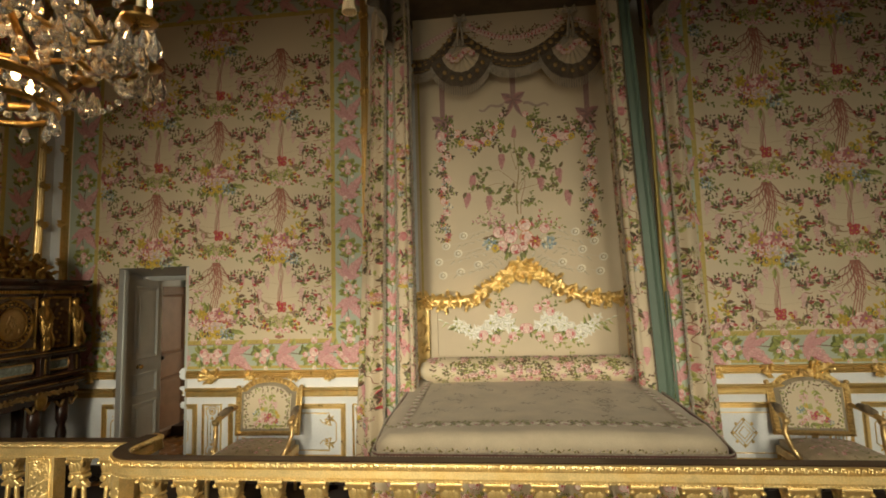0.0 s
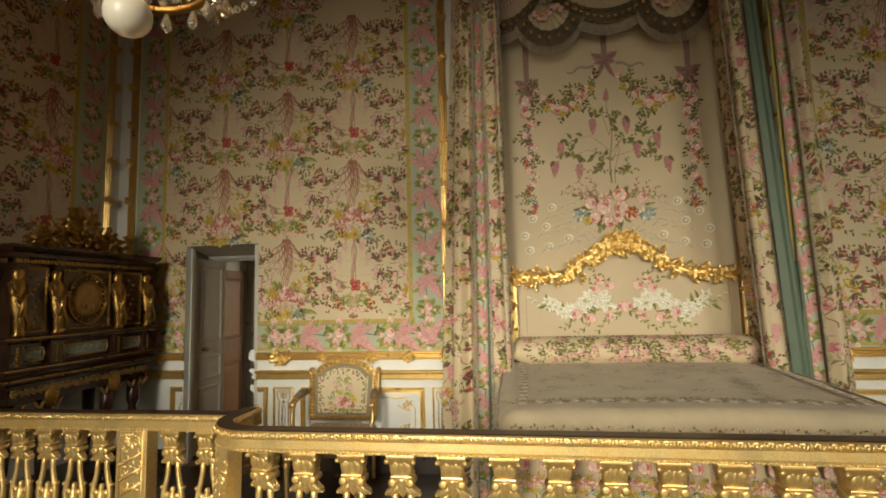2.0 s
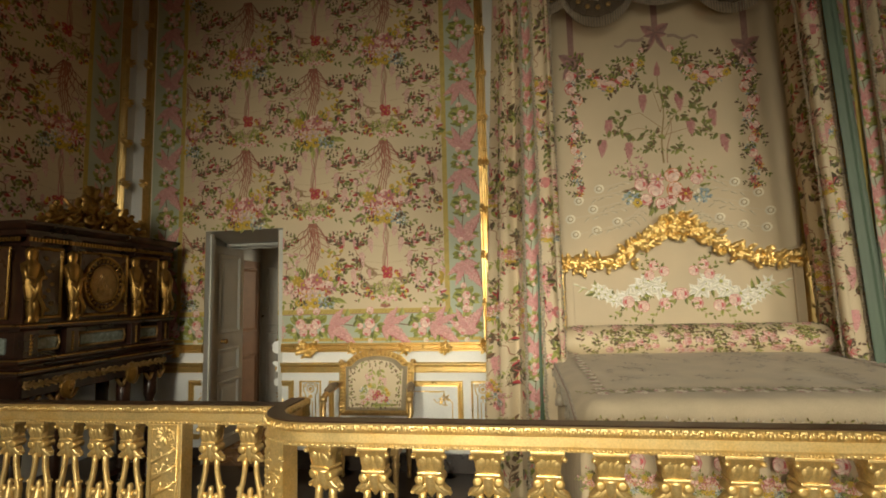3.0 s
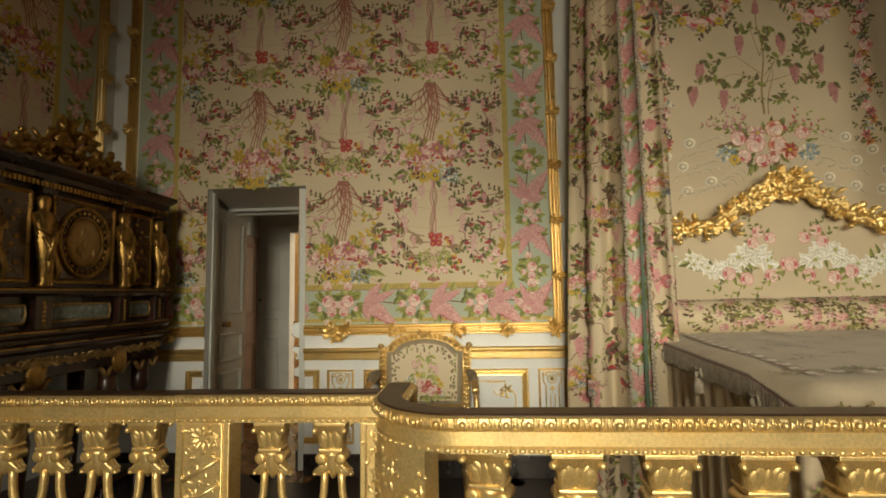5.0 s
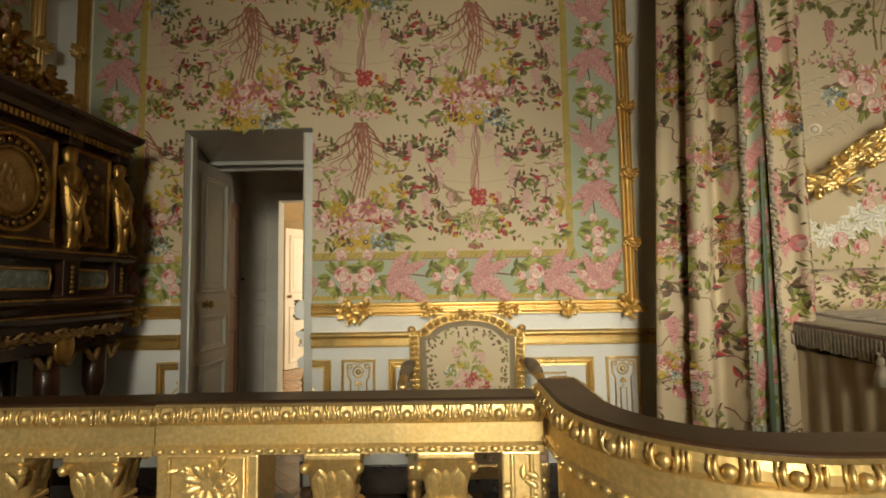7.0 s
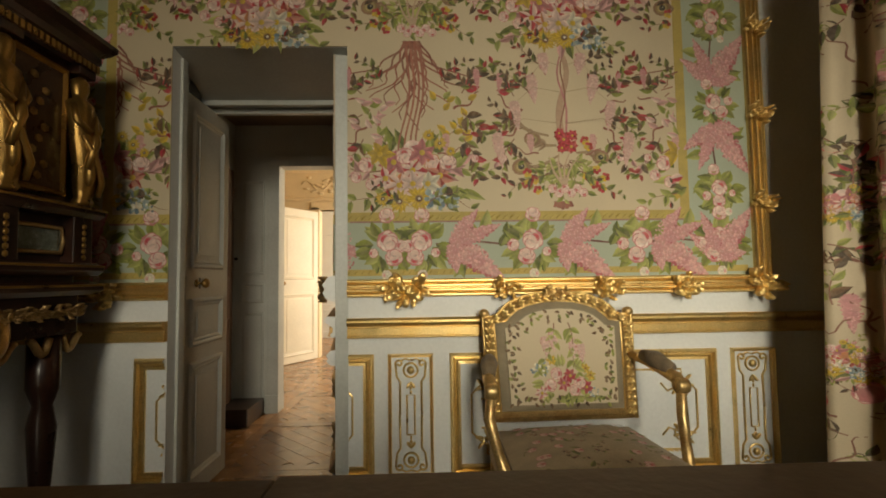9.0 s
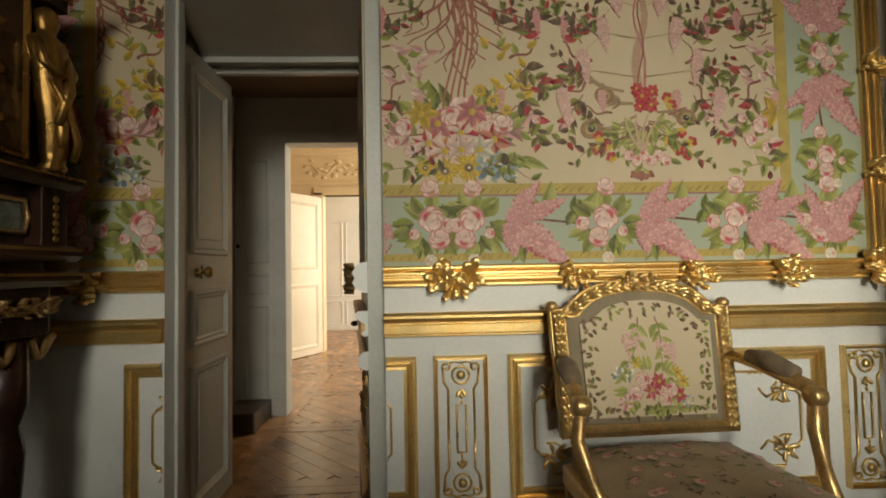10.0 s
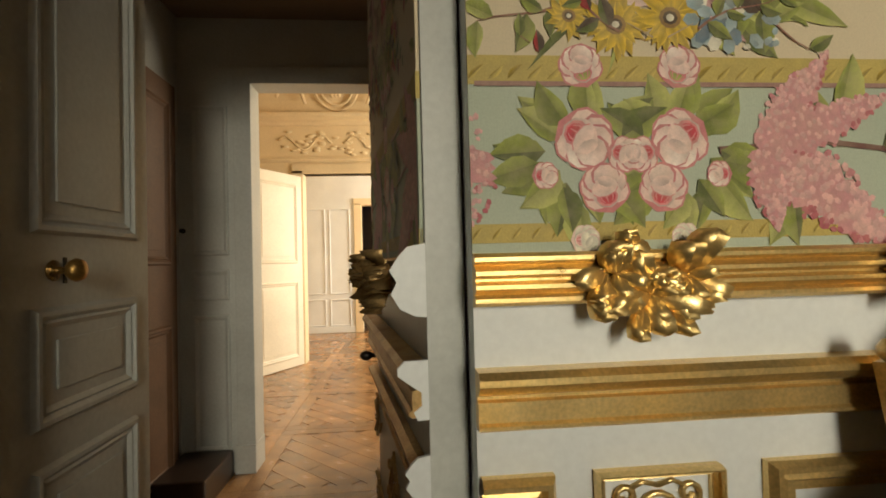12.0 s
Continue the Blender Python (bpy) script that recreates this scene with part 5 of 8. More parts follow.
    for i in range(4):
        low += twig(-0.12 - 0.04 * i, 0.1, 2.0 + 0.25 * i, 0.22, 11, ((MAUVE, LILAC_L), (LILAC, MAUVE), (LEAF, LEAF_D)), 0.2)
        low += twig(0.14 + 0.03 * i, 0.08, 1.1 - 0.3 * i, 0.22, 9, ((LEAF, LEAF_D), (DEEP, PINK), (LEAF_L, LEAF)), 0.22)
    for k, (px, pz, r_) in enumerate(((-0.2, 0.06, 0.06), (-0.08, 0.02, 0.075), (0.06, 0.13, 0.07), (0.07, 0.0, 0.075), (-0.17, -0.08, 0.055), (-0.04, -0.12, 0.055), (0.16, -0.06, 0.06), (0.26, 0.09, 0.055), (0.04, -0.09, 0.05))):
        low += rose(px, pz, r_, (PINK, PINK, ORANGE, ORANGE, PINK, DEEP, ORANGE, PINK, RED)[k], PALE, DEEP, k)
    for s in (-1, 1):
        low += blues(0.29 * s, -0.06, 0.075, 34)
    low += sunflower(-0.24, -0.1, 0.05) + blossom(0.16, -0.04, 0.07, 6, ORANGE, RED, YELL) + blossom(-0.06, 0.1, 0.07, 6, PALE, PINK, YELL)
    sew.stamp(low, c, 2.32)
    for s in (-1, 1):
        bow = []
        for q in (-1, 1):
            bow += leaf(0, 0, 1.57 - q * 1.0, 0.14, 0.085, MAUVE, (0.33, 0.20, 0.2)) + leaf(0, 0, 1.57 - q * 1.8, 0.1, 0.06, (0.36, 0.22, 0.22), MAUVE) + leaf(0, 0, -1.57 + q * 0.45, 0.2, 0.05, MAUVE, (0.33, 0.20, 0.2))
        sew.stamp(stroke([(0, 0.6), (0, 0.0)], 0.06, 0.05, (0.34, 0.21, 0.2)), c + 0.74 * s, 3.56)
        sew.stamp(bow, c + 0.74 * s, 3.56)
        sew.stamp(stroke(wavy(0.1 * s, 0.0, 1.57 - 1.75 * s, 0.26, 0.02, 10, 1.5), 0.03, 0.02, (0.40, 0.3, 0.26)), c, 3.72)
        if s > 0:
            sew.stamp(stroke([(0, 0.35), (0, 0.0)], 0.06, 0.05, (0.34, 0.21, 0.2)), c, 3.74)
            sew.stamp(bow, c, 3.76, 1.05)
        for i in range(20):
            z, u = 3.42 - i * 0.058, i / 19
            x = c + (0.74 + 0.03 * math.sin(i * 1.3)) * s
            sew.stamp(twig(0, 0, rnd.random() * 6.28, 0.16 - 0.06 * u, 7, ((LEAF, LEAF_D), (OLIVE, DARK), (LEAF_D, DARK)), 0.36), x, z)
            if i % 2 == 0 and i < 16:
                sew.stamp(rose(0, 0, 0.066 - 0.03 * u, (PINK, DEEP, ORANGE, PINK)[i // 2 % 4], PALE, DEEP, i), x, z)
            elif i % 4 == 1:
                sew.stamp(blues(0, 0, 0.05, 16), x, z)
            else:
                sew.stamp(blossom(0, 0, 0.045, 6, YELL if i % 3 else MAUVE, DEEP, DARK), x, z)
        for i in range(17):
            u = i / 16
            x, z = c + s * (0.12 + 0.54 * u), 3.60 - 0.95 * u * (1 - u) - 0.08 * u
            sew.stamp(twig(0, 0, rnd.random() * 6.28, 0.17, 8, ((LEAF, LEAF_D), (OLIVE, DARK), (LEAF, LEAF_D)), 0.36), x, z + rnd.uniform(-0.04, 0.02))
            if i % 2 == 0:
                sew.stamp(rose(0, 0, 0.035 + 0.045 * math.sin(3.14 * u), (PINK, RED, ORANGE, PINK, DEEP)[i // 2 % 5], PALE, DEEP, i * 1.7), x, z)
            elif i % 4 == 1:
                sew.stamp(sunflower(0, 0, 0.045), x + 0.01, z - 0.05)
            else:
                sew.stamp(blues(0, 0, 0.045, 14), x, z - 0.06)
    part("embroidery", sew, EMBROIDERY, t, "bouquets and garlands in coloured silks", kind="stuff")


bed_backdrop()


def headboard_line(half, n=24):
    """Serpentine top line of the headboard, from centre to edge."""
    out = []
    for i in range(-n, n + 1):
        u = i / n
        a = abs(u)
        z = 1.715 + 0.30 * math.exp(-(a / 0.36) ** 2.6) + 0.025 * max(0, a - 0.8) / 0.2
        out.append((BX + u * half, z))
    return out


def bed():
    b = thing("state_bed", "gilded state bed with quilted cover and flowered headboard", "bed")
    y = 6.86
    line = headboard_line(1.0)
    n = len(line)
    panel = Shape()
    verts = [(x, y, 0.4) for x, _ in line] + [(x, y, z) for x, z in line] + [(x, y + 0.06, 0.4) for x, _ in line] + [(x, y + 0.06, z) for x, z in line]
    faces = []
    for i in range(n - 1):
        faces += [(i, i + 1, n + i + 1, n + i), (2 * n + i + 1, 2 * n + i, 3 * n + i, 3 * n + i + 1), (n + i, n + i + 1, 3 * n + i + 1, 3 * n + i)]
    panel.add(verts, faces)
    hb = part("headboard", panel, BED_SILK, b, "cream silk headboard")
    prof = [(-0.06, -0.03), (-0.075, 0.0), (-0.055, 0.035), (-0.02, 0.05), (0.02, 0.04), (0.06, 0.045), (0.07, 0.01), (0.045, -0.03)]
    path = [(x, y, z - 0.02) for x, z in line]
    rail = Shape()
    k = len(prof)
    verts = []
    for i, (x, _, z) in enumerate(path):
        a, c = path[max(0, i - 1)], path[min(n - 1, i + 1)]
        d = Vector((c[0] - a[0], 0, c[2] - a[2])).normalized()
        nrm = Vector((-d.z, 0, d.x))
        verts += [Vector((x, y, z)) + Vector((0, p, 0)) + nrm * q for p, q in prof]
    rail.add(verts, [(i * k + m, i * k + (m + 1) % k, (i + 1) * k + (m + 1) % k, (i + 1) * k + m) for i in range(n - 1) for m in range(k)])
    part("headboard_rail", rail, GOLD, hb, "serpentine gilded top rail", True)
    carve = Shape()
    r = random.Random(6)
    for i, (x, z) in enumerate(line):
        for q in range(7 if abs(x - BX) < 0.45 else 4):
            lobe(carve, (x + r.uniform(-0.03, 0.03), y - 0.045, z + r.uniform(-0.11 if abs(x - BX) < 0.45 else -0.07, 0.03)), r.random() * 6.28, 0.075, 0.04, 0.045, 1.0)
        if i % 2:
            carve.blob((x, y - 0.07, z - 0.055), (0.018, 0.014, 0.018), 6, 4)
    carve.join(acanthus(0.36, 0.2, 0.11, 9, 12), Matrix.Translation((BX, y - 0.03, 2.0)))
    carve.join(acanthus(0.2, 0.14, 0.1, 3, 9), Matrix.Translation((BX, y - 0.05, 2.06)))
    part("headboard_carving", carve, GOLD, hb, "carved gilded flowers and leaves", True, "stuff")
    for s in (-1, 1):
        x = BX + s * 1.02
        post = part("headboard_post", Shape().box(x - 0.075, x + 0.075, y - 0.06, y + 0.06, FLOOR, 1.7, 0.008), GOLD, b, "carved gilded post")
        c = Shape()
        for i in range(26):
            lobe(c, (x + r.uniform(-0.04, 0.04), y - 0.05, 0.95 + 0.03 * i), r.random() * 6.28, 0.06, 0.04, 0.03, 1.0)
        part("post_carving", c, GOLD, post, smooth=True)
        part("post_scroll", Shape().join(acanthus(0.2, 0.16, 0.09, 7), Matrix.Translation((x, y - 0.04, 1.72))), GOLD, post, smooth=True)
        part("inner_stile", Shape().box(BX + s * 0.90 - 0.035, BX + s * 0.90 + 0.035, y - 0.025, y, 0.9, 1.64, 0.006), BED_SILK, b, "pale border strip")
    # embroidery of the headboard
    sew = Sewing(lambda u, v: (lambda p, q, h: Vector((p, y - 0.0006 - h, q))))
    for s in (-1, 1):
        lil = []
        for i in range(30):
            u = i / 29
            lil += leaf(0.12 + 0.6 * u, 0.06 * math.sin(u * 9) - 0.02 * u, rnd.random() * 6.28, 0.1, 0.03, LEAF, LEAF_D)
        for i in range(24):
            u = i / 23
            lil += blossom(0.13 + 0.55 * u, 0.07 * math.sin(u * 7.0) + rnd.uniform(-0.03, 0.06), 0.092 * (1 - 0.4 * u), 5, (0.86, 0.84, 0.76), (0.78, 0.77, 0.66), LEAF_L, rnd.random() * 6, 0.46)
        for k in range(6):
            lil += leaf(0.66 + 0.03 * k, 0.02 + 0.012 * k, 0.5 * (1 if k % 2 else -1) - 0.2, 0.07, 0.02, (0.75, 0.76, 0.62), LEAF_L)
        for x_, z_ in ((0.13, -0.08), (0.3, -0.1), (0.02, 0.0), (0.42, -0.06)):
            lil += rose(x_, z_, 0.052, PINK, PALE, DEEP) + twig(x_, z_ - 0.03, -0.6, 0.16, 6, ((LEAF, LEAF_D), (LEAF_L, LEAF)), 0.3)
        for x_, z_ in ((0.2, 0.24), (0.12, 0.19), (0.24, 0.16)):
            lil += twig(x_, z_, 1.0, 0.12, 5, ((LEAF, LEAF_D),), 0.4) + rose(x_, z_, 0.045, PINK, PALE, DEEP)
        sew.stamp(lil, BX, 1.42, 1.0, s < 0)
    part("headboard_embroidery", sew, EMBROIDERY, hb, "white lilies and roses in silks", kind="stuff")
    # mattress and cover: a soft slab with rounded front corners
    x0, x1, y0, y1, top = BX - 1.09, BX + 1.04, 5.06, 6.72, 0.905
    def along_side(yy):
        return min(1.0, max(0.0, (yy - y0 - 0.05) / 0.3))

    def hem(yy):
        return 0.815 + 0.064 * (yy - y0) / (y1 - y0) + 0.055 * along_side(yy)

    bm = bmesh.new()
    bmesh.ops.create_grid(bm, x_segments=44, y_segments=40, size=1)
    for p in bm.verts:
        u, v = p.co.x, p.co.y
        ru = 1 - max(0, (abs(u) - 0.9) / 0.1) ** 2
        rv = 1 - max(0, (-v - 0.88) / 0.12) ** 2
        x = (x0 + x1) / 2 + u * (x1 - x0) / 2
        yy = y0 + (v + 1) / 2 * (y1 - y0)
        if v < -0.85 and abs(u) > 0.9:
            t = min(1, (abs(u) - 0.9) / 0.1) * min(1, (-v - 0.85) / 0.15)
            x -= math.copysign(0.035 * t, u)
            yy += 0.035 * t
        z = top - (0.09 - 0.055 * along_side(yy) * (1 if rv == 1 else 0)) * (1 - min(ru, rv)) + 0.012 * noise.noise((x * 2.2, yy * 2.2, 0)) + 0.005 * noise.noise((x * 9, yy * 9, 3)) + 0.02 * (1 - u * u) + 0.032 * (v + 1)
        p.co = (x, yy, z)
    grid = Shape().mesh(bm)
    low = [(x0, y1), (x0, y0 + 0.36), (x0, y0 + 0.05), (x0 + 0.02, y0 + 0.02), (x0 + 0.05, y0), (x1 - 0.05, y0), (x1 - 0.02, y0 + 0.02), (x1, y0 + 0.05), (x1, y0 + 0.36), (x1, y1)]
    sides = Shape().add([(a, c, hem(c) + 0.012) for a, c in low] + [(a, c, hem(c) - 0.005) for a, c in low], [(i, i + 1, 11 + i, 10 + i) for i in range(9)])
    part("bedcover", grid, QUILT, b, "quilted silk cover with a flowered hem", True)
    part("bedcover_drop", sides, QUILT, b, "side of the cover", True)
    sew = Sewing(lambda u, v: (lambda p, q, h: Vector((p, q, top + 0.0245 - 0.021 * ((p - BX) / 1.06) ** 2 + 0.006 + 0.064 * (q - y0) / (y1 - y0) + h))))
    for i in range(20):
        x = x0 + 0.16 + 0.095 * i
        sew.stamp(twig(0.02, 0.01, 0.5, 0.12, 7, ((OLIVE, LEAF), (LEAF, LEAF_D)), 0.35) + twig(-0.02, 0.0, 2.8, 0.12, 7, ((OLIVE, LEAF), (LEAF_L, OLIVE)), 0.35) + rose(0, 0, 0.036, MAUVE, IVORY, LILAC_D, i), x, y0 + 0.2 + 0.03 * (i % 2))
    for i in range(60):
        sew.stamp(twig(0, 0, rnd.random() * 6.28, 0.12, 6, (((0.33, 0.29, 0.22), (0.30, 0.26, 0.2)),), 0.3), rnd.uniform(x0 + 0.2, x1 - 0.2), rnd.uniform(y0 + 0.4, y1 - 0.2))
    for a in (x0, x1):
        for i in range(14):
            sew.stamp(twig(0, 0, 1.5, 0.1, 7, ((OLIVE, LEAF), (LEAF, LEAF_D)), 0.35) + rose(0, 0, 0.034, MAUVE, IVORY, LILAC_D, i), a + math.copysign(0.16, BX - a), y0 + 0.3 + 0.095 * i)
    front = Sewing(lambda u, v: (lambda p, q, h: Vector((p, y0 - 0.0006 - h, q))))
    for i in range(40):
        front.stamp(twig(0, 0, 0.3 + (i % 2) * 2.4, 0.06, 4, ((IVORY, (0.5, 0.44, 0.36)), (LEAF, OLIVE)), 0.4), x0 + 0.1 + 0.05 * i, 0.825)
    sew.join(front)
    part("cover_embroidery", sew, EMBROIDERY, b, "faded flowers along the hem", kind="stuff")
    part("cover_braid", Shape().tube([(a, c, hem(c) + 0.014) for a, c in low], 0.006, 5), FRINGE, b, "brown silk braid")
    # fringe and skirt
    f = Shape()
    for p, a in along([(q[0], q[1], 0) for q in low], 0.02, 0.007):
        f.join(Shape().box(-0.0055, 0.0055, -0.004, 0.004, -0.09 + rnd.uniform(-0.006, 0.006), 0.0), Matrix.Translation(p + Vector((0, 0, hem(p.y)))) @ Matrix.Rotation(a, 4, "Z"))
    part("fringe", f, FRINGE, b, "hanging silk fringe", kind="stuff")
    part("fringe_backing", Shape().add([(a, c, hem(c)) for a, c in low] + [(a, c, hem(c) - 0.085) for a, c in low], [(i, i + 1, 11 + i, 10 + i) for i in range(9)]), DARK_DRAPE, b, "dark band behind the fringe")
    part("fringe_braid", Shape().tube([(a, c, hem(c) + 0.003) for a, c in low], 0.008, 6), PLUM, b, "thin plum braid")
    for i in range(3):
        tas = Shape()
        ty = y0 + 0.3 + 0.5 * i
        tas.blob((0, 0, -0.08), (0.02, 0.02, 0.022), 8, 5)
        tas.lathe([(0.03, -0.17), (0.026, -0.13), (0.014, -0.095)], 10, (0, 0, 0), lambda t, k: 1 + 0.1 * math.cos(5 * t))
        for q in (-1, 1):
            tas.tube([(0, 0, -0.06), (0, q * 0.03, -0.045), (0, q * 0.035, -0.085), (0, 0, -0.075)], 0.008, 5)
        for sx in (x0 - 0.018, x1 + 0.018):
            part("tassel", Shape().join(tas, Matrix.Translation((sx, ty, hem(ty)))), FRINGE, b, "grey silk tassel and bow", True)
    sk = Shape()
    pts = along([(q[0] * 0.985 + BX * 0.015, q[1] + 0.02, 0) for q in low], 0.022, 0.0)
    m = len(pts)
    ring = []
    for z in (0.8, 0.4, FLOOR + 0.004):
        for i, (p, a) in enumerate(pts):
            amp = 0.012 * math.sin(i * 1.15) * (1.6 - z)
            ring.append((p.x + amp * math.sin(a), p.y - amp * math.cos(a), z))
    sk.add(ring, [(r_ * m + i, r_ * m + i + 1, (r_ + 1) * m + i + 1, (r_ + 1) * m + i) for r_ in range(2) for i in range(m - 1)])
    part("bed_skirt", sk, BED_SILK, b, "pleated silk bed skirt", True)
    sew = Sewing(lambda u, v: (lambda p, q, h: Vector((p, y0 - 0.012 - h * 2, q))))
    for i in range(17):
        x = x0 + 0.08 + 0.123 * i
        sew.stamp(BOUQUETS[i % 3], x, 0.56, 0.33)
        sew.stamp(twig(0, 0, -1.3, 0.2, 9), x, 0.5)
        sew.stamp(rose(0, 0, 0.04), x + 0.06, 0.66)
        sew.stamp(blues(0, 0, 0.03), x + 0.05, 0.36)
    part("skirt_embroidery", sew, EMBROIDERY, b, "flowers on the bed skirt", kind="stuff")
    # solid core so that the bed stands on the floor
    part("bed_base", Shape().box(x0 + 0.08, x1 - 0.08, y0 + 0.1, 6.8, FLOOR, 0.74), EBONY, b)
    return b


bed()


def bolster():
    s = Shape()
    n, m = 30, 18
    x0, x1 = BX - 1.0, BX + 0.97
    verts = []
    for i in range(n + 1):
        u = i / n
        e = min(u, 1 - u) * n
        k = min(1, 0.55 + 0.3 * e) if e < 2 else 1
        for j in range(m):
            a = 2 * math.pi * j / m
            rr = 0.118 * k * (1 + 0.03 * noise.noise((u * 9, math.cos(a), math.sin(a))))
            verts.append((x0 + u * (x1 - x0), 6.60 + rr * 1.1 * math.cos(a), 1.068 + rr * math.sin(a)))
    s.add(verts, [(i * m + j, i * m + (j + 1) % m, (i + 1) * m + (j + 1) % m, (i + 1) * m + j) for i in range(n) for j in range(m)] + [tuple(range(m)), tuple(n * m + j for j in range(m))[::-1]])
    t = thing("bolster", "round flowered silk bolster below the headboard", "bolster")
    part("cushion", s, SILK, t, smooth=True)
    sew = Sewing(lambda u, v: (lambda p, q, h: Vector((p, 6.60 - (0.132 + h) * math.cos(q), 1.068 + (0.1225 + h) * math.sin(q)))))
    for i in range(240):
        k = i % 6
        mot = rose(0, 0, 0.03, rnd.choice((MAUVE, PINK, LILAC_D)), PALE, DEEP) if k < 2 else twig(0, 0, rnd.random() * 6, 0.11, 6, ((shade(LEAF, 0.8), LEAF_D), (LEAF_L, LEAF), (DARK, OLIVE), (LEAF_D, DARK)), 0.36)
        u, v = rnd.uniform(x0 + 0.08, x1 - 0.08), rnd.uniform(-0.7, 1.5)
        sew.stamp([([(p * 1.0, q * 6.5) for p, q in pts], c) for pts, c in mot], u, v)
    part("embroidery", sew, EMBROIDERY, t, "roses and dark leaves in silks", kind="stuff")


bolster()

# ---- curtains, valances and tester ----


def curtain_sheet(plan, z0, z1, waves, amp, mat, sew_fn, parent, name, label, squeeze=0.16, centre=-0.98, mirror=False, seed=0, nearer=0.0):
    """A pleated cloth along a plan line; it draws together towards the top."""
    P = [Vector((*p, 0)) for p in plan]
    lens = [0.0]
    for a, b in zip(P, P[1:]):
        lens.append(lens[-1] + (b - a).length)
    total = lens[-1]

    def base(u):
        d = u * total
        for i in range(len(P) - 1):
            if d <= lens[i + 1] or i == len(P) - 2:
                t = (d - lens[i]) / (lens[i + 1] - lens[i])
                w = (P[i + 1] - P[i]).normalized()
                return P[i] + (P[i + 1] - P[i]) * t, Vector((w.y, -w.x, 0))

    def surf(u, z, h=0.0):
        u = min(1, max(0, u))
        p, nrm = base(u)
        k = (z - z0) / (z1 - z0)
        fold = amp * (1.1 - 0.5 * k) * (math.sin(2 * math.pi * waves * u + seed + 0.5 * math.sin(3 * k)) + 0.24 * math.sin(2 * math.pi * waves * 2.3 * u + 2 * seed + k))
        q = p + nrm * (fold + h)
        x = q.x + (centre - q.x) * squeeze * k
        if mirror:
            x = 2 * BX - x - nearer * (0.35 + 0.65 * k)
        return Vector((x, q.y, z))

    nu, nz = max(12, int(waves * 12)), 26
    s = Shape()
    for side in (0.0, -0.006):
        verts = [surf(i / nu, z0 + (z1 - z0) * j / nz, side) for i in range(nu + 1) for j in range(nz + 1)]
        s.add(verts, [(i * (nz + 1) + j, i * (nz + 1) + j + 1, (i + 1) * (nz + 1) + j + 1, (i + 1) * (nz + 1) + j) for i in range(nu) for j in range(nz)])
    part(name, s, mat, parent, label, True)
    if sew_fn:
        sew = Sewing(lambda u, v: (lambda a, b, h: surf(a / total, b, 0.0015 + h)))
        sew_fn(sew, total, z0, z1)
        part("embroidery", sew, EMBROIDERY, parent, "flowers in coloured silks", kind="stuff")
    return surf


def scatter(sew, total, z0, z1):
    z = z0 + 0.08
    while z < z1 - 0.1:
        u = rnd.uniform(0.0, 0.1)
        while u < total:
            k = rnd.random()
            m = BOUQUETS[int(k * 60) % 3] if k < 0.05 else twig(0, 0, rnd.random() * 6.28, 0.19, 10, ((LEAF, LEAF_D), (LEAF_D, DARK), (OLIVE, DARK), (DEEP, DARK), (LEAF_L, LEAF)), 0.34) if k < 0.6 else rose(0, 0, 0.045, PINK, PALE, DEEP, k * 9) + twig(0.02, 0, 0.4, 0.13, 6) + twig(-0.02, 0, 2.6, 0.12, 6) if k < 0.66 else raceme(0, 0, -1.5, 0.15, 0.06, LILAC, LILAC_L, MAUVE, 26) if k < 0.74 else stroke(wavy(0, 0, rnd.random() * 6, 0.16, 0.02), 0.009, 0.004, STEM)
            sew.stamp(m, u, z + rnd.uniform(-0.04, 0.04), 0.5 if k < 0.05 else 1.0)
            u += rnd.uniform(0.07, 0.14)
        z += 0.1


def border_run(sew, total, z0, z1):
    z, i = z0 + 0.1, 0
    while z < z1 - 0.1:
        sew.stamp(LILACS[i % 2], total * 0.45, z, 0.85, turn=1.57)
        sew.stamp(ROSES[i % 2], total * 0.45, z + 0.18, 0.8)
        z += 0.36
        i += 1


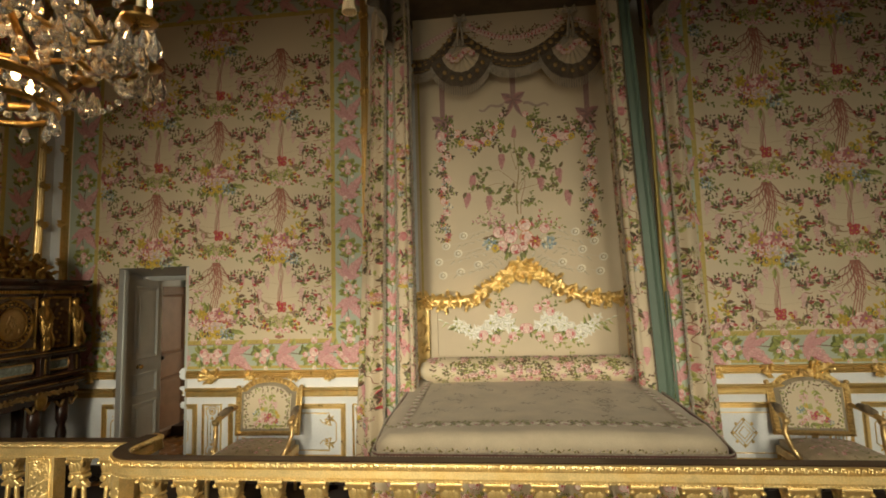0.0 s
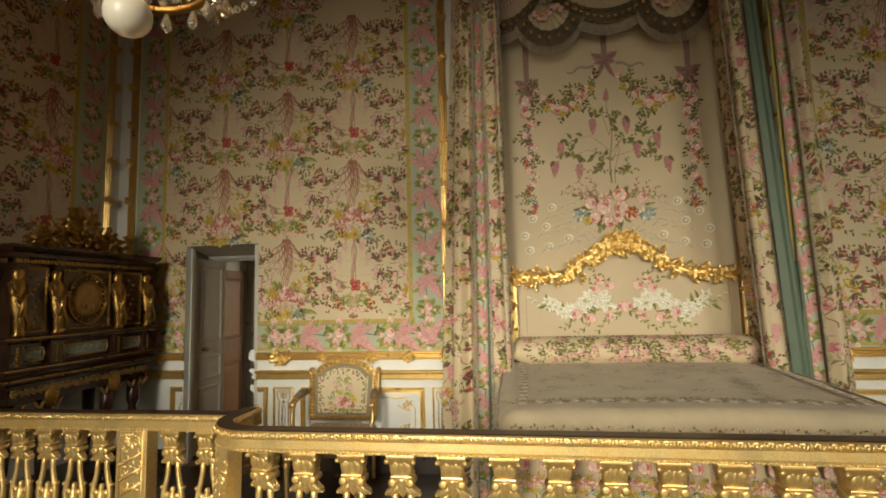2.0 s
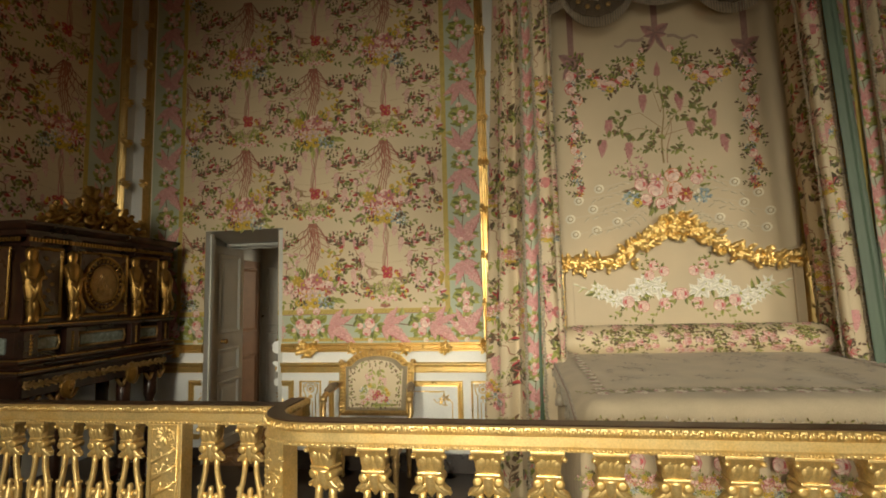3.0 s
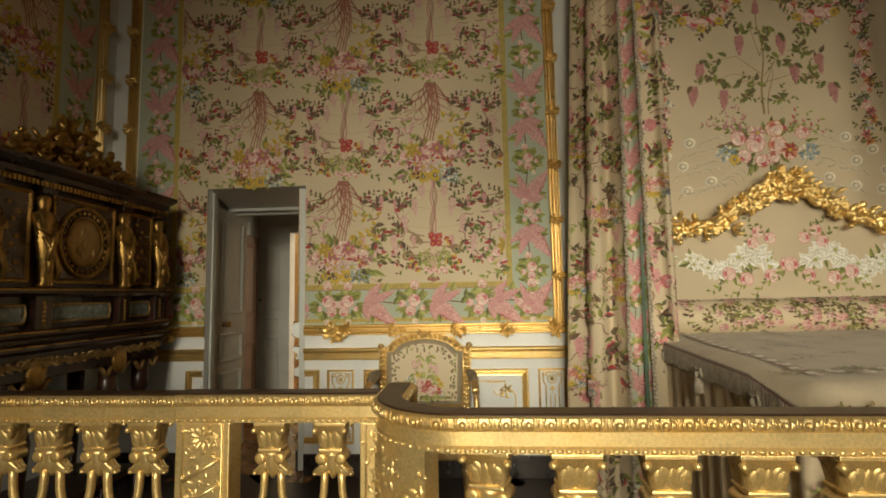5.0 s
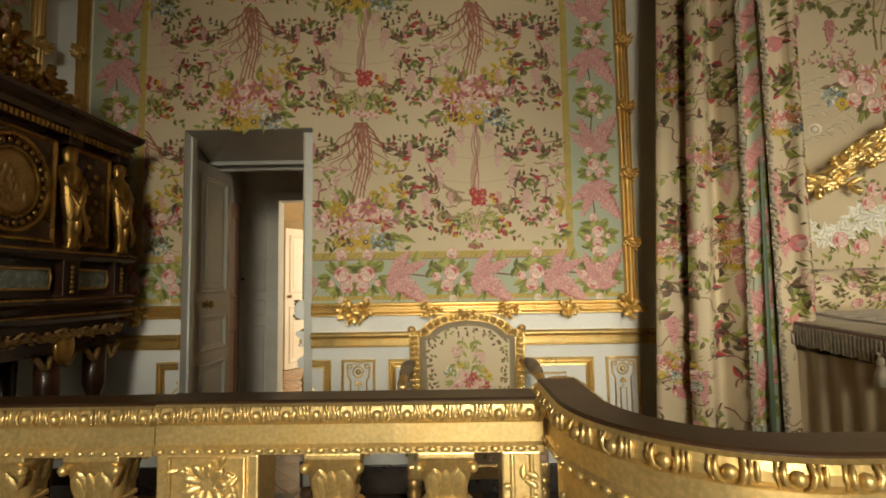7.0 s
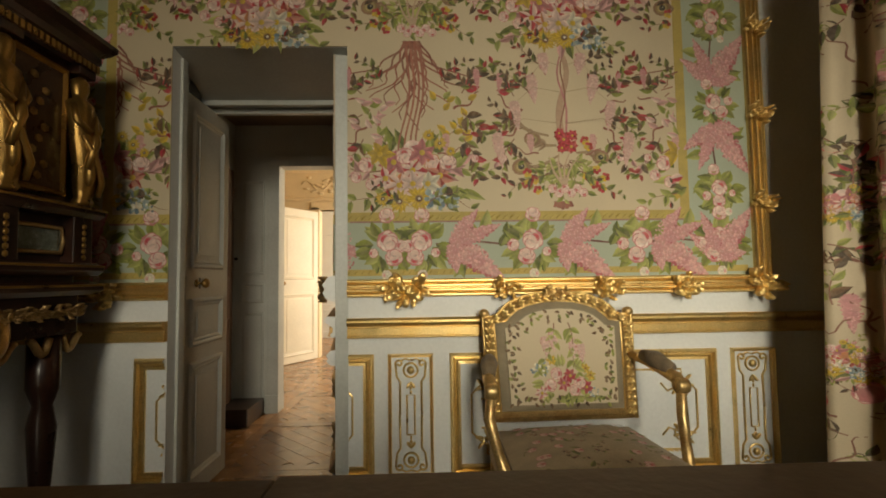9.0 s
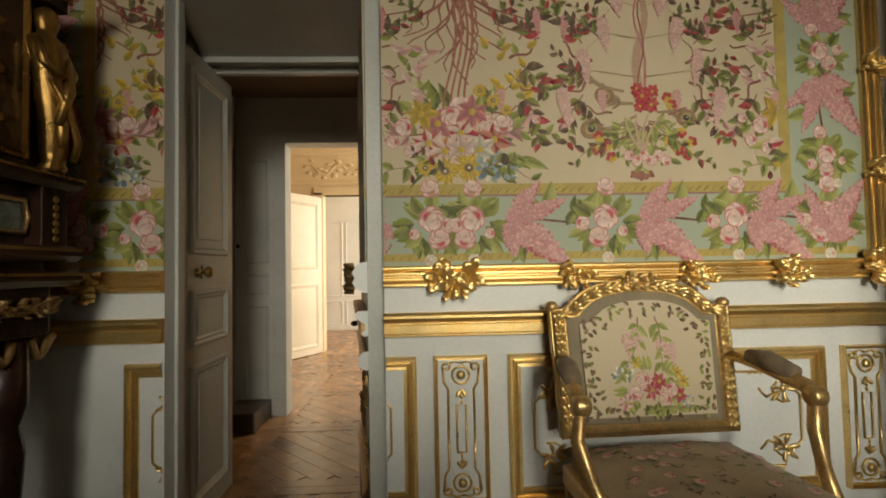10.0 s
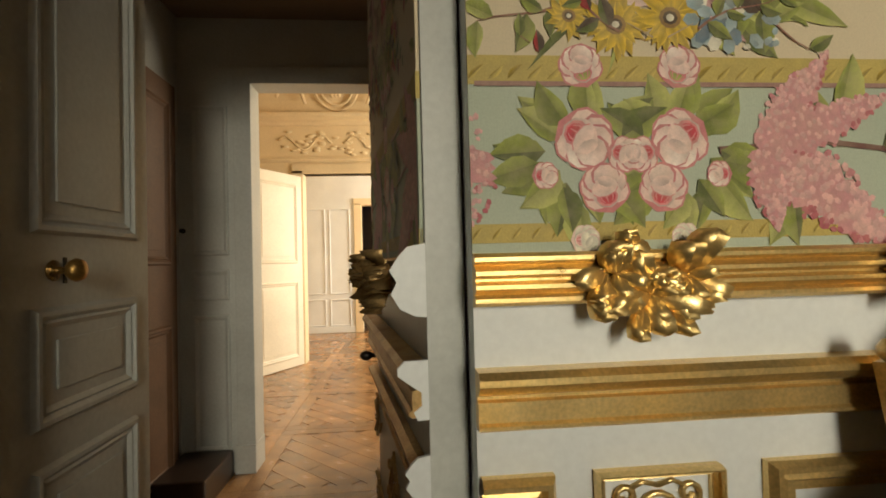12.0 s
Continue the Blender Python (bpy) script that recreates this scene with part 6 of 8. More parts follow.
def curtains(mirror, label):
    c = thing("bed_curtain", label, "bed curtain", "bed curtains")
    top = 4.62
    a = curtain_sheet([(-1.54, 6.66), (-1.46, 6.48), (-1.22, 6.40)], FLOOR + 0.01, top, 2.1, 0.058, BED_SILK, scatter, c, "outer_curtain", "pleated flowered silk", 0.34, -0.98, mirror, 0.6)
    b = curtain_sheet([(-1.23, 6.41), (-1.10, 6.37)], FLOOR + 0.01, top, 0.8, 0.02, GREEN_SILK, border_run, c, "curtain_border", "pale green border with roses", 0.2, -0.95, mirror, 1.5)
    curtain_sheet([(-1.13, 6.40), (-1.09, 6.38)], FLOOR + 0.01, 4.5, 0.5, 0.008, YELLOW_SILK, None, c, "galloon", "yellow braid edge", 0.25, -0.95, mirror, 0.2)
    curtain_sheet([(-1.15, 6.375), (-1.09, 6.35)], FLOOR + 0.01, 1.75, 1.3, 0.012, SAGE, None, c, "lining", "sage green silk lining", 0.25, -1.0, mirror, 0.4)
    d = curtain_sheet([(-1.10, 6.34), (-0.97, 6.28), (-0.97, 6.40), (-1.02, 6.75)], FLOOR + 0.01, top, 2.6, 0.036, BED_SILK, scatter, c, "inner_curtain", "pleated flowered silk", 0.05, -0.95, mirror, 2.2, 0.27 if mirror else 0.0)
    f = Shape()
    for surf, u in ((a, 0.985), (d, 0.02), (d, 0.36)):
        z = 0.0
        while z < top - 0.05:
            p = surf(u, z, 0.008)
            f.blob(p, (0.014, 0.012, 0.011), 5, 3, z)
            f.blob(p + Vector((0.012 * math.sin(z * 40), -0.006, 0.012)), (0.009, 0.009, 0.009), 5, 3)
            z += 0.026
    part("fringe", f, FRINGE, c, "grey beaded fringe", kind="stuff")


curtains(False, "flowered silk bed curtain hanging in pleats beside the headboard")
curtains(True, "flowered silk bed curtain with a sage green lining")
curtain = thing("bed_curtain", "sage green silk curtain panel at the head of the bed", "bed curtain", "bed curtains")
curtain_sheet([(-1.06, 6.27), (-1.19, 6.31)], FLOOR + 0.01, 4.62, 1.4, 0.014, SAGE, None, curtain, "panel", "sage green silk", 0.3, -0.9, True, 0.9, 0.2)


def swag(parent, xa, xb, za, zb, depth, y, name, fringe=0.1, dips=5):
    """A draped swag between two points with a hanging fringe."""
    n, m = 18, 8
    verts = []
    for i in range(n + 1):
        u = i / n
        cat = 4 * u * (1 - u)
        zt = za + (zb - za) * u - 0.86 * depth * cat
        zbm = za + (zb - za) * u - 0.12 - depth * cat
        for j in range(m + 1):
            v = j / m
            verts.append((xa + (xb - xa) * u, y - 0.05 * math.sin(math.pi * v) * (0.4 + cat) - 0.012 * math.sin(v * dips * math.pi) * cat, zt + (zbm - zt) * v))
    part(name, Shape().add(verts, [(i * (m + 1) + j, i * (m + 1) + j + 1, (i + 1) * (m + 1) + j + 1, (i + 1) * (m + 1) + j) for i in range(n) for j in range(m)]), DARK_DRAPE, parent, "draped embroidered silk", True)
    f, e = Shape(), Shape()
    l = abs(xb - xa)
    k = int(l / 0.015)
    for i in range(k):
        u = (i + 0.5) / k
        z = za + (zb - za) * u - 0.12 - depth * 4 * u * (1 - u)
        x = xa + (xb - xa) * u
        f.box(x - 0.005, x + 0.005, y - 0.02, y - 0.012, z - fringe, z + 0.004)
        if i % 4 == 0:
            e.blob((x, y - 0.055, z + 0.075), (0.026, 0.01, 0.026), 9, 4)
            for q in (0.012, 0.13):
                for h in (0.0, 0.03):
                    e.blob((x + h, y - 0.035, z + q), (0.016, 0.008, 0.007), 6, 3)
    part("swag_fringe", f, FRINGE, parent, "grey hanging fringe", kind="stuff")
    part("spangle_row", e, GOLD_OLD, parent, "row of round spangles", True, "stuff")


def valance():
    v = thing("bed_valance", "dark draped valance with swags and fringe under the tester", "valance")
    y = 6.80
    part("heading", Shape().box(BX - 1.05, BX + 1.05, y + 0.01, y + 0.05, 4.2, 4.66), BED_SILK, v, "flowered heading of the valance")
    swag(v, BX - 0.56, BX + 0.54, 4.5, 4.5, 0.36, y, "swag")
    swag(v, BX - 1.04, BX - 0.56, 4.15, 4.55, 0.12, y - 0.012, "swag")
    swag(v, BX + 0.54, BX + 1.04, 4.55, 4.15, 0.12, y - 0.012, "swag")
    for s in (-1, 1):
        cx = BX + 0.55 * s
        fan = Shape()
        n = 16
        rows = []
        for i in range(n + 1):
            a = math.pi * (1.06 + 0.88 * i / n)
            for rr in (0.02, 0.16, 0.32):
                rows.append((cx + rr * 1.0 * math.cos(a), y - 0.03 - 0.015 * (i % 2), 4.24 + rr * 1.2 * math.sin(a)))
        fan.add(rows, [(i * 3 + j, i * 3 + j + 1, (i + 1) * 3 + j + 1, (i + 1) * 3 + j) for i in range(n) for j in range(2)])
        part("jabot", fan, BED_SILK, v, "fan-shaped flowered drop")
        band = Shape()
        rows = []
        for i in range(n + 1):
            a = math.pi * (1.06 + 0.88 * i / n)
            for rr in (0.2, 0.26, 0.325):
                rows.append((cx + rr * 1.0 * math.cos(a), y - 0.052 - 0.015 * (i % 2), 4.24 + rr * 1.2 * math.sin(a)))
        band.add(rows, [(i * 3 + j, i * 3 + j + 1, (i + 1) * 3 + j + 1, (i + 1) * 3 + j) for i in range(n) for j in range(2)])
        part("jabot_band", band, DARK_DRAPE, v, "dark scalloped band")
        sp, fr = Shape(), Shape()
        for i in range(n + 1):
            a = math.pi * (1.06 + 0.88 * i / n)
            sp.blob((cx + 0.258 * math.cos(a), y - 0.068, 4.24 + 0.31 * math.sin(a)), (0.023, 0.01, 0.025), 8, 4) if i % 2 == 0 else None
        for i in range(40):
            a = math.pi * (1.04 + 0.92 * i / 39)
            fr.box(cx + 0.322 * math.cos(a) - 0.005, cx + 0.322 * math.cos(a) + 0.005, y - 0.045, y - 0.037, 4.25 + 0.385 * math.sin(a) - 0.1, 4.25 + 0.385 * math.sin(a))
        part("spangle_row", sp, GOLD_OLD, v, smooth=True, kind="stuff")
        part("jabot_fringe", fr, FRINGE, v, "grey hanging fringe", kind="stuff")
        b = Shape()
        for q in (-1, 1):
            b.tube([(cx, y - 0.06, 4.55), (cx + q * 0.05, y - 0.07, 4.6), (cx + q * 0.07, y - 0.06, 4.55), (cx, y - 0.06, 4.54)], 0.013, 6)
            b.tube([(cx, y - 0.06, 4.55), (cx + q * 0.02, y - 0.07, 4.42), (cx + q * 0.03, y - 0.06, 4.28)], 0.014, 6)
        part("bow", b, FRINGE, v, "silk cord bow", True)
    sew = Sewing(lambda u, w: (lambda p, q, h: Vector((p, y - 0.075 - h, q))))
    sew2 = Sewing(lambda u, w: (lambda p, q, h: Vector((p, y + 0.009 - h, q))))
    for i in range(26):
        u = i / 25
        sew2.stamp(rose(0, 0, 0.035, rnd.choice((PINK, DEEP, MAUVE)), PALE, DEEP), BX - 0.46 + 0.92 * u, 4.52 - 0.16 * 4 * u * (1 - u))
        sew2.stamp(twig(0, 0, rnd.random() * 6.28, 0.11, 6), BX - 0.46 + 0.92 * u, 4.54 - 0.16 * 4 * u * (1 - u))
        sew2.stamp(rose(0, 0, 0.03, MAUVE, PALE, DEEP), BX + (0.62 + 0.4 * u) * (1 if i % 2 else -1), 4.5 - 0.2 * u)
    for s in (-1, 1):
        for i in range(7):
            sew.stamp(rose(0, 0, 0.035, (PINK, DEEP, YELL)[i % 3], PALE, DEEP, i), BX + 0.55 * s + 0.04 * (i - 3), 4.17 - 0.05 * math.sin(i))
    sew2.join(sew)
    part("embroidery", sew2, EMBROIDERY, v, "garlands in silks", kind="stuff")


valance()


def tester():
    t = thing("bed_tester", "gilded tester with dark drapery fixed above the bed", "bed tester")
    x0, x1, y0 = BX - 1.18, BX + 1.18, 5.02
    part("frame", Shape().box(x0, x1, y0, 6.99, 4.66, 4.86, 0.01), GOLD_OLD, t, "carved gilded frame")
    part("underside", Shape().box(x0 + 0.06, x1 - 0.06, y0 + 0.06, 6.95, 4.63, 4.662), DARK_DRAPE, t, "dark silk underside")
    for x in (x0, x1):
        s = Shape()
        n, m = 40, 8
        verts = []
        for i in range(n + 1):
            u = i / n
            drop = 0.36 + 0.2 * abs(math.sin(u * math.pi * 2.0)) ** 0.7
            for j in range(m + 1):
                w = j / m
                verts.append((x + 0.03 * math.sin(u * 34) * w, y0 + u * (6.7 - y0), 4.68 - drop * w))
        s.add(verts, [(i * (m + 1) + j, i * (m + 1) + j + 1, (i + 1) * (m + 1) + j + 1, (i + 1) * (m + 1) + j) for i in range(n) for j in range(m)])
        part("side_drapery", s, DARK_DRAPE, t, "dark gathered side drapery", True)
        g = Shape()
        for i in range(130):
            u = (i + 0.5) / 130
            drop = 0.36 + 0.2 * abs(math.sin(u * math.pi * 2.0)) ** 0.7
            g.box(x - 0.005 + 0.03 * math.sin(u * 34), x + 0.005 + 0.03 * math.sin(u * 34), y0 + u * (6.7 - y0) - 0.004, y0 + u * (6.7 - y0) + 0.004, 4.68 - drop - 0.09, 4.68 - drop)
        part("side_fringe", g, FRINGE, t, kind="stuff")
        tas = thing("tassel", "cream silk tassel hanging from the tester's corner", "tassel", "corner tassels")
        tas.matrix_basis = Matrix.Translation((x, y0, 0))
        part("cord", Shape().tube([(0, 0, 4.67), (0, 0, 3.84)], 0.008, 6), WAX, tas)
        part("head", Shape().lathe([(0.012, 0), (0.035, 0.01), (0.04, 0.04), (0.02, 0.075), (0.01, 0.09)], 12, (0, 0, 3.76)), WAX, tas, "cream knotted head", True)
        sk = Shape()
        for i in range(18):
            a = 2 * math.pi * i / 18
            sk.tube([(0.025 * math.cos(a), 0.025 * math.sin(a), 3.77), (0.045 * math.cos(a), 0.045 * math.sin(a), 3.64)], 0.007, 4)
        part("skirt", sk, WAX, tas, "cream silk strands")


tester()

# ---- armchairs ----


def chair_back_outline(w, h, n=10):
    """Arched back, flat shoulders: half to half, in x-z from the seat rail up."""
    pts = [(-w / 2 * 0.95, 0.0), (-w / 2, h * 0.80), (-w / 2 * 0.82, h * 0.815)]
    pts += [(-w / 2 * 0.76 * math.cos(t), h * 0.82 + h * 0.18 * math.sin(t)) for t in [math.pi * i / n for i in range(1, n)]]
    return pts + [(w / 2 * 0.82, h * 0.815), (w / 2, h * 0.80), (w / 2 * 0.95, 0.0)]


CHAIR_GOLD = material("chair_gilding", (0.70, 0.50, 0.22), 0.36, 0.72, 0.3, 14, 160, 0.15, second=(0.42, 0.26, 0.10))


def armchair(at, label):
    ch = thing("armchair", label, "armchair", "gilded armchairs", at)
    lean = Matrix.Translation((0, 0.30, 0.40)) @ Matrix.Rotation(radians(-8), 4, "X")
    w, h = 0.69, 0.565
    out, inn = chair_back_outline(w, h), chair_back_outline(w - 0.105, h - 0.085)
    inn = [(x, z + 0.042) for x, z in inn]
    n = len(out)
    s = Shape()
    verts = []
    for (a, b), (c, d) in zip(out, inn):
        mx, mz = (a + c) / 2, (b + d) / 2
        verts += [(a, 0.02, b), (a, -0.02, b), (mx, -0.04, mz), (c, -0.022, d), (c, 0.02, d)]
    faces = []
    for i in range(n):
        j = (i + 1) % n
        faces += [(i * 5 + k, i * 5 + (k + 1) % 5, j * 5 + (k + 1) % 5, j * 5 + k) for k in range(5)]
    s.add(verts, faces)
    part("back_frame", Shape().join(s, lean), CHAIR_GOLD, ch, "carved gilded back frame")
    beads = Shape()
    P = [Vector(((a + c) / 2, -0.04, (b + d) / 2)) for (a, b), (c, d) in zip(out, inn)]
    for a, b in zip(P, P[1:]):
        l = (b - a).length
        k = max(1, int(l / 0.03))
        for i in range(k):
            p = a + (b - a) * (i + 0.5) / k
            d = (b - a).normalized()
            ang = math.atan2(d.z, d.x)
            for turn in (0.55, -0.55, 0.0):
                lobe(beads, (p.x - d.x * 0.014, p.y + 0.012, p.z - d.z * 0.014), ang + turn, 0.036, 0.017, 0.016 if turn else 0.02, 0.7)
    for line, rad in ((out, 0.006), (inn, 0.0045)):
        beads.tube([(x, -0.022, z) for x, z in line], rad, 5)
    part("carving", Shape().join(beads, lean), GOLD, ch, "carved gilded leaves", True, "stuff")
    crest = acanthus(0.17, 0.075, 0.05, 2)
    part("crest", Shape().join(crest, lean @ Matrix.Translation((0, -0.03, h - 0.005))), CHAIR_GOLD, ch, "carved leaf crest", True)
    for sx in (-1, 1):
        part("finial", Shape().join(Shape().blob((sx * w / 2 * 0.97, -0.012, h * 0.83), (0.026, 0.026, 0.022), 9, 5), lean), CHAIR_GOLD, ch, smooth=True)
    # upholstered back pad, domed
    pad, rows = Shape(), []
    for k, (sc, y) in enumerate(((1.0, -0.014), (0.97, -0.035), (0.8, -0.045), (0.4, -0.05))):
        rows.append([(x * sc, y, 0.05 + (z - 0.05 - 0.2) * sc + 0.2) for x, z in inn])
    k = len(inn)
    verts = [p for r in rows for p in r] + [(0, -0.05, 0.25)]
    faces = [(i * k + j, i * k + (j + 1) % k, (i + 1) * k + (j + 1) % k, (i + 1) * k + j) for i in range(3) for j in range(k)]
    faces += [(3 * k + j, 3 * k + (j + 1) % k, 4 * k) for j in range(k)]
    pad.add(verts, faces)
    back = part("back_pad", Shape().join(pad, lean), GREY_VELVET, ch, "flowered silk back with a grey border", True)
    inner = Shape()
    shrink = [(x * 0.85, 0.25 + (z - 0.25) * 0.86) for x, z in inn]
    inner.add([(x, -0.0525, z) for x, z in shrink] + [(x, -0.048, z) for x, z in shrink], [tuple(range(k))] + [(i, (i + 1) % k, k + (i + 1) % k, k + i) for i in range(k)])
    part("flowered_panel", Shape().join(inner, lean), SILK, ch, "cream silk panel")
    sew = Sewing(lambda u, v: (lambda a, b, hh: lean @ Vector((a, -0.0535 - hh, b))))
    for i, (x, z) in enumerate(shrink):
        x2, z2 = shrink[(i + 1) % k]
        m = max(1, int(math.hypot(x2 - x, z2 - z) / 0.032))
        for j in range(m):
            t = j / m
            px, pz = (x + (x2 - x) * t) * 0.95, 0.25 + (z + (z2 - z) * t - 0.25) * 0.95
            for e in (0.0, 0.022, 0.04):
                c1, c2 = rnd.choice(((OLIVE, (0.26, 0.17, 0.10)), (LEAF, LEAF_D), (LEAF_L, LEAF), (OLIVE, DARK), ((0.38, 0.26, 0.17), OLIVE)))
                f = 1 - e * 3.2
                sew.stamp(leaf(0, 0, rnd.random() * 6, 0.026, 0.014, c1, c2), px * f + rnd.uniform(-0.006, 0.006), 0.25 + (pz - 0.25) * f + rnd.uniform(-0.006, 0.006))
    for x, z in ((-0.06, 0.37), (0.06, 0.36)):
        sew.stamp(twig(0, 0, -1.57 + 4 * x, 0.22, 10, ((LEAF_L, shade(LEAF_L, 1.15)), (LEAF_L, LEAF)), 0.24), x * 0.5, 0.42)
    for x, z in ((-0.075, 0.36), (0.05, 0.35), (0.085, 0.33), (-0.04, 0.38)):
        sew.stamp(raceme(0, 0, -1.5, 0.085, 0.042, LILAC_M, PALE, LILAC_D, 26), x, z)
    for i in range(20):
        a = i * 0.8
        sew.stamp(leaf(0, 0, a, 0.055, 0.024, LEAF_L, shade(LEAF_L, 1.2)), 0.09 * math.cos(a), 0.17 + 0.06 * math.sin(a))
    for i, (x, z) in enumerate(((-0.03, 0.2), (0.03, 0.19), (0.07, 0.16), (0.0, 0.16), (-0.06, 0.15), (-0.1, 0.12), (0.05, 0.13), (0.1, 0.14))):
        sew.stamp(blossom(0, 0, 0.034, 7, (DEEP, LILAC_D, PINK)[i % 3], (PINK, DEEP, PALE)[i % 3], YELL, i, 0.6) if i % 2 else rose(0, 0, 0.028, PINK, PALE, DEEP, i), x, z)
    sew.stamp(blues(0, 0, 0.04), -0.1, 0.22)
    sew.stamp(blues(0, 0, 0.025), 0.13, 0.12)
    for x in (-0.04, 0.02, 0.08):
        sew.stamp(leaf(0, 0, 0.1, 0.08, 0.03, LEAF, LEAF_L), x, 0.095)
    for x, z in ((0.1, 0.22), (0.12, 0.19), (-0.05, 0.26)):
        sew.stamp(blossom(0, 0, 0.026, 6, YELL, shade(YELL, 1.2), YELL_D, x, 0.6), x, z)
    part("embroidery", sew, EMBROIDERY, ch, "bouquet in coloured silks", kind="stuff")
    # seat
    s = Shape()
    s.box(-0.33, 0.33, -0.3, 0.3, 0.24, 0.31, 0.012)
    part("seat_rail", s, CHAIR_GOLD, ch, "carved gilded seat rail")
    cush = Shape()
    bm = bmesh.new()
    bmesh.ops.create_grid(bm, x_segments=10, y_segments=10, size=1)
    for p in bm.verts:
        x, y = p.co.x, p.co.y
        p.co = (x * 0.325 * (1 - 0.05 * (y + 1)), y * 0.295, 0.36 + 0.055 * (1 - x ** 4) * (1 - y ** 4))
    cush.mesh(bm)
    edge = [(-0.325, -0.295), (0.325, -0.295), (0.2925, 0.295), (-0.2925, 0.295)]
    cush.add([(x, y, 0.30) for x, y in edge] + [(x, y, 0.361) for x, y in edge], [(0, 1, 5, 4), (1, 2, 6, 5), (2, 3, 7, 6), (3, 0, 4, 7)])
    part("seat", cush, SEAT_SILK, ch, "flowered silk seat", True)
    sew = Sewing(lambda u, v: (lambda a, b, hh: Vector((a, b, 0.3645 + 0.055 * (1 - (a / 0.31) ** 4) * (1 - (b / 0.295) ** 4) + hh))))
    for i in range(90):
        a, b = rnd.uniform(-0.24, 0.24), rnd.uniform(-0.24, 0.24)
        sew.stamp(rnd.choice((leaf(0, 0, rnd.random() * 6, 0.04, 0.018), twig(0, 0, rnd.random() * 6, 0.06, 4), rose(0, 0, 0.018))), a, b)
    fronts = Sewing(lambda u, v: (lambda a, b, hh: Vector((a, -0.297 - hh, b))))
    for i in range(16):
        fronts.stamp(rose(0, 0, 0.016) if i % 2 else leaf(0, 0, rnd.random() * 3, 0.03, 0.018), -0.3 + 0.04 * i, 0.332)
    sew.join(fronts)
    part("seat_embroidery", sew, EMBROIDERY, ch, "scattered flowers in coloured silks", kind="stuff")
    for sx in (-1, 1):
        arm = [(sx * 0.315, 0.33, 0.68), (sx * 0.34, 0.2, 0.665), (sx * 0.36, 0.1, 0.645), (sx * 0.368, 0.02, 0.63), (sx * 0.368, -0.015, 0.615)]
        part("arm", Shape().tube(arm, [0.018, 0.021, 0.024, 0.026, 0.02], 8), CHAIR_GOLD, ch, "carved gilded arm", True)
        part("arm_pad", Shape().tube([(sx * 0.335, 0.22, 0.687), (sx * 0.35, 0.14, 0.68), (sx * 0.364, 0.05, 0.66)], [0.024, 0.037, 0.026], 10), ARM_PAD, ch, "faded brown padded armrest", True)
        part("arm_scroll", Shape().join(Shape().lathe([(0.026, -0.024), (0.03, -0.015), (0.03, 0.015), (0.026, 0.024)], 12), Matrix.Translation((sx * 0.368, -0.015, 0.607)) @ Matrix.Rotation(radians(90), 4, "Y")), CHAIR_GOLD, ch, smooth=True)
        part("arm_support", Shape().tube([(sx * 0.368, -0.01, 0.6), (sx * 0.375, 0.0, 0.5), (sx * 0.355, -0.05, 0.4), (sx * 0.325, -0.13, 0.3)], [0.019, 0.022, 0.02, 0.024], 8), CHAIR_GOLD, ch, smooth=True)
        for y in (-0.27, 0.27):
            leg = Shape().lathe([(0.014, 0), (0.02, 0.02), (0.016, 0.05), (0.026, 0.26), (0.034, 0.3), (0.024, 0.315), (0.03, 0.33), (0.03, 0.37)], 12, (sx * 0.3, y, FLOOR), lambda a, i: 1 + 0.04 * math.cos(8 * a))
            part("leg", leg, CHAIR_GOLD, ch, smooth=True)
    return ch


ARM_PAD = weave(material("faded_brown_silk", (0.19, 0.14, 0.085), 0.7, 0, 0.25, 20, 250, 0.25))
SEAT_SILK = weave(material("faded_beige_silk", (0.46, 0.37, 0.24), 0.7, 0, 0.16, 12, 250, 0.25))
GREY_VELVET = weave(material("faded_grey_silk", (0.30, 0.25, 0.17), 0.7, 0, 0.14, 12, 250, 0.25))
armchair(Matrix.Translation((-2.555, 6.57, 0)) @ Matrix.Rotation(radians(2), 4, "Z"), "gilded armchair with flowered silk against the wainscot")
armchair(Matrix.Translation((2.6, 6.62, 0)) @ Matrix.Rotation(radians(-4), 4, "Z"), "gilded armchair with flowered silk near the far curtain")

# ---- jewel cabinet ----


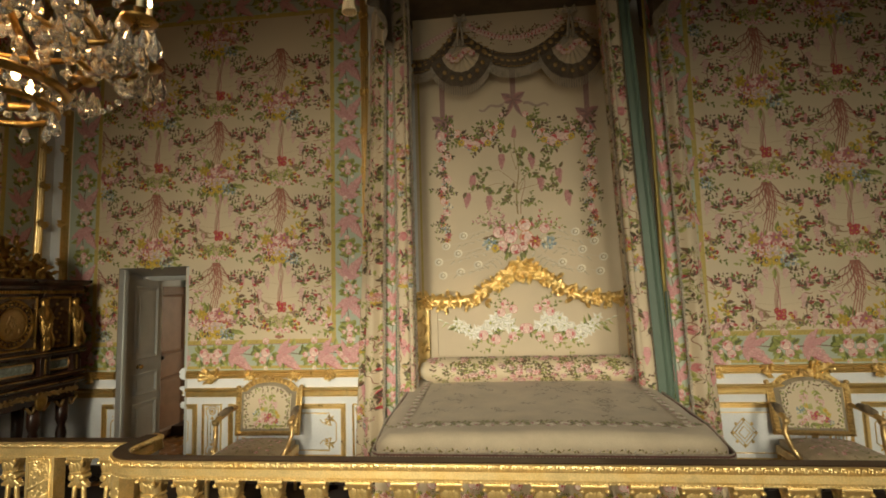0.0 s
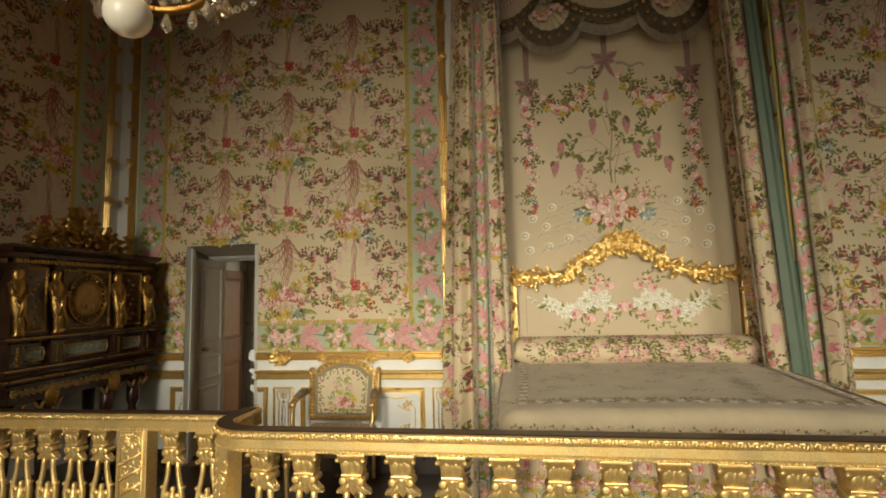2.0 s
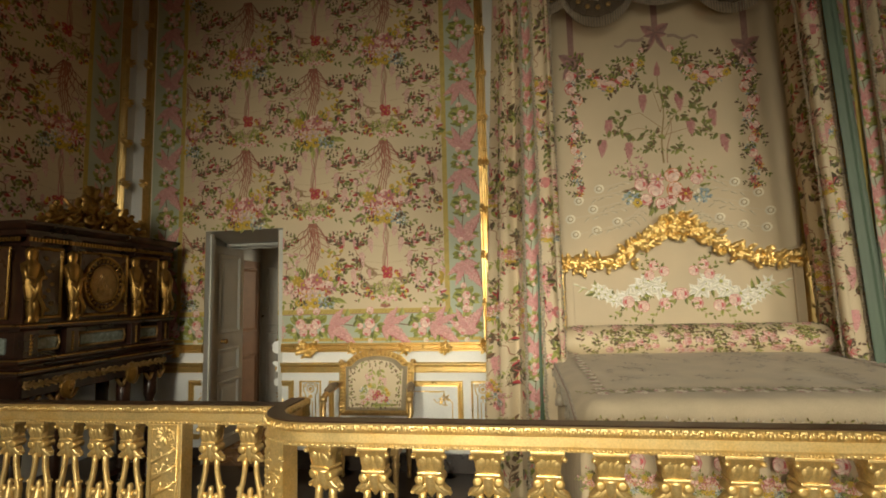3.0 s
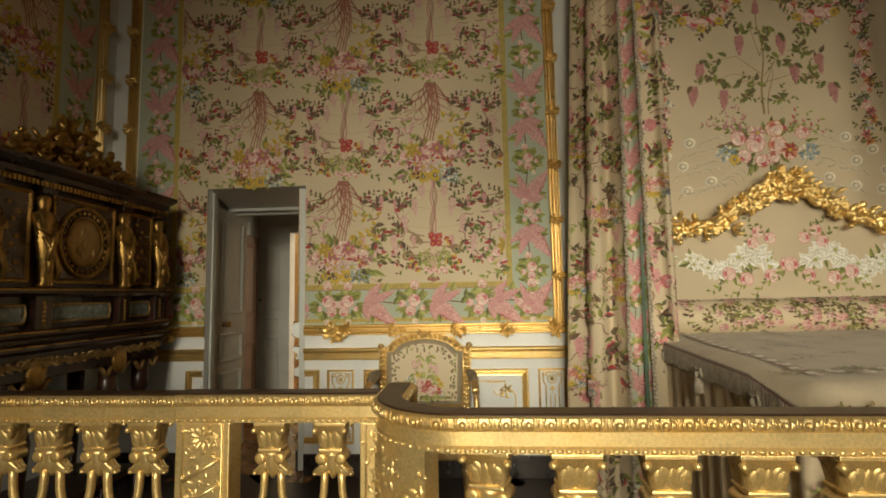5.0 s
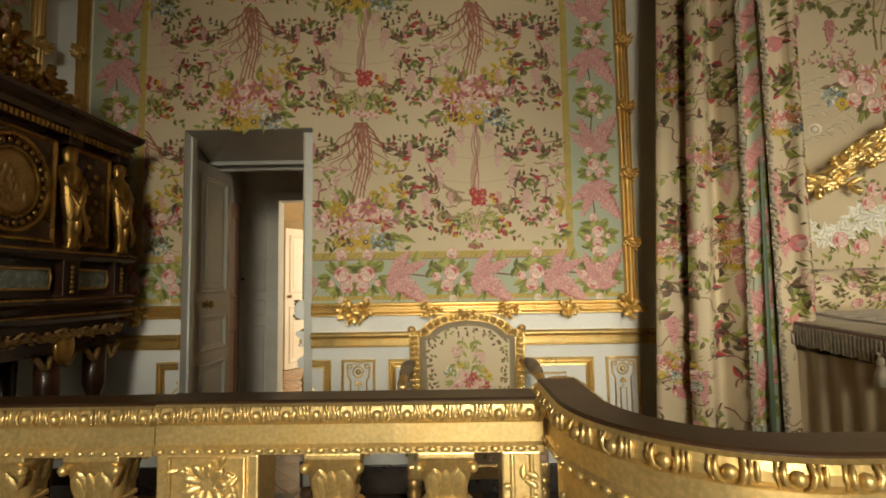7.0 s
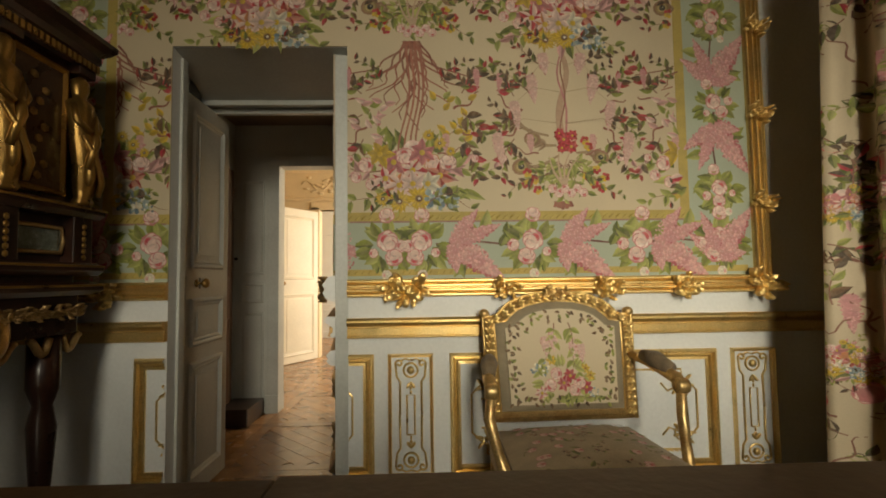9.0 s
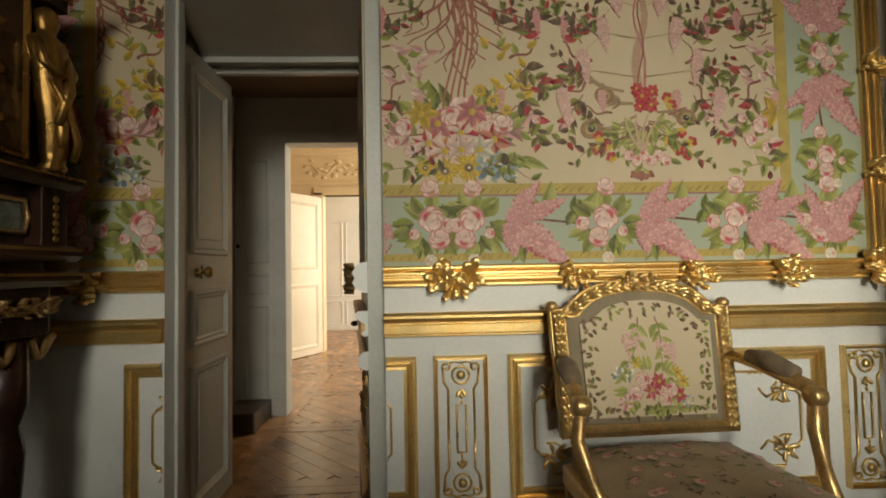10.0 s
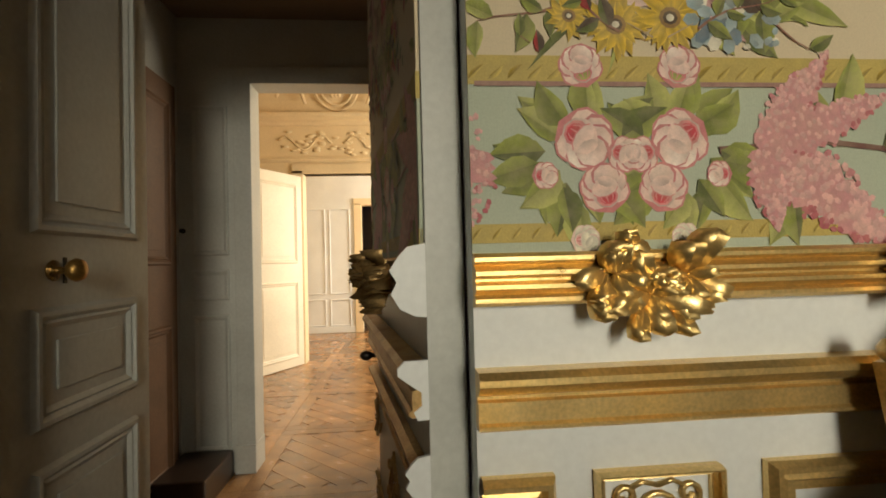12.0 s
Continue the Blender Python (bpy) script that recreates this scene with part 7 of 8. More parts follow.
def caryatid(x, y, z, h, facing):
    """One plain draped figure in gilt bronze."""
    s = Shape()
    k = h / 0.52
    prof = [(0.03, 0), (0.034, 0.015), (0.026, 0.03), (0.036, 0.06), (0.045, 0.16), (0.05, 0.25), (0.042, 0.31), (0.05, 0.36), (0.052, 0.4), (0.024, 0.425), (0.026, 0.44), (0.033, 0.465), (0.03, 0.495), (0.016, 0.515)]
    s.lathe([(r * k, q * k) for r, q in prof], 14, wobble=lambda a, i: (1 + (0.15 * math.cos(6 * a + i * 0.6) if i < 7 else 0)) * (1 + 0.14 * math.cos(2 * (a - math.pi / 2))))
    for sg in (-1, 1):
        s.tube([(0.01 * k, sg * 0.048 * k, 0.39 * k), (0.03 * k, sg * 0.06 * k, 0.32 * k), (0.05 * k, sg * 0.015 * k, 0.285 * k)], [0.016 * k, 0.014 * k, 0.011 * k], 7)
    s.tube([(0.03 * k, 0.045 * k, 0.36 * k), (0.05 * k, 0.0, 0.25 * k), (0.035 * k, -0.04 * k, 0.14 * k)], [0.01 * k, 0.018 * k, 0.012 * k], 6)
    s.blob((-0.004 * k, 0, 0.49 * k), (0.034 * k, 0.036 * k, 0.026 * k), 9, 5)
    s.tube([(0.036 * k, -0.05 * k, 0.27 * k), (0.045 * k, -0.01 * k, 0.2 * k), (0.04 * k, 0.035 * k, 0.1 * k), (0.03 * k, 0.04 * k, 0.04 * k)], [0.008 * k, 0.014 * k, 0.015 * k, 0.009 * k], 6)
    s.blob((0.03 * k, -0.018 * k, 0.13 * k), (0.022 * k, 0.02 * k, 0.06 * k), 8, 5)
    s.v = [(px + 0.010 * k * math.sin(9 * pz / k), py + 0.014 * k * math.sin(11 * pz / k + 0.6), pz) for px, py, pz in s.v]
    ob = solid("caryatid", s, BRONZE, "draped gilt bronze figure on the cabinet front", "statuette", "caryatids of the cabinet", smooth=True)
    ob.matrix_basis = Matrix.Translation((x, y, z)) @ Matrix.Rotation(facing, 4, "Z")


def cabinet():
    cb = thing("jewel_cabinet", "dark mahogany jewel cabinet with gilt bronze mounts against the wall", "cabinet")
    x0, x1, y0, y1 = LEFT_X + 0.03, -4.5, 5.33, 6.70
    part("body", Shape().box(x0, x1 - 0.05, y0 + 0.05, y1 - 0.03, 1.0, 1.9, 0.006), EBONY, cb, "dark polished mahogany body")
    prof = [(0, 0), (0.0, 0.03), (0.03, 0.045), (0.03, 0.075), (0.05, 0.09), (0.07, 0.115), (0.07, 0.135), (-0.06, 0.135), (-0.06, 0)]
    loop = [(x0, y0 + 0.03, 1.885), (x1 - 0.03, y0 + 0.03, 1.885), (x1 - 0.03, y1 - 0.01, 1.885), (x0, y1 - 0.01, 1.885)]
    part("cornice", Shape().sweep(prof, loop), EBONY, cb, "stepped dark cornice")
    part("top", Shape().box(x0, x1 - 0.03, y0 + 0.03, y1 - 0.01, 1.95, 2.012), EBONY, cb)
    fl = Shape()
    for p, a in along(loop, 0.026, 0.033):
        fl.join(Shape().box(-0.008, 0.008, -0.006, 0.006, 0.0, 0.028), Matrix.Translation(p + Vector((0, 0, 0.0))) @ Matrix.Rotation(a, 4, "Z"))
    part("fluted_frieze", fl, BRONZE, cb, "row of gilt bronze flutes", kind="stuff")
    ledge = [(0, 0), (0.035, 0.0), (0.05, 0.018), (0.05, 0.034), (0.03, 0.05), (-0.05, 0.05), (-0.05, 0)]
    for z in (1.285, 0.985, 1.06):
        part("ledge", Shape().sweep(ledge, [(x, y, z) for x, y, _ in loop]), EBONY, cb)
        part("gilt_fillet", Shape().sweep([(0.045, 0.03), (0.054, 0.034), (0.054, 0.04), (0.045, 0.042)], [(x, y, z) for x, y, _ in loop]), BRONZE, cb, "thin gilt fillet")
    ys = [6.67, 6.30, 5.71, 5.35]
    for i, y in enumerate(ys):
        yy = min(max(y, y0 + 0.075), y1 - 0.055)
        part("pier", Shape().box(x1 - 0.075, x1 + 0.0, yy - 0.05, yy + 0.05, 1.06, 1.33, 0.004), EBONY, cb)
        part("capital_block", Shape().box(x1 - 0.075, x1 + 0.0, yy - 0.045, yy + 0.045, 1.85, 1.93, 0.004), EBONY, cb)
        d = Shape()
        for j in range(6):
            d.blob((x1 + 0.002, yy, 1.13 + 0.024 * j), (0.006, 0.012, 0.012), 6, 3)
        part("drop_mount", d, BRONZE, cb, smooth=True)
        caryatid(x1 - 0.018, yy, 1.336, 0.515, 0.0)
    xf = x1 - 0.05
    for a, b, kind in ((6.34, 6.60, "narrow"), (5.77, 6.24, "oval"), (5.44, 5.65, "narrow")):
        fr = Shape()
        p = [(0, 0), (0.012, 0.004), (0.014, 0.014), (0.004, 0.024), (0, 0.024)]
        verts, faces, k = [], [], len(p)
        for yy, zz, sy, sz in ((a, 1.36, 1, 1), (b, 1.36, -1, 1), (b, 1.86, -1, -1), (a, 1.86, 1, -1)):
            verts += [(xf + o, yy + sy * q, zz + sz * q) for o, q in p]
        for i in range(4):
            j = (i + 1) % 4
            faces += [(i * k + e, i * k + e + 1, j * k + e + 1, j * k + e) for e in range(k - 1)]
        door = part("door", Shape().box(xf - 0.01, xf + 0.004, a + 0.012, b - 0.012, 1.37, 1.85), INLAY, cb, "marquetry door panel")
        part("door_frame", fr.add(verts, faces), BRONZE, door, "gilt bronze frame")
        my, mz = (a + b) / 2, 1.61
        if kind == "oval":
            o = Shape()
            for r, t in ((1.0, 0.014), (0.72, 0.008)):
                o.tube([(xf + 0.01, my + 0.185 * r * math.cos(q), mz + 0.21 * r * math.sin(q)) for q in [2 * math.pi * i / 28 for i in range(29)]], t, 6)
            for i in range(26):
                q = 2 * math.pi * i / 26
                o.blob((xf + 0.012, my + 0.16 * math.cos(q), mz + 0.18 * math.sin(q)), (0.01, 0.014, 0.014), 6, 3, q)
            part("oval_wreath", o, BRONZE, door, "oval gilt wreath", True)
            m = Shape().lathe([(0.13, 0), (0.128, 0.006), (0.1, 0.01), (0.02, 0.012)], 24)
            r = random.Random(8)
            med = Shape().join(m, Matrix.Translation((xf + 0.004, my, mz)) @ Matrix.Rotation(radians(90), 4, "Y") @ Matrix.Diagonal((1.15, 1, 1, 1)))
            for i in range(16):
                med.blob((xf + 0.016, my + r.uniform(-0.06, 0.06), mz + r.uniform(-0.09, 0.06)), (0.008, 0.014, 0.026), 6, 3)
            part("medallion", med, GOLD_OLD, door, "oval gilt relief", True)
        else:
            o = Shape()
            for i in range(9):
                o.blob((xf + 0.006, my + 0.03 * math.sin(i * 2.1), 1.42 + 0.045 * i), (0.003, 0.022, 0.016), 6, 3)
            part("inlay", o, GOLD_OLD, door, "inlaid grotesque ornament", True)
    BLUE_PLAQUE = material("blue_porcelain_plaque", (0.20, 0.24, 0.22), 0.25, 0, 0.35, 30, 160, 0.1)
    for a, b in ((6.36, 6.58), (5.8, 6.21), (5.46, 5.63)):
        part("plaque", Shape().box(xf - 0.01, xf + 0.012, a, b, 1.15, 1.235, 0.018), BLUE_PLAQUE, cb, "painted porcelain plaque")
        part("plaque_frame", Shape().tube([(xf + 0.012, a, 1.145), (xf + 0.012, b, 1.145), (xf + 0.012, b + 0.012, 1.192), (xf + 0.012, b, 1.24), (xf + 0.012, a, 1.24), (xf + 0.012, a - 0.012, 1.192), (xf + 0.012, a, 1.145)], 0.008, 6), GOLD_OLD, cb, smooth=True)
    # end that faces the room
    for a, b in ((x0 + 0.1, x1 - 0.16),):
        part("end_panel", Shape().box(a, b, y0 + 0.035, y0 + 0.06, 1.37, 1.85, 0.004), INLAY, cb, "marquetry end panel")
        part("end_frame", Shape().tube([(a, y0 + 0.036, 1.37), (b, y0 + 0.036, 1.37), (b, y0 + 0.036, 1.85), (a, y0 + 0.036, 1.85), (a, y0 + 0.036, 1.37)], 0.01, 6), BRONZE, cb)
        part("end_plaque", Shape().box(a, b, y0 + 0.035, y0 + 0.06, 1.13, 1.24, 0.015), BLUE_PLAQUE, cb)
    # stand: carved apron, legs, stretcher
    part("apron", Shape().box(x0 + 0.02, x1 - 0.03, y0 + 0.05, y1 - 0.03, 0.84, 0.985, 0.006), EBONY, cb, "dark apron of the stand")
    r = random.Random(2)
    ap = Shape()
    for i in range(26):
        ap.join(acanthus(0.055, 0.06, 0.03, i), Matrix.Translation((x1 - 0.03, y0 + 0.08 + 0.05 * i, 0.925)) @ Matrix.Rotation(radians(90), 4, "Z"))
    part("apron_mount", ap, GOLD_OLD, cb, "running gilt foliage", True, "stuff")
    for y in (6.3, 5.71):
        part("cartouche", Shape().join(Shape().lathe([(0.075, 0), (0.07, 0.014), (0.05, 0.02), (0.01, 0.024)], 18), Matrix.Translation((x1 - 0.03, y, 0.87)) @ Matrix.Rotation(radians(90), 4, "Y") @ Matrix.Diagonal((1.2, 0.8, 1, 1))), BRONZE, cb, "oval gilt cartouche", True)
    for y in (6.6, 6.3, 5.71, 5.42):
        part("leg", Shape().lathe([(0.03, 0), (0.04, 0.03), (0.022, 0.06), (0.035, 0.4), (0.05, 0.62), (0.034, 0.7), (0.055, 0.76), (0.055, 0.965)], 12, (x1 - 0.1, y, FLOOR), lambda a, i: 1 + 0.05 * math.cos(8 * a)), EBONY, cb, "turned fluted leg", True)
        sc = Shape()
        for q in (-1, 1):
            sc.tube([(x1 - 0.06, y + q * (0.03 + 0.09 * t), 0.83 - 0.1 * math.sin(3.1 * t) * (1 - t)) for t in [i / 8 for i in range(9)]], 0.014, 6)
        part("scroll_mount", sc, GOLD_OLD, cb, smooth=True)
    for y in (6.6, 5.42):
        part("leg", Shape().lathe([(0.03, 0), (0.04, 0.03), (0.022, 0.06), (0.035, 0.4), (0.05, 0.62), (0.055, 0.965)], 12, (x0 + 0.1, y, FLOOR)), EBONY, cb, smooth=True)
    part("stretcher", Shape().box(x0 + 0.08, x1 - 0.08, y0 + 0.1, y1 - 0.09, 0.06, 0.1, 0.01), EBONY, cb)


cabinet()


def bronze_group():
    """Gilt bronze group on top of the cabinet, one plain mesh."""
    s = Shape()
    for y, l in ((-0.26, 1), (0.26, -1)):
        s.tube([(0, y * 1.3, 0.05), (0.02, y * 0.9, 0.1), (0, y * 0.5, 0.14), (0, y * 0.2, 0.2)], [0.03, 0.05, 0.055, 0.04], 9)
        s.blob((0.01, y * 0.25, 0.29), (0.035, 0.035, 0.045), 9, 6)
        s.tube([(0.02, y * 0.45, 0.17), (0.04, y * 0.8, 0.2), (0.03, y * 1.0, 0.26)], [0.02, 0.017, 0.012], 7)
        s.tube([(0.02, y * 1.0, 0.07), (0.03, y * 1.4, 0.04), (0.02, y * 1.7, 0.03)], [0.034, 0.025, 0.015], 7)
        s.tube([(0.0, y * 0.3, 0.16), (-0.01, y * 0.15, 0.28), (0.0, y * 0.1, 0.36)], [0.05, 0.04, 0.02], 8)
    s.blob((0, 0, 0.2), (0.06, 0.09, 0.14), 10, 6)
    s.blob((0, 0, 0.36), (0.05, 0.06, 0.06), 10, 6)
    for i in range(14):
        s.blob((0.02 * math.sin(i * 2.3), -0.4 + 0.06 * i, 0.04 + 0.02 * math.sin(i * 1.7)), (0.04, 0.05, 0.035), 7, 4, i)
    r = random.Random(21)
    for i in range(150):
        y = r.uniform(-0.42, 0.42)
        q = Shape()
        lobe(q, (0, 0, 0), r.random() * 6.28, r.uniform(0.05, 0.1), 0.04, 0.035, 1.0)
        s.join(q, Matrix.Translation((0.045 + 0.03 * r.random(), y, 0.03 + r.random() * 0.36 * (1 - abs(y) / 0.5))) @ Matrix.Rotation(radians(90) + r.uniform(-0.6, 0.6), 4, "Z"))
    s.box(-0.07, 0.07, -0.42, 0.42, 0, 0.03, 0.008)
    solid("bronze_sculpture", s, BRONZE, "gilt bronze sculpture standing on the cabinet top", "sculpture", smooth=True).matrix_basis = Matrix.Translation((-4.75, 6.05, 2.012))


bronze_group()

# ---- jib door, passage and the rooms beyond ----


def jib_door():
    door = thing("jib_door", "open jib door covered in the wall's flowered silk", "door", at=LEAF_POSE)
    x0, x1 = DOOR_X0 + 0.004, DOOR_X1 - 0.004
    part("leaf", Shape().box(x0, x1, WALL_Y + 0.002, WALL_Y + 0.07, FLOOR + 0.012, DOOR_Z - 0.004, 0.002), GREY_PAINT, door, "grey painted wooden leaf")
    part("field", LEAF_SHAPES["field"], SILK, door, "cream silk ground")
    part("border", LEAF_SHAPES["border"], GREEN_SILK, door, "pale green silk border")
    part("galloon", LEAF_SHAPES["galloon"], YELLOW_SILK, door)
    part("moulding", LEAF_SHAPES["frame"], GOLD_OLD, door, "gilded mouldings that run on from the wall")
    part("ornament", LEAF_SHAPES["ornament"], GOLD_OLD, door)
    part("skirting", LEAF_SHAPES["skirt"], SKIRT, door)
    for a, m in LEAF_SHAPES["clasps"]:
        part("clasp", Shape().join(a, m), GOLD_OLD, door, smooth=True)
    # sawn ends of the mouldings, painted white, along the hinge edge
    s = Shape()
    lumps = [(0, -0.06), (0.02, -0.058), (0.045, -0.045), (0.06, -0.02), (0.05, 0.0), (0.062, 0.02), (0.045, 0.045), (0.03, 0.06), (0, 0.065)]
    dado = [(0, -0.05), (0.02, -0.05), (0.026, -0.036), (0.012, -0.026), (0.012, -0.004), (0.034, 0.012), (0.052, 0.026), (0.052, 0.038), (0.04, 0.05), (0, 0.05)]
    for z, prof in ((0.985, lumps), (0.803, dado), (0.655, [(p * 0.7, q * 0.6) for p, q in lumps])):
        s.sweep(prof, [(x1 - 0.006, WALL_Y + 0.002, z), (x1 + 0.0015, WALL_Y + 0.002, z)])
    part("moulding_end", s, WHITE, door, "white painted ends of the mouldings")
    part("knob", Shape().blob((DOOR_X0 + 0.06, WALL_Y - 0.04, 0.72), (0.016, 0.022, 0.016), 8, 5).box(DOOR_X0 + 0.054, DOOR_X0 + 0.066, WALL_Y - 0.03, WALL_Y, 0.714, 0.726), IRON, door, "small black knob", True)


jib_door()


def panelled_leaf(name, w, h, mat, label, panels, knob_mat, at, knob_u, lock_z=1.05, both=True, knob_side=1):
    """A panelled door leaf that lies in x-z: hinge edge at x = 0, thickness along y."""
    door = thing(name, label, "door", at=at)
    part("leaf", Shape().box(0, w, -0.02, 0.02, 0.008, h, 0.003), mat, door)
    for z0, z1 in panels:
        for sgn in ((-1, 1) if both else (-1,)):
            s = Shape()
            prof = [(0.0, 0.0), (0.013, 0.008), (0.013, 0.018), (0.004, 0.028), (0.008, 0.034), (0.0, 0.046)]
            k, verts, faces = len(prof), [], []
            for x, z, sx, sz in ((0.075, z0, 1, 1), (w - 0.075, z0, -1, 1), (w - 0.075, z1, -1, -1), (0.075, z1, 1, -1)):
                verts += [(x + sx * q, sgn * (0.02 + p), z + sz * q) for p, q in prof]
            for i in range(4):
                j = (i + 1) % 4
                faces += [(i * k + a, i * k + a + 1, j * k + a + 1, j * k + a) for a in range(k - 1)]
            s.add(verts, faces)
            part("panel", s.box(0.15, w - 0.15, min(sgn * 0.02, sgn * 0.026), max(sgn * 0.02, sgn * 0.026), z0 + 0.075, z1 - 0.075, 0.0025), mat, door)
    for sgn in (-1, 1):
        k = Shape().lathe([(0.022, 0), (0.024, 0.004), (0.009, 0.01), (0.008, 0.03), (0.022, 0.04), (0.027, 0.052), (0.022, 0.064), (0.008, 0.069)], 14)
        turned = Shape().join(k, Matrix.Translation((knob_u, sgn * 0.02, lock_z)) @ Matrix.Rotation(radians(90 * (1 if sgn < 0 else -1)), 4, "X"))
        part("knob", turned, knob_mat, door, "turned metal knob", True)
        part("keyhole_plate", Shape().box(knob_u - 0.045, knob_u - 0.033, min(sgn * 0.019, sgn * 0.0225), max(sgn * 0.019, sgn * 0.0225), lock_z - 0.03, lock_z + 0.03, 0.001), IRON, door)
    for z in (0.3, h - 0.35):
        part("hinge", Shape().lathe([(0.007, 0), (0.008, 0.01), (0.008, 0.11), (0.007, 0.12)], 8, (-0.004, -0.012, z)), IRON, door)
    return door


PY0, PY1 = WALL_Y + REVEAL, 9.0
PX0, PX1, PZ = -4.87, -3.1, 2.42
INNER_X0, INNER_X1, INNER_Z = -4.48, -3.62, 2.05
RY1 = 11.85
R3 = 14.2


def passage():
    s = Shape()
    s.box(PX0 - 0.2, PX0, PY0, PY1, FLOOR, PZ)
    s.box(PX1, PX1 + 0.2, PY0, PY1, FLOOR, PZ)
    s.box(PX0 - 0.2, INNER_X0, PY1, PY1 + 0.12, FLOOR, 3.7)
    s.box(INNER_X1, PX1 + 0.2, PY1, PY1 + 0.12, FLOOR, 3.7)
    s.box(INNER_X0, INNER_X1, PY1, PY1 + 0.12, INNER_Z, 3.7)
    s.box(PX0 - 0.2, DOOR_X0 - 0.115, PY0 - 0.02, PY0 + 0.02, FLOOR, PZ)
    for k, at in enumerate(("west", "east", "north_left", "north_right", "north_over", "south")):
        solid("wall_passage_" + at, Shape().add(s.v[k * 8:k * 8 + 8], [tuple(q - k * 8 for q in f) for f in s.f[k * 6:k * 6 + 6]]), GREY_PAINT, "grey painted wall of the dark passage", "wall", kind="structure")
    solid("ceiling_passage", Shape().box(PX0 - 0.2, PX1 + 0.2, PY0, PY1 + 0.12, PZ, PZ + 0.1), LOW_BOUNCE_PLASTER, "low plaster ceiling of the passage", "ceiling", kind="structure")
    # lining of the doorway through the thick wall
    s = Shape()
    s.box(DOOR_X0 - 0.03, DOOR_X0 + 0.012, WALL_Y + 0.075, WALL_Y + 0.125, FLOOR, DOOR_Z - 0.02, 0.004)
    s.box(DOOR_X0 - 0.06, DOOR_X0 - 0.02, WALL_Y + 0.122, WALL_Y + 0.2, FLOOR, 2.1, 0.006)
    s.box(DOOR_X1 - 0.012, DOOR_X1 + 0.002, WALL_Y + 0.1, PY0 + 0.02, FLOOR, DOOR_Z, 0.002)
    s.add([(DOOR_X0, WALL_Y + 0.01, DOOR_Z - 0.002), (DOOR_X1, WALL_Y + 0.01, DOOR_Z - 0.002), (DOOR_X1, PY0 + 0.05, 2.06), (DOOR_X0 - 0.1, PY0 + 0.05, 2.06), (DOOR_X0, WALL_Y + 0.01, DOOR_Z + 0.05), (DOOR_X1, WALL_Y + 0.01, DOOR_Z + 0.05), (DOOR_X1, PY0 + 0.05, DOOR_Z + 0.05), (DOOR_X0 - 0.1, PY0 + 0.05, DOOR_Z + 0.05)], [(0, 1, 2, 3), (4, 7, 6, 5), (0, 4, 5, 1), (3, 2, 6, 7), (0, 3, 7, 4), (1, 5, 6, 2)])
    s.box(DOOR_X0 - 0.1, DOOR_X1, PY0 + 0.03, PY0 + 0.07, 2.03, 2.09, 0.006)
    s.box(DOOR_X0 - 0.1, DOOR_X1, PY0 - 0.06, PY0 - 0.03, 2.05, 2.11, 0.004)
    solid("trim_doorway", s, GREY_PAINT, "grey painted lining of the doorway", "trim", kind="structure")
    # casing of the inner doorway and wall panels beside it
    s = Shape()
    for x0, x1 in ((INNER_X0 - 0.085, INNER_X0 + 0.012), (INNER_X1 - 0.012, INNER_X1 + 0.085)):
        s.box(x0, x1, PY1 - 0.022, PY1 + 0.14, FLOOR + 0.15, INNER_Z + 0.005, 0.004)
        s.box(x0 - 0.012, x1 + 0.004, PY1 - 0.035, PY1 + 0.14, FLOOR, FLOOR + 0.155, 0.004)
    s.box(INNER_X0 - 0.085, INNER_X1 + 0.085, PY1 - 0.022, PY1 + 0.14, INNER_Z - 0.008, INNER_Z + 0.09, 0.004)
    solid("trim_inner_doorway", s, GREY_PAINT, "grey painted casing of the inner doorway", "trim", kind="structure")
    s = Shape()
    for z0, z1 in ((FLOOR + 0.12, 0.75), (0.83, 1.0), (1.08, 1.92)):
        for a, b, c, d in ((-4.8, -4.6, z0, z1),):
            t = Shape()
            prof = [(0.0, 0.0), (0.012, 0.006), (0.012, 0.014), (0.0, 0.03)]
            k, verts, faces = 4, [], []
            for x, z, sx, sz in ((a, c, 1, 1), (b, c, -1, 1), (b, d, -1, -1), (a, d, 1, -1)):
                verts += [(x + sx * q, PY1 - p, z + sz * q) for p, q in prof]
            for i in range(4):
                j = (i + 1) % 4
                faces += [(i * k + e, i * k + e + 1, j * k + e + 1, j * k + e) for e in range(3)]
            s.add(verts, faces)
    solid("trim_passage_panels", s, GREY_PAINT, "moulded panels on the passage wall", "trim", kind="structure")
    solid("wall_hook", Shape().lathe([(0.012, 0), (0.014, 0.004), (0.006, 0.01), (0.006, 0.02), (0.012, 0.03), (0.004, 0.036)], 10), IRON, "small black knob on the passage wall", "knob").matrix_basis = Matrix.Translation((-4.845, PY1, 1.22)) @ Matrix.Rotation(radians(90), 4, "X")
    # low dark step at the foot of the passage wall
    solid("step", Shape().box(PX0 + 0.03, -4.58, PY1 - 0.42, PY1 - 0.04, FLOOR, FLOOR + 0.14, 0.01), DARK_FLOOR, "low dark wooden step by the wall", "step")


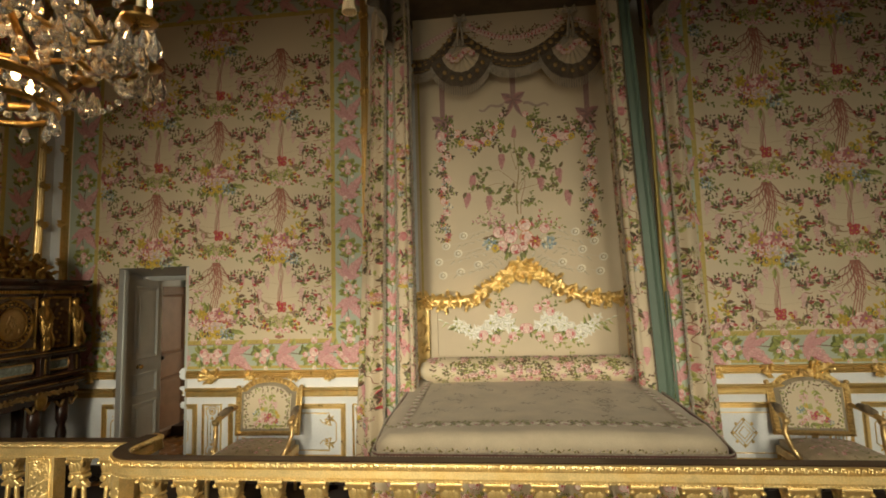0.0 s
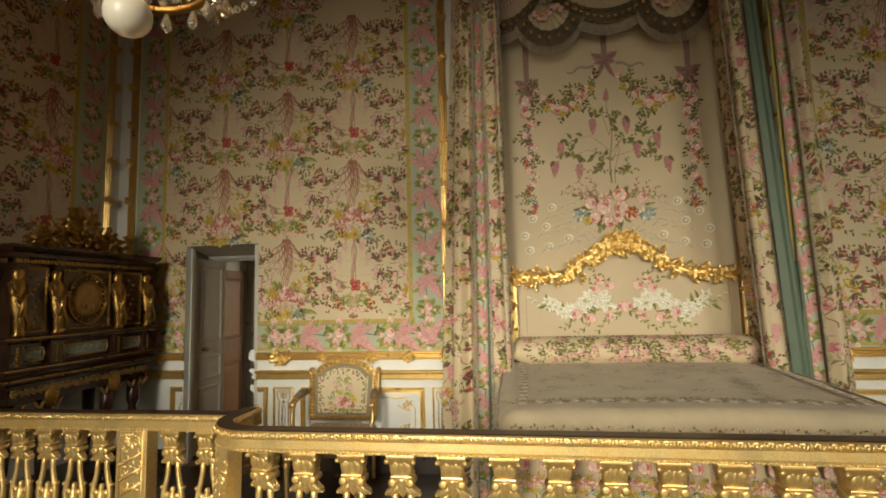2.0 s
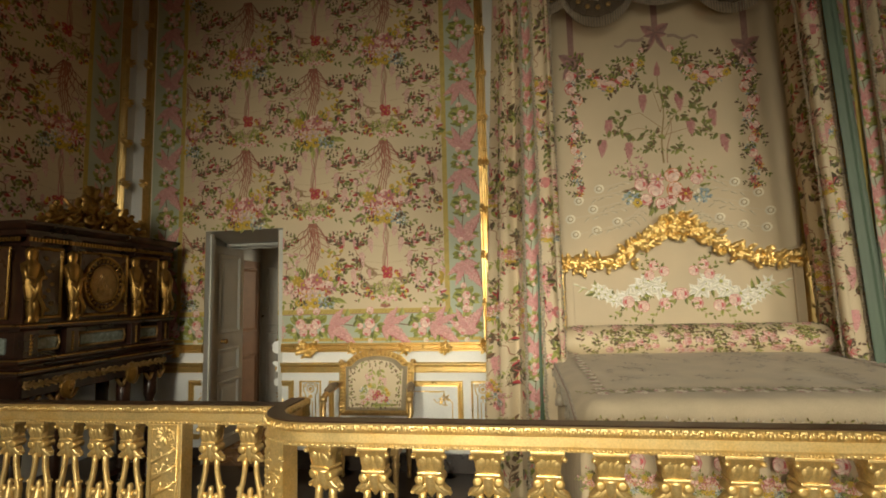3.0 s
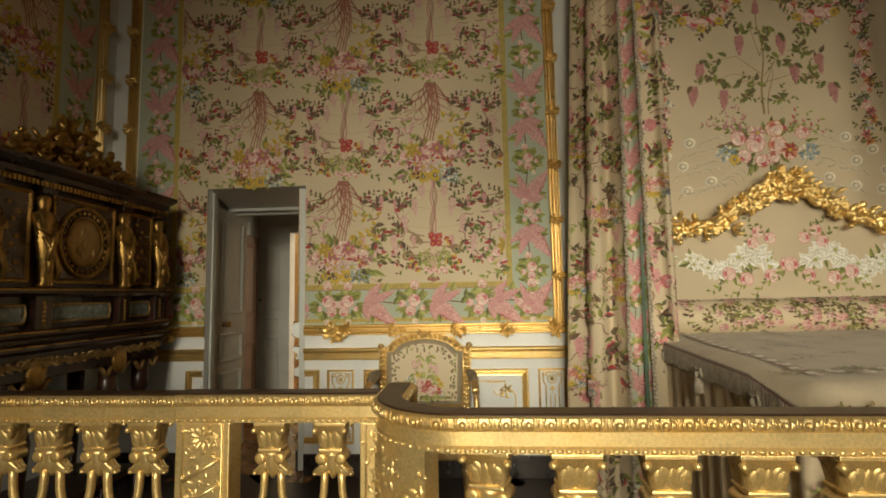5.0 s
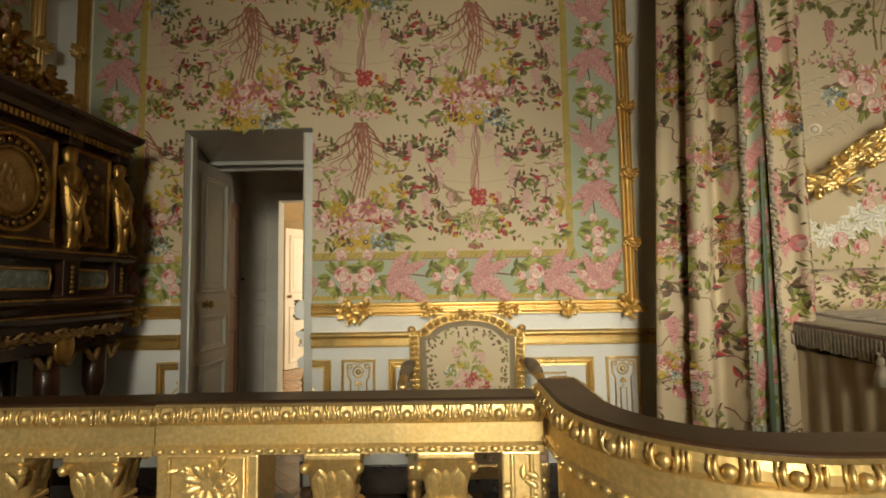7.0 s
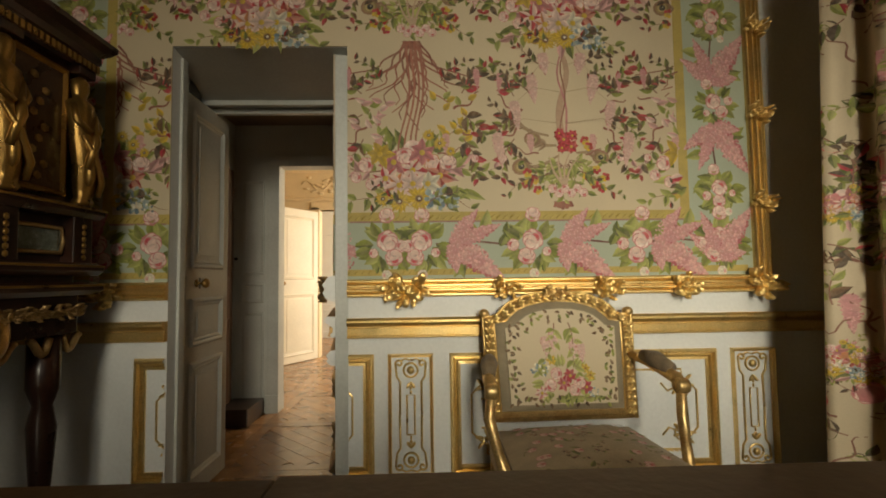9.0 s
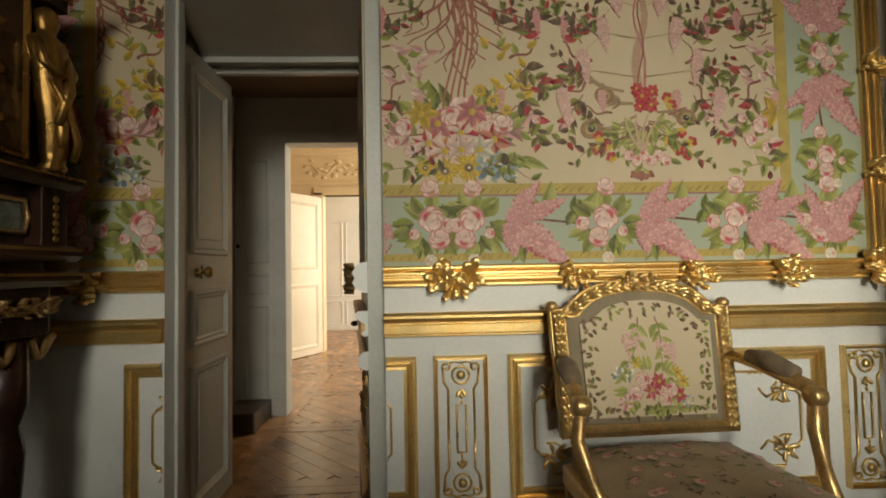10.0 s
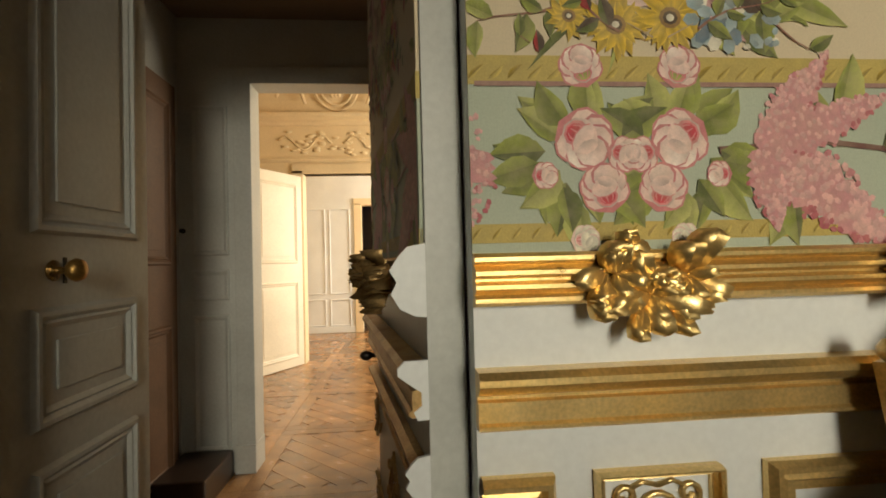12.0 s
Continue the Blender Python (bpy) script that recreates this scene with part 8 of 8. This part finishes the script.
passage()
panelled_leaf("inner_door", 0.54, 2.16, GREY_PAINT, "grey panelled inner door folded back into the reveal", ((0.1, 0.72), (0.8, 1.06), (1.22, 2.08)), BRONZE, Matrix.Translation((DOOR_X0 - 0.075, WALL_Y + 0.78, FLOOR)) @ Matrix.Rotation(radians(-90), 4, "Z"), 0.40, 1.14)
BROWN = material("brown_varnished_door", (0.16, 0.085, 0.045), 0.4, 0, 0.2, 5, 90, 0.1, second=(0.11, 0.06, 0.03))
panelled_leaf("passage_door", 0.78, 2.1, BROWN, "brown panelled door closed in the passage wall", ((0.1, 0.85), (1.15, 2.0)), IRON, Matrix.Translation((PX0 + 0.022, 8.88, FLOOR)) @ Matrix.Rotation(radians(-90), 4, "Z"), 0.58, 1.12)


def salon():
    """The bright cream room and the one after it."""
    x0, x1, z1 = -6.6, -2.0, 3.55
    s = Shape()
    s.box(x0 - 0.2, x0, PY1 + 0.12, R3, FLOOR, z1)
    s.box(x1, x1 + 0.2, PY1 + 0.12, 9.75, FLOOR, z1)
    s.box(x1, x1 + 0.2, 11.1, 12.6, FLOOR, z1)
    s.box(x1, x1 + 0.2, 13.7, R3, FLOOR, z1)
    for a, b in ((9.75, 11.1), (12.6, 13.7)):
        s.box(x1, x1 + 0.2, a, b, FLOOR, 0.5)
        s.box(x1, x1 + 0.2, a, b, 2.9, z1)
    s.box(x0 - 0.2, PX0 - 0.2, PY1, PY1 + 0.12, FLOOR, z1)
    s.box(PX1 + 0.2, x1 + 0.2, PY1, PY1 + 0.12, FLOOR, z1)
    s.box(x0, -4.78, RY1, RY1 + 0.14, FLOOR, z1)
    s.box(-3.7, x1, RY1, RY1 + 0.14, FLOOR, z1)
    s.box(-4.78, -3.7, RY1, RY1 + 0.14, 2.06, z1)
    far = Shape().box(x0, -4.32, R3, R3 + 0.15, FLOOR, z1).box(-3.5, x1, R3, R3 + 0.15, FLOOR, z1).box(-4.32, -3.5, R3, R3 + 0.15, 1.98, z1)
    solid("wall_antechamber", far, WHITE, "white panelled wall of the far room", "wall", kind="structure")
    solid("wall_salon", s, CREAM_PAINT, "cream painted walls of the sunlit rooms", "wall", kind="structure")
    # added sheet in the dark floor colour: stands in for shade beyond the doorway
    solid("shade_sheet_far", Shape().box(-4.6, -3.2, R3 + 0.9, R3 + 1.0, FLOOR, 2.6), DARK_FLOOR, "added dark sheet standing in for the shade behind the far doorway", "wall", kind="structure")
    solid("ceiling_salon", Shape().box(x0 - 0.2, x1 + 0.2, PY1, R3 + 1.0, z1, z1 + 0.1), CREAM_PAINT, "cream painted ceiling", "ceiling", kind="structure")
    # cornice, coving and stucco relief over the doors
    s = Shape()
    prof = [(0, 0), (0.03, 0), (0.05, 0.03), (0.05, 0.06), (0.09, 0.09), (0.1, 0.13), (0, 0.13)]
    s.sweep(prof, [(x0, RY1, 2.62), (x1, RY1, 2.62)])
    s.sweep([(0, 0), (0.02, 0), (0.035, 0.03), (0.02, 0.06), (0, 0.06)], [(x0, RY1, 2.2), (x1, RY1, 2.2)])
    cove = [(0.0, 0.0), (0.02, 0.16), (0.08, 0.34), (0.2, 0.52), (0.4, 0.66), (0.7, 0.76), (0.7, 0.8), (0.0, 0.8)]
    s.sweep(cove, [(x0, RY1, 2.75), (x1, RY1, 2.75)])
    solid("trim_salon_cornice", s, CREAM_PAINT, "moulded cornice and coving", "trim", kind="structure")
    s = Shape()
    for r in (0.25, 0.19):
        s.tube([(-4.35 + r * math.cos(t), RY1 - 0.14 - 0.12 * math.sin(t), 3.05 + r * math.sin(t)) for t in [2 * math.pi * i / 20 for i in range(21)]], 0.016, 5)
    r = random.Random(3)
    for i in range(44):
        a = r.random() * 6.28
        s.blob((-4.35 + 0.13 * math.cos(a) * r.random(), RY1 - 0.12, 3.05 + 0.14 * math.sin(a) * r.random()), (0.03, 0.03, 0.025), 5, 3)
        s.blob((-4.35 + r.uniform(-0.62, 0.62), RY1 - 0.006, 2.42 + 0.11 * math.sin(i * 1.3) + r.uniform(-0.03, 0.03)), (0.05, 0.016, 0.02), 6, 3, a)
    for sx in (-1, 1):
        s.tube([(-4.35 + sx * (0.08 + 0.6 * t), RY1 - 0.008, 2.42 + 0.08 * math.sin(9 * t)) for t in [i / 14 for i in range(15)]], 0.012, 5)
        s.tube([(-4.35 + sx * (0.35 + 0.3 * t), RY1 - 0.1 - 0.1 * t, 2.85 + 0.3 * math.sin(3 * t)) for t in [i / 10 for i in range(11)]], 0.022, 5)
    solid("stucco_relief", s, CREAM_PAINT, "moulded stucco foliage over the doorway", "relief", smooth=True)
    s = Shape()
    for a, b, y in ((-4.88, -4.76, RY1), (-3.72, -3.6, RY1), (-4.42, -4.3, R3), (-3.52, -3.4, R3)):
        s.box(a, b, y - 0.03, y + 0.16, FLOOR, 2.1 if y == RY1 else 2.0, 0.005)
    s.box(-4.88, -3.6, RY1 - 0.03, RY1 + 0.16, 2.06, 2.17, 0.005)
    s.box(-4.42, -3.4, R3 - 0.03, R3 + 0.16, 1.97, 2.08, 0.005)
    s.box(-4.1, -3.99, R3 + 0.3, R3 + 0.34, FLOOR, 1.97, 0.005)
    panels = Shape()
    for z0, z1b in ((0.0, 0.42), (0.52, 1.9)):
        for a, b in ((-4.82, -4.5), (-5.3, -4.9)):
            panels.tube([(a, R3 - 0.004, z0), (b, R3 - 0.004, z0), (b, R3 - 0.004, z1b), (a, R3 - 0.004, z1b), (a, R3 - 0.004, z0)], 0.012, 6)
    panels.box(-6.5, -4.42, R3 - 0.02, R3, FLOOR, FLOOR + 0.1, 0.004)
    solid("trim_antechamber", panels, WHITE, "white moulded panels and skirting", "trim", kind="structure")
    solid("trim_salon_doorways", s, CREAM_PAINT, "cream painted door casings and panels", "trim", kind="structure")


salon()
panelled_leaf("salon_door", 0.74, 2.14, CREAM_DOOR, "cream panelled door standing open in the bright room", ((0.1, 0.95), (1.15, 2.04)), BRONZE, Matrix.Translation((-4.79, RY1 - 0.05, FLOOR)) @ Matrix.Rotation(radians(-121), 4, "Z"), 0.68, 1.1)


def parquet():
    """Oak boards in diagonal squares: the panels nearest the doorway as single boards."""
    base = solid("floor_passage", Shape().box(-6.8, -1.8, PY0 - REVEAL + 0.002, R3 + 1.0, FLOOR - 0.12, FLOOR - 0.003), PARQUET, "oak parquet floor laid in diagonal squares", "floor", kind="structure")
    size, gap = 0.95, 0.001
    rest = Shape()
    single = 0
    for ix in range(-6, 5):
        for iy in range(0, 8):
            cx, cy = -4.0 + ix * size, PY0 - 0.3 + iy * size
            pieces = []
            b = 0.085
            for s in (-1, 1):
                pieces.append((0, s * (size / 2 - b / 2), size - gap, b - gap, 0.0))
                pieces.append((s * (size / 2 - b / 2), 0, b - gap, size - 2 * b - gap, 0))
            inner = size - 2 * b
            w = inner * 0.7071 / 5
            for i in range(-4, 5):
                off = i * w
                l = (inner * 0.7071 - abs(off)) * 2 - 0.01
                if l < 0.06:
                    continue
                if i % 2:
                    pieces.append((off * 0.7071, off * 0.7071, w - gap, l, -45))
                else:
                    for q in (-0.25, 0.25):
                        pieces.append((off * 0.7071 - q * l * 0.7071, off * 0.7071 + q * l * 0.7071, w - gap, l / 2 - gap, -45))
            for px, py, w_, l_, ang in pieces:
                X, Y = cx + px, cy + py
                if not (-6.55 < X < -2.05 and PY0 - 0.45 < Y < R3 - 0.1):
                    continue
                m = Matrix.Translation((X, Y, FLOOR + (0.0 if ang else 0.0015))) @ Matrix.Rotation(radians(-ang), 4, "Z")
                sh = Shape()
                x, y = w_ / 2, l_ / 2
                e = 0.0008
                sh.add([(-x, -y, -0.003), (x, -y, -0.003), (x, y, -0.003), (-x, y, -0.003), (-x + e, -y + e, 0), (x - e, -y + e, 0), (x - e, y - e, 0), (-x + e, y - e, 0)], [(4, 5, 6, 7), (0, 1, 5, 4), (1, 2, 6, 5), (2, 3, 7, 6), (3, 0, 4, 7)])
                if -5.0 < X < -3.3 and 8.6 < Y < 11.9 and single < 300:
                    ob = part("board", sh, OAK, base)
                    ob.matrix_basis = m
                    single += 1
                else:
                    rest.join(sh, m)
    part("boards", rest, OAK, base, "oak boards", kind="stuff")


OAK = material("oak_board", (0.33, 0.175, 0.07), 0.24, 0, 0.3, 7, 140, 0.08, coat=0.15)
oi = OAK.node_tree.nodes.new("ShaderNodeObjectInfo")
og = OAK.node_tree.nodes.new("ShaderNodeNewGeometry")
osum = OAK.node_tree.nodes.new("ShaderNodeMath")
osum.operation = "ADD"
ofr = OAK.node_tree.nodes.new("ShaderNodeMath")
ofr.operation = "FRACT"
ohs = OAK.node_tree.nodes.new("ShaderNodeHueSaturation")
omr = OAK.node_tree.nodes.new("ShaderNodeMapRange")
omr.inputs["To Min"].default_value, omr.inputs["To Max"].default_value = 0.75, 1.25
OL = OAK.node_tree.links
OL.new(oi.outputs["Random"], osum.inputs[0]), OL.new(og.outputs["Random Per Island"], osum.inputs[1])
OL.new(osum.outputs[0], ofr.inputs[0]), OL.new(ofr.outputs[0], omr.inputs["Value"]), OL.new(omr.outputs[0], ohs.inputs["Value"])
for link in list(OL):
    if link.to_socket == OAK.node_tree.nodes["Principled BSDF"].inputs["Base Color"]:
        src = link.from_socket
        OL.remove(link)
        OL.new(src, ohs.inputs["Color"])
OL.new(ohs.outputs["Color"], OAK.node_tree.nodes["Principled BSDF"].inputs["Base Color"])
parquet()

# ---- chandelier ----


def chandelier():
    g = bpy.data.materials.new("cut_crystal")
    g.use_nodes = True
    p = g.node_tree.nodes["Principled BSDF"]
    p.inputs["Base Color"].default_value, p.inputs["Roughness"].default_value = (0.95, 0.93, 0.88, 1), 0.03
    p.inputs["Transmission Weight"].default_value, p.inputs["IOR"].default_value = 0.9, 1.55
    glow = bpy.data.materials.new("candle_flame")
    glow.use_nodes = True
    q = glow.node_tree.nodes["Principled BSDF"]
    q.inputs["Emission Color"].default_value, q.inputs["Emission Strength"].default_value = (1.0, 0.62, 0.25, 1), 18
    cx, cy, zc = -1.83, 3.42, 2.30
    c = thing("chandelier", "gilt bronze and crystal chandelier with candles, lit", "chandelier", at=Matrix.Translation((cx, cy, 0)))
    part("stem", Shape().lathe([(0.02, 2.5), (0.05, 2.55), (0.025, 2.65), (0.06, 2.8), (0.03, 2.95), (0.05, 3.1), (0.02, 3.3), (0.012, 3.5), (0.012, TOP_Z)], 12), BRONZE, c, "gilt bronze stem", True)
    milk = bpy.data.materials.new("frosted_glass")
    milk.use_nodes = True
    f = milk.node_tree.nodes["Principled BSDF"]
    f.inputs["Base Color"].default_value, f.inputs["Roughness"].default_value, f.inputs["Transmission Weight"].default_value = (0.82, 0.78, 0.70, 1), 0.28, 0.35
    part("globe", Shape().blob((0, 0, zc), (0.056, 0.056, 0.056), 20, 12).lathe([(0.006, 0), (0.006, 0.16)], 6, (0, 0, zc + 0.06)), milk, c, "milky glass ball", True)
    for r, z, h in ((0.19, 2.43, 0.012), (0.21, 2.5, 0.016), (0.3, 2.72, 0.012)):
        part("ring", Shape().tube([(r * math.cos(t), r * math.sin(t), z) for t in [2 * math.pi * i / 32 for i in range(33)]], h, 6), BRONZE, c, "gilt bronze hoop", True)
    drop = Shape().lathe([(0.002, 0.0), (0.013, 0.012), (0.016, 0.022), (0.009, 0.045), (0.003, 0.062)], 6).data("crystal_drop", g)
    big = Shape().lathe([(0.002, 0.0), (0.02, 0.018), (0.025, 0.034), (0.012, 0.07), (0.003, 0.095)], 6).data("crystal_drop", g)
    bead = Shape().blob((0, 0, 0), (0.013, 0.013, 0.013), 6, 4).data("crystal_bead", g)

    def hang(me, x, y, z, t=0.0):
        ob = new(me.name, me)
        ob.parent = c
        ob.matrix_basis = Matrix.Translation((x, y, z)) @ Matrix.Rotation(t, 4, "Z")

    for r, z, n in ((0.19, 2.36, 14), (0.3, 2.64, 20)):
        for i in range(n):
            a = 2 * math.pi * i / n
            hang(drop, r * math.cos(a), r * math.sin(a), z, a)
    for i in range(30):
        a = 2 * math.pi * i / 30
        hang(bead, 0.2 * math.cos(a), 0.2 * math.sin(a), 2.465, a)
    for k in range(8):
        a = 2 * math.pi * k / 8 + 0.2
        ca, sa = math.cos(a), math.sin(a)
        path = [(0.05, 2.85), (0.15, 2.72), (0.28, 2.64), (0.4, 2.64), (0.47, 2.71)]
        part("arm", Shape().tube([(r * ca, r * sa, z) for r, z in path], [0.014, 0.012, 0.011, 0.01, 0.012], 6), BRONZE, c, "curved bronze arm", True)
        part("drip_pan", Shape().lathe([(0.012, 0), (0.05, 0.012), (0.056, 0.02), (0.05, 0.022), (0.016, 0.018), (0.018, 0.06), (0.012, 0.062)], 14, (0.47 * ca, 0.47 * sa, 2.7)), BRONZE, c, smooth=True)
        part("candle", Shape().lathe([(0.011, 0), (0.0115, 0.005), (0.011, 0.2), (0.004, 0.206)], 10, (0.47 * ca, 0.47 * sa, 2.76)), WAX, c, "cream candle", True)
        part("bulb", Shape().lathe([(0.004, 0), (0.009, 0.012), (0.007, 0.03), (0.001, 0.045)], 8, (0.47 * ca, 0.47 * sa, 2.966)), glow, c, "warm flame bulb", True)
        for i in range(9):
            t = 2 * math.pi * i / 9
            hang(drop if i % 3 else big, 0.47 * ca + 0.055 * math.cos(t), 0.47 * sa + 0.055 * math.sin(t), 2.60 if i % 3 else 2.57, t)
        for i in range(9):
            u = (i + 1) / 10
            b2 = a + u * 2 * math.pi / 8
            r = 0.43 - 0.06 * math.sin(u * 3.14)
            hang(bead, r * math.cos(b2), r * math.sin(b2), 2.62 - 0.09 * math.sin(u * 3.14), b2)
        for i in range(4):
            hang(big, (0.14 + 0.08 * i) * ca, (0.14 + 0.08 * i) * sa, 2.66 - 0.03 * i, a)
            hang(drop, (0.12 + 0.07 * i) * math.cos(a + 0.35), (0.12 + 0.07 * i) * math.sin(a + 0.35), 2.78 - 0.02 * i, a)
    r = random.Random(12)
    for i in range(150):
        a, rr = r.random() * 6.28, 0.1 + 0.36 * math.sqrt(r.random())
        hang((drop, big, bead)[i % 3], rr * math.cos(a), rr * math.sin(a), 2.56 + 0.28 * r.random() * (1.2 - rr), a)
    for i in range(6):
        a = i * math.pi / 3
        part("bulb", Shape().lathe([(0.006, 0), (0.012, 0.012), (0.01, 0.03), (0.002, 0.05)], 8, (0.12 * math.cos(a), 0.12 * math.sin(a), 2.5)), glow, c, "warm flame bulb", True)
    lamp = bpy.data.lights.new("chandelier_light", "POINT")
    lamp.energy, lamp.color, lamp.shadow_soft_size = 22, (1.0, 0.60, 0.27), 0.12
    new("chandelier_light", lamp).location = (cx, cy, 2.9)


chandelier()
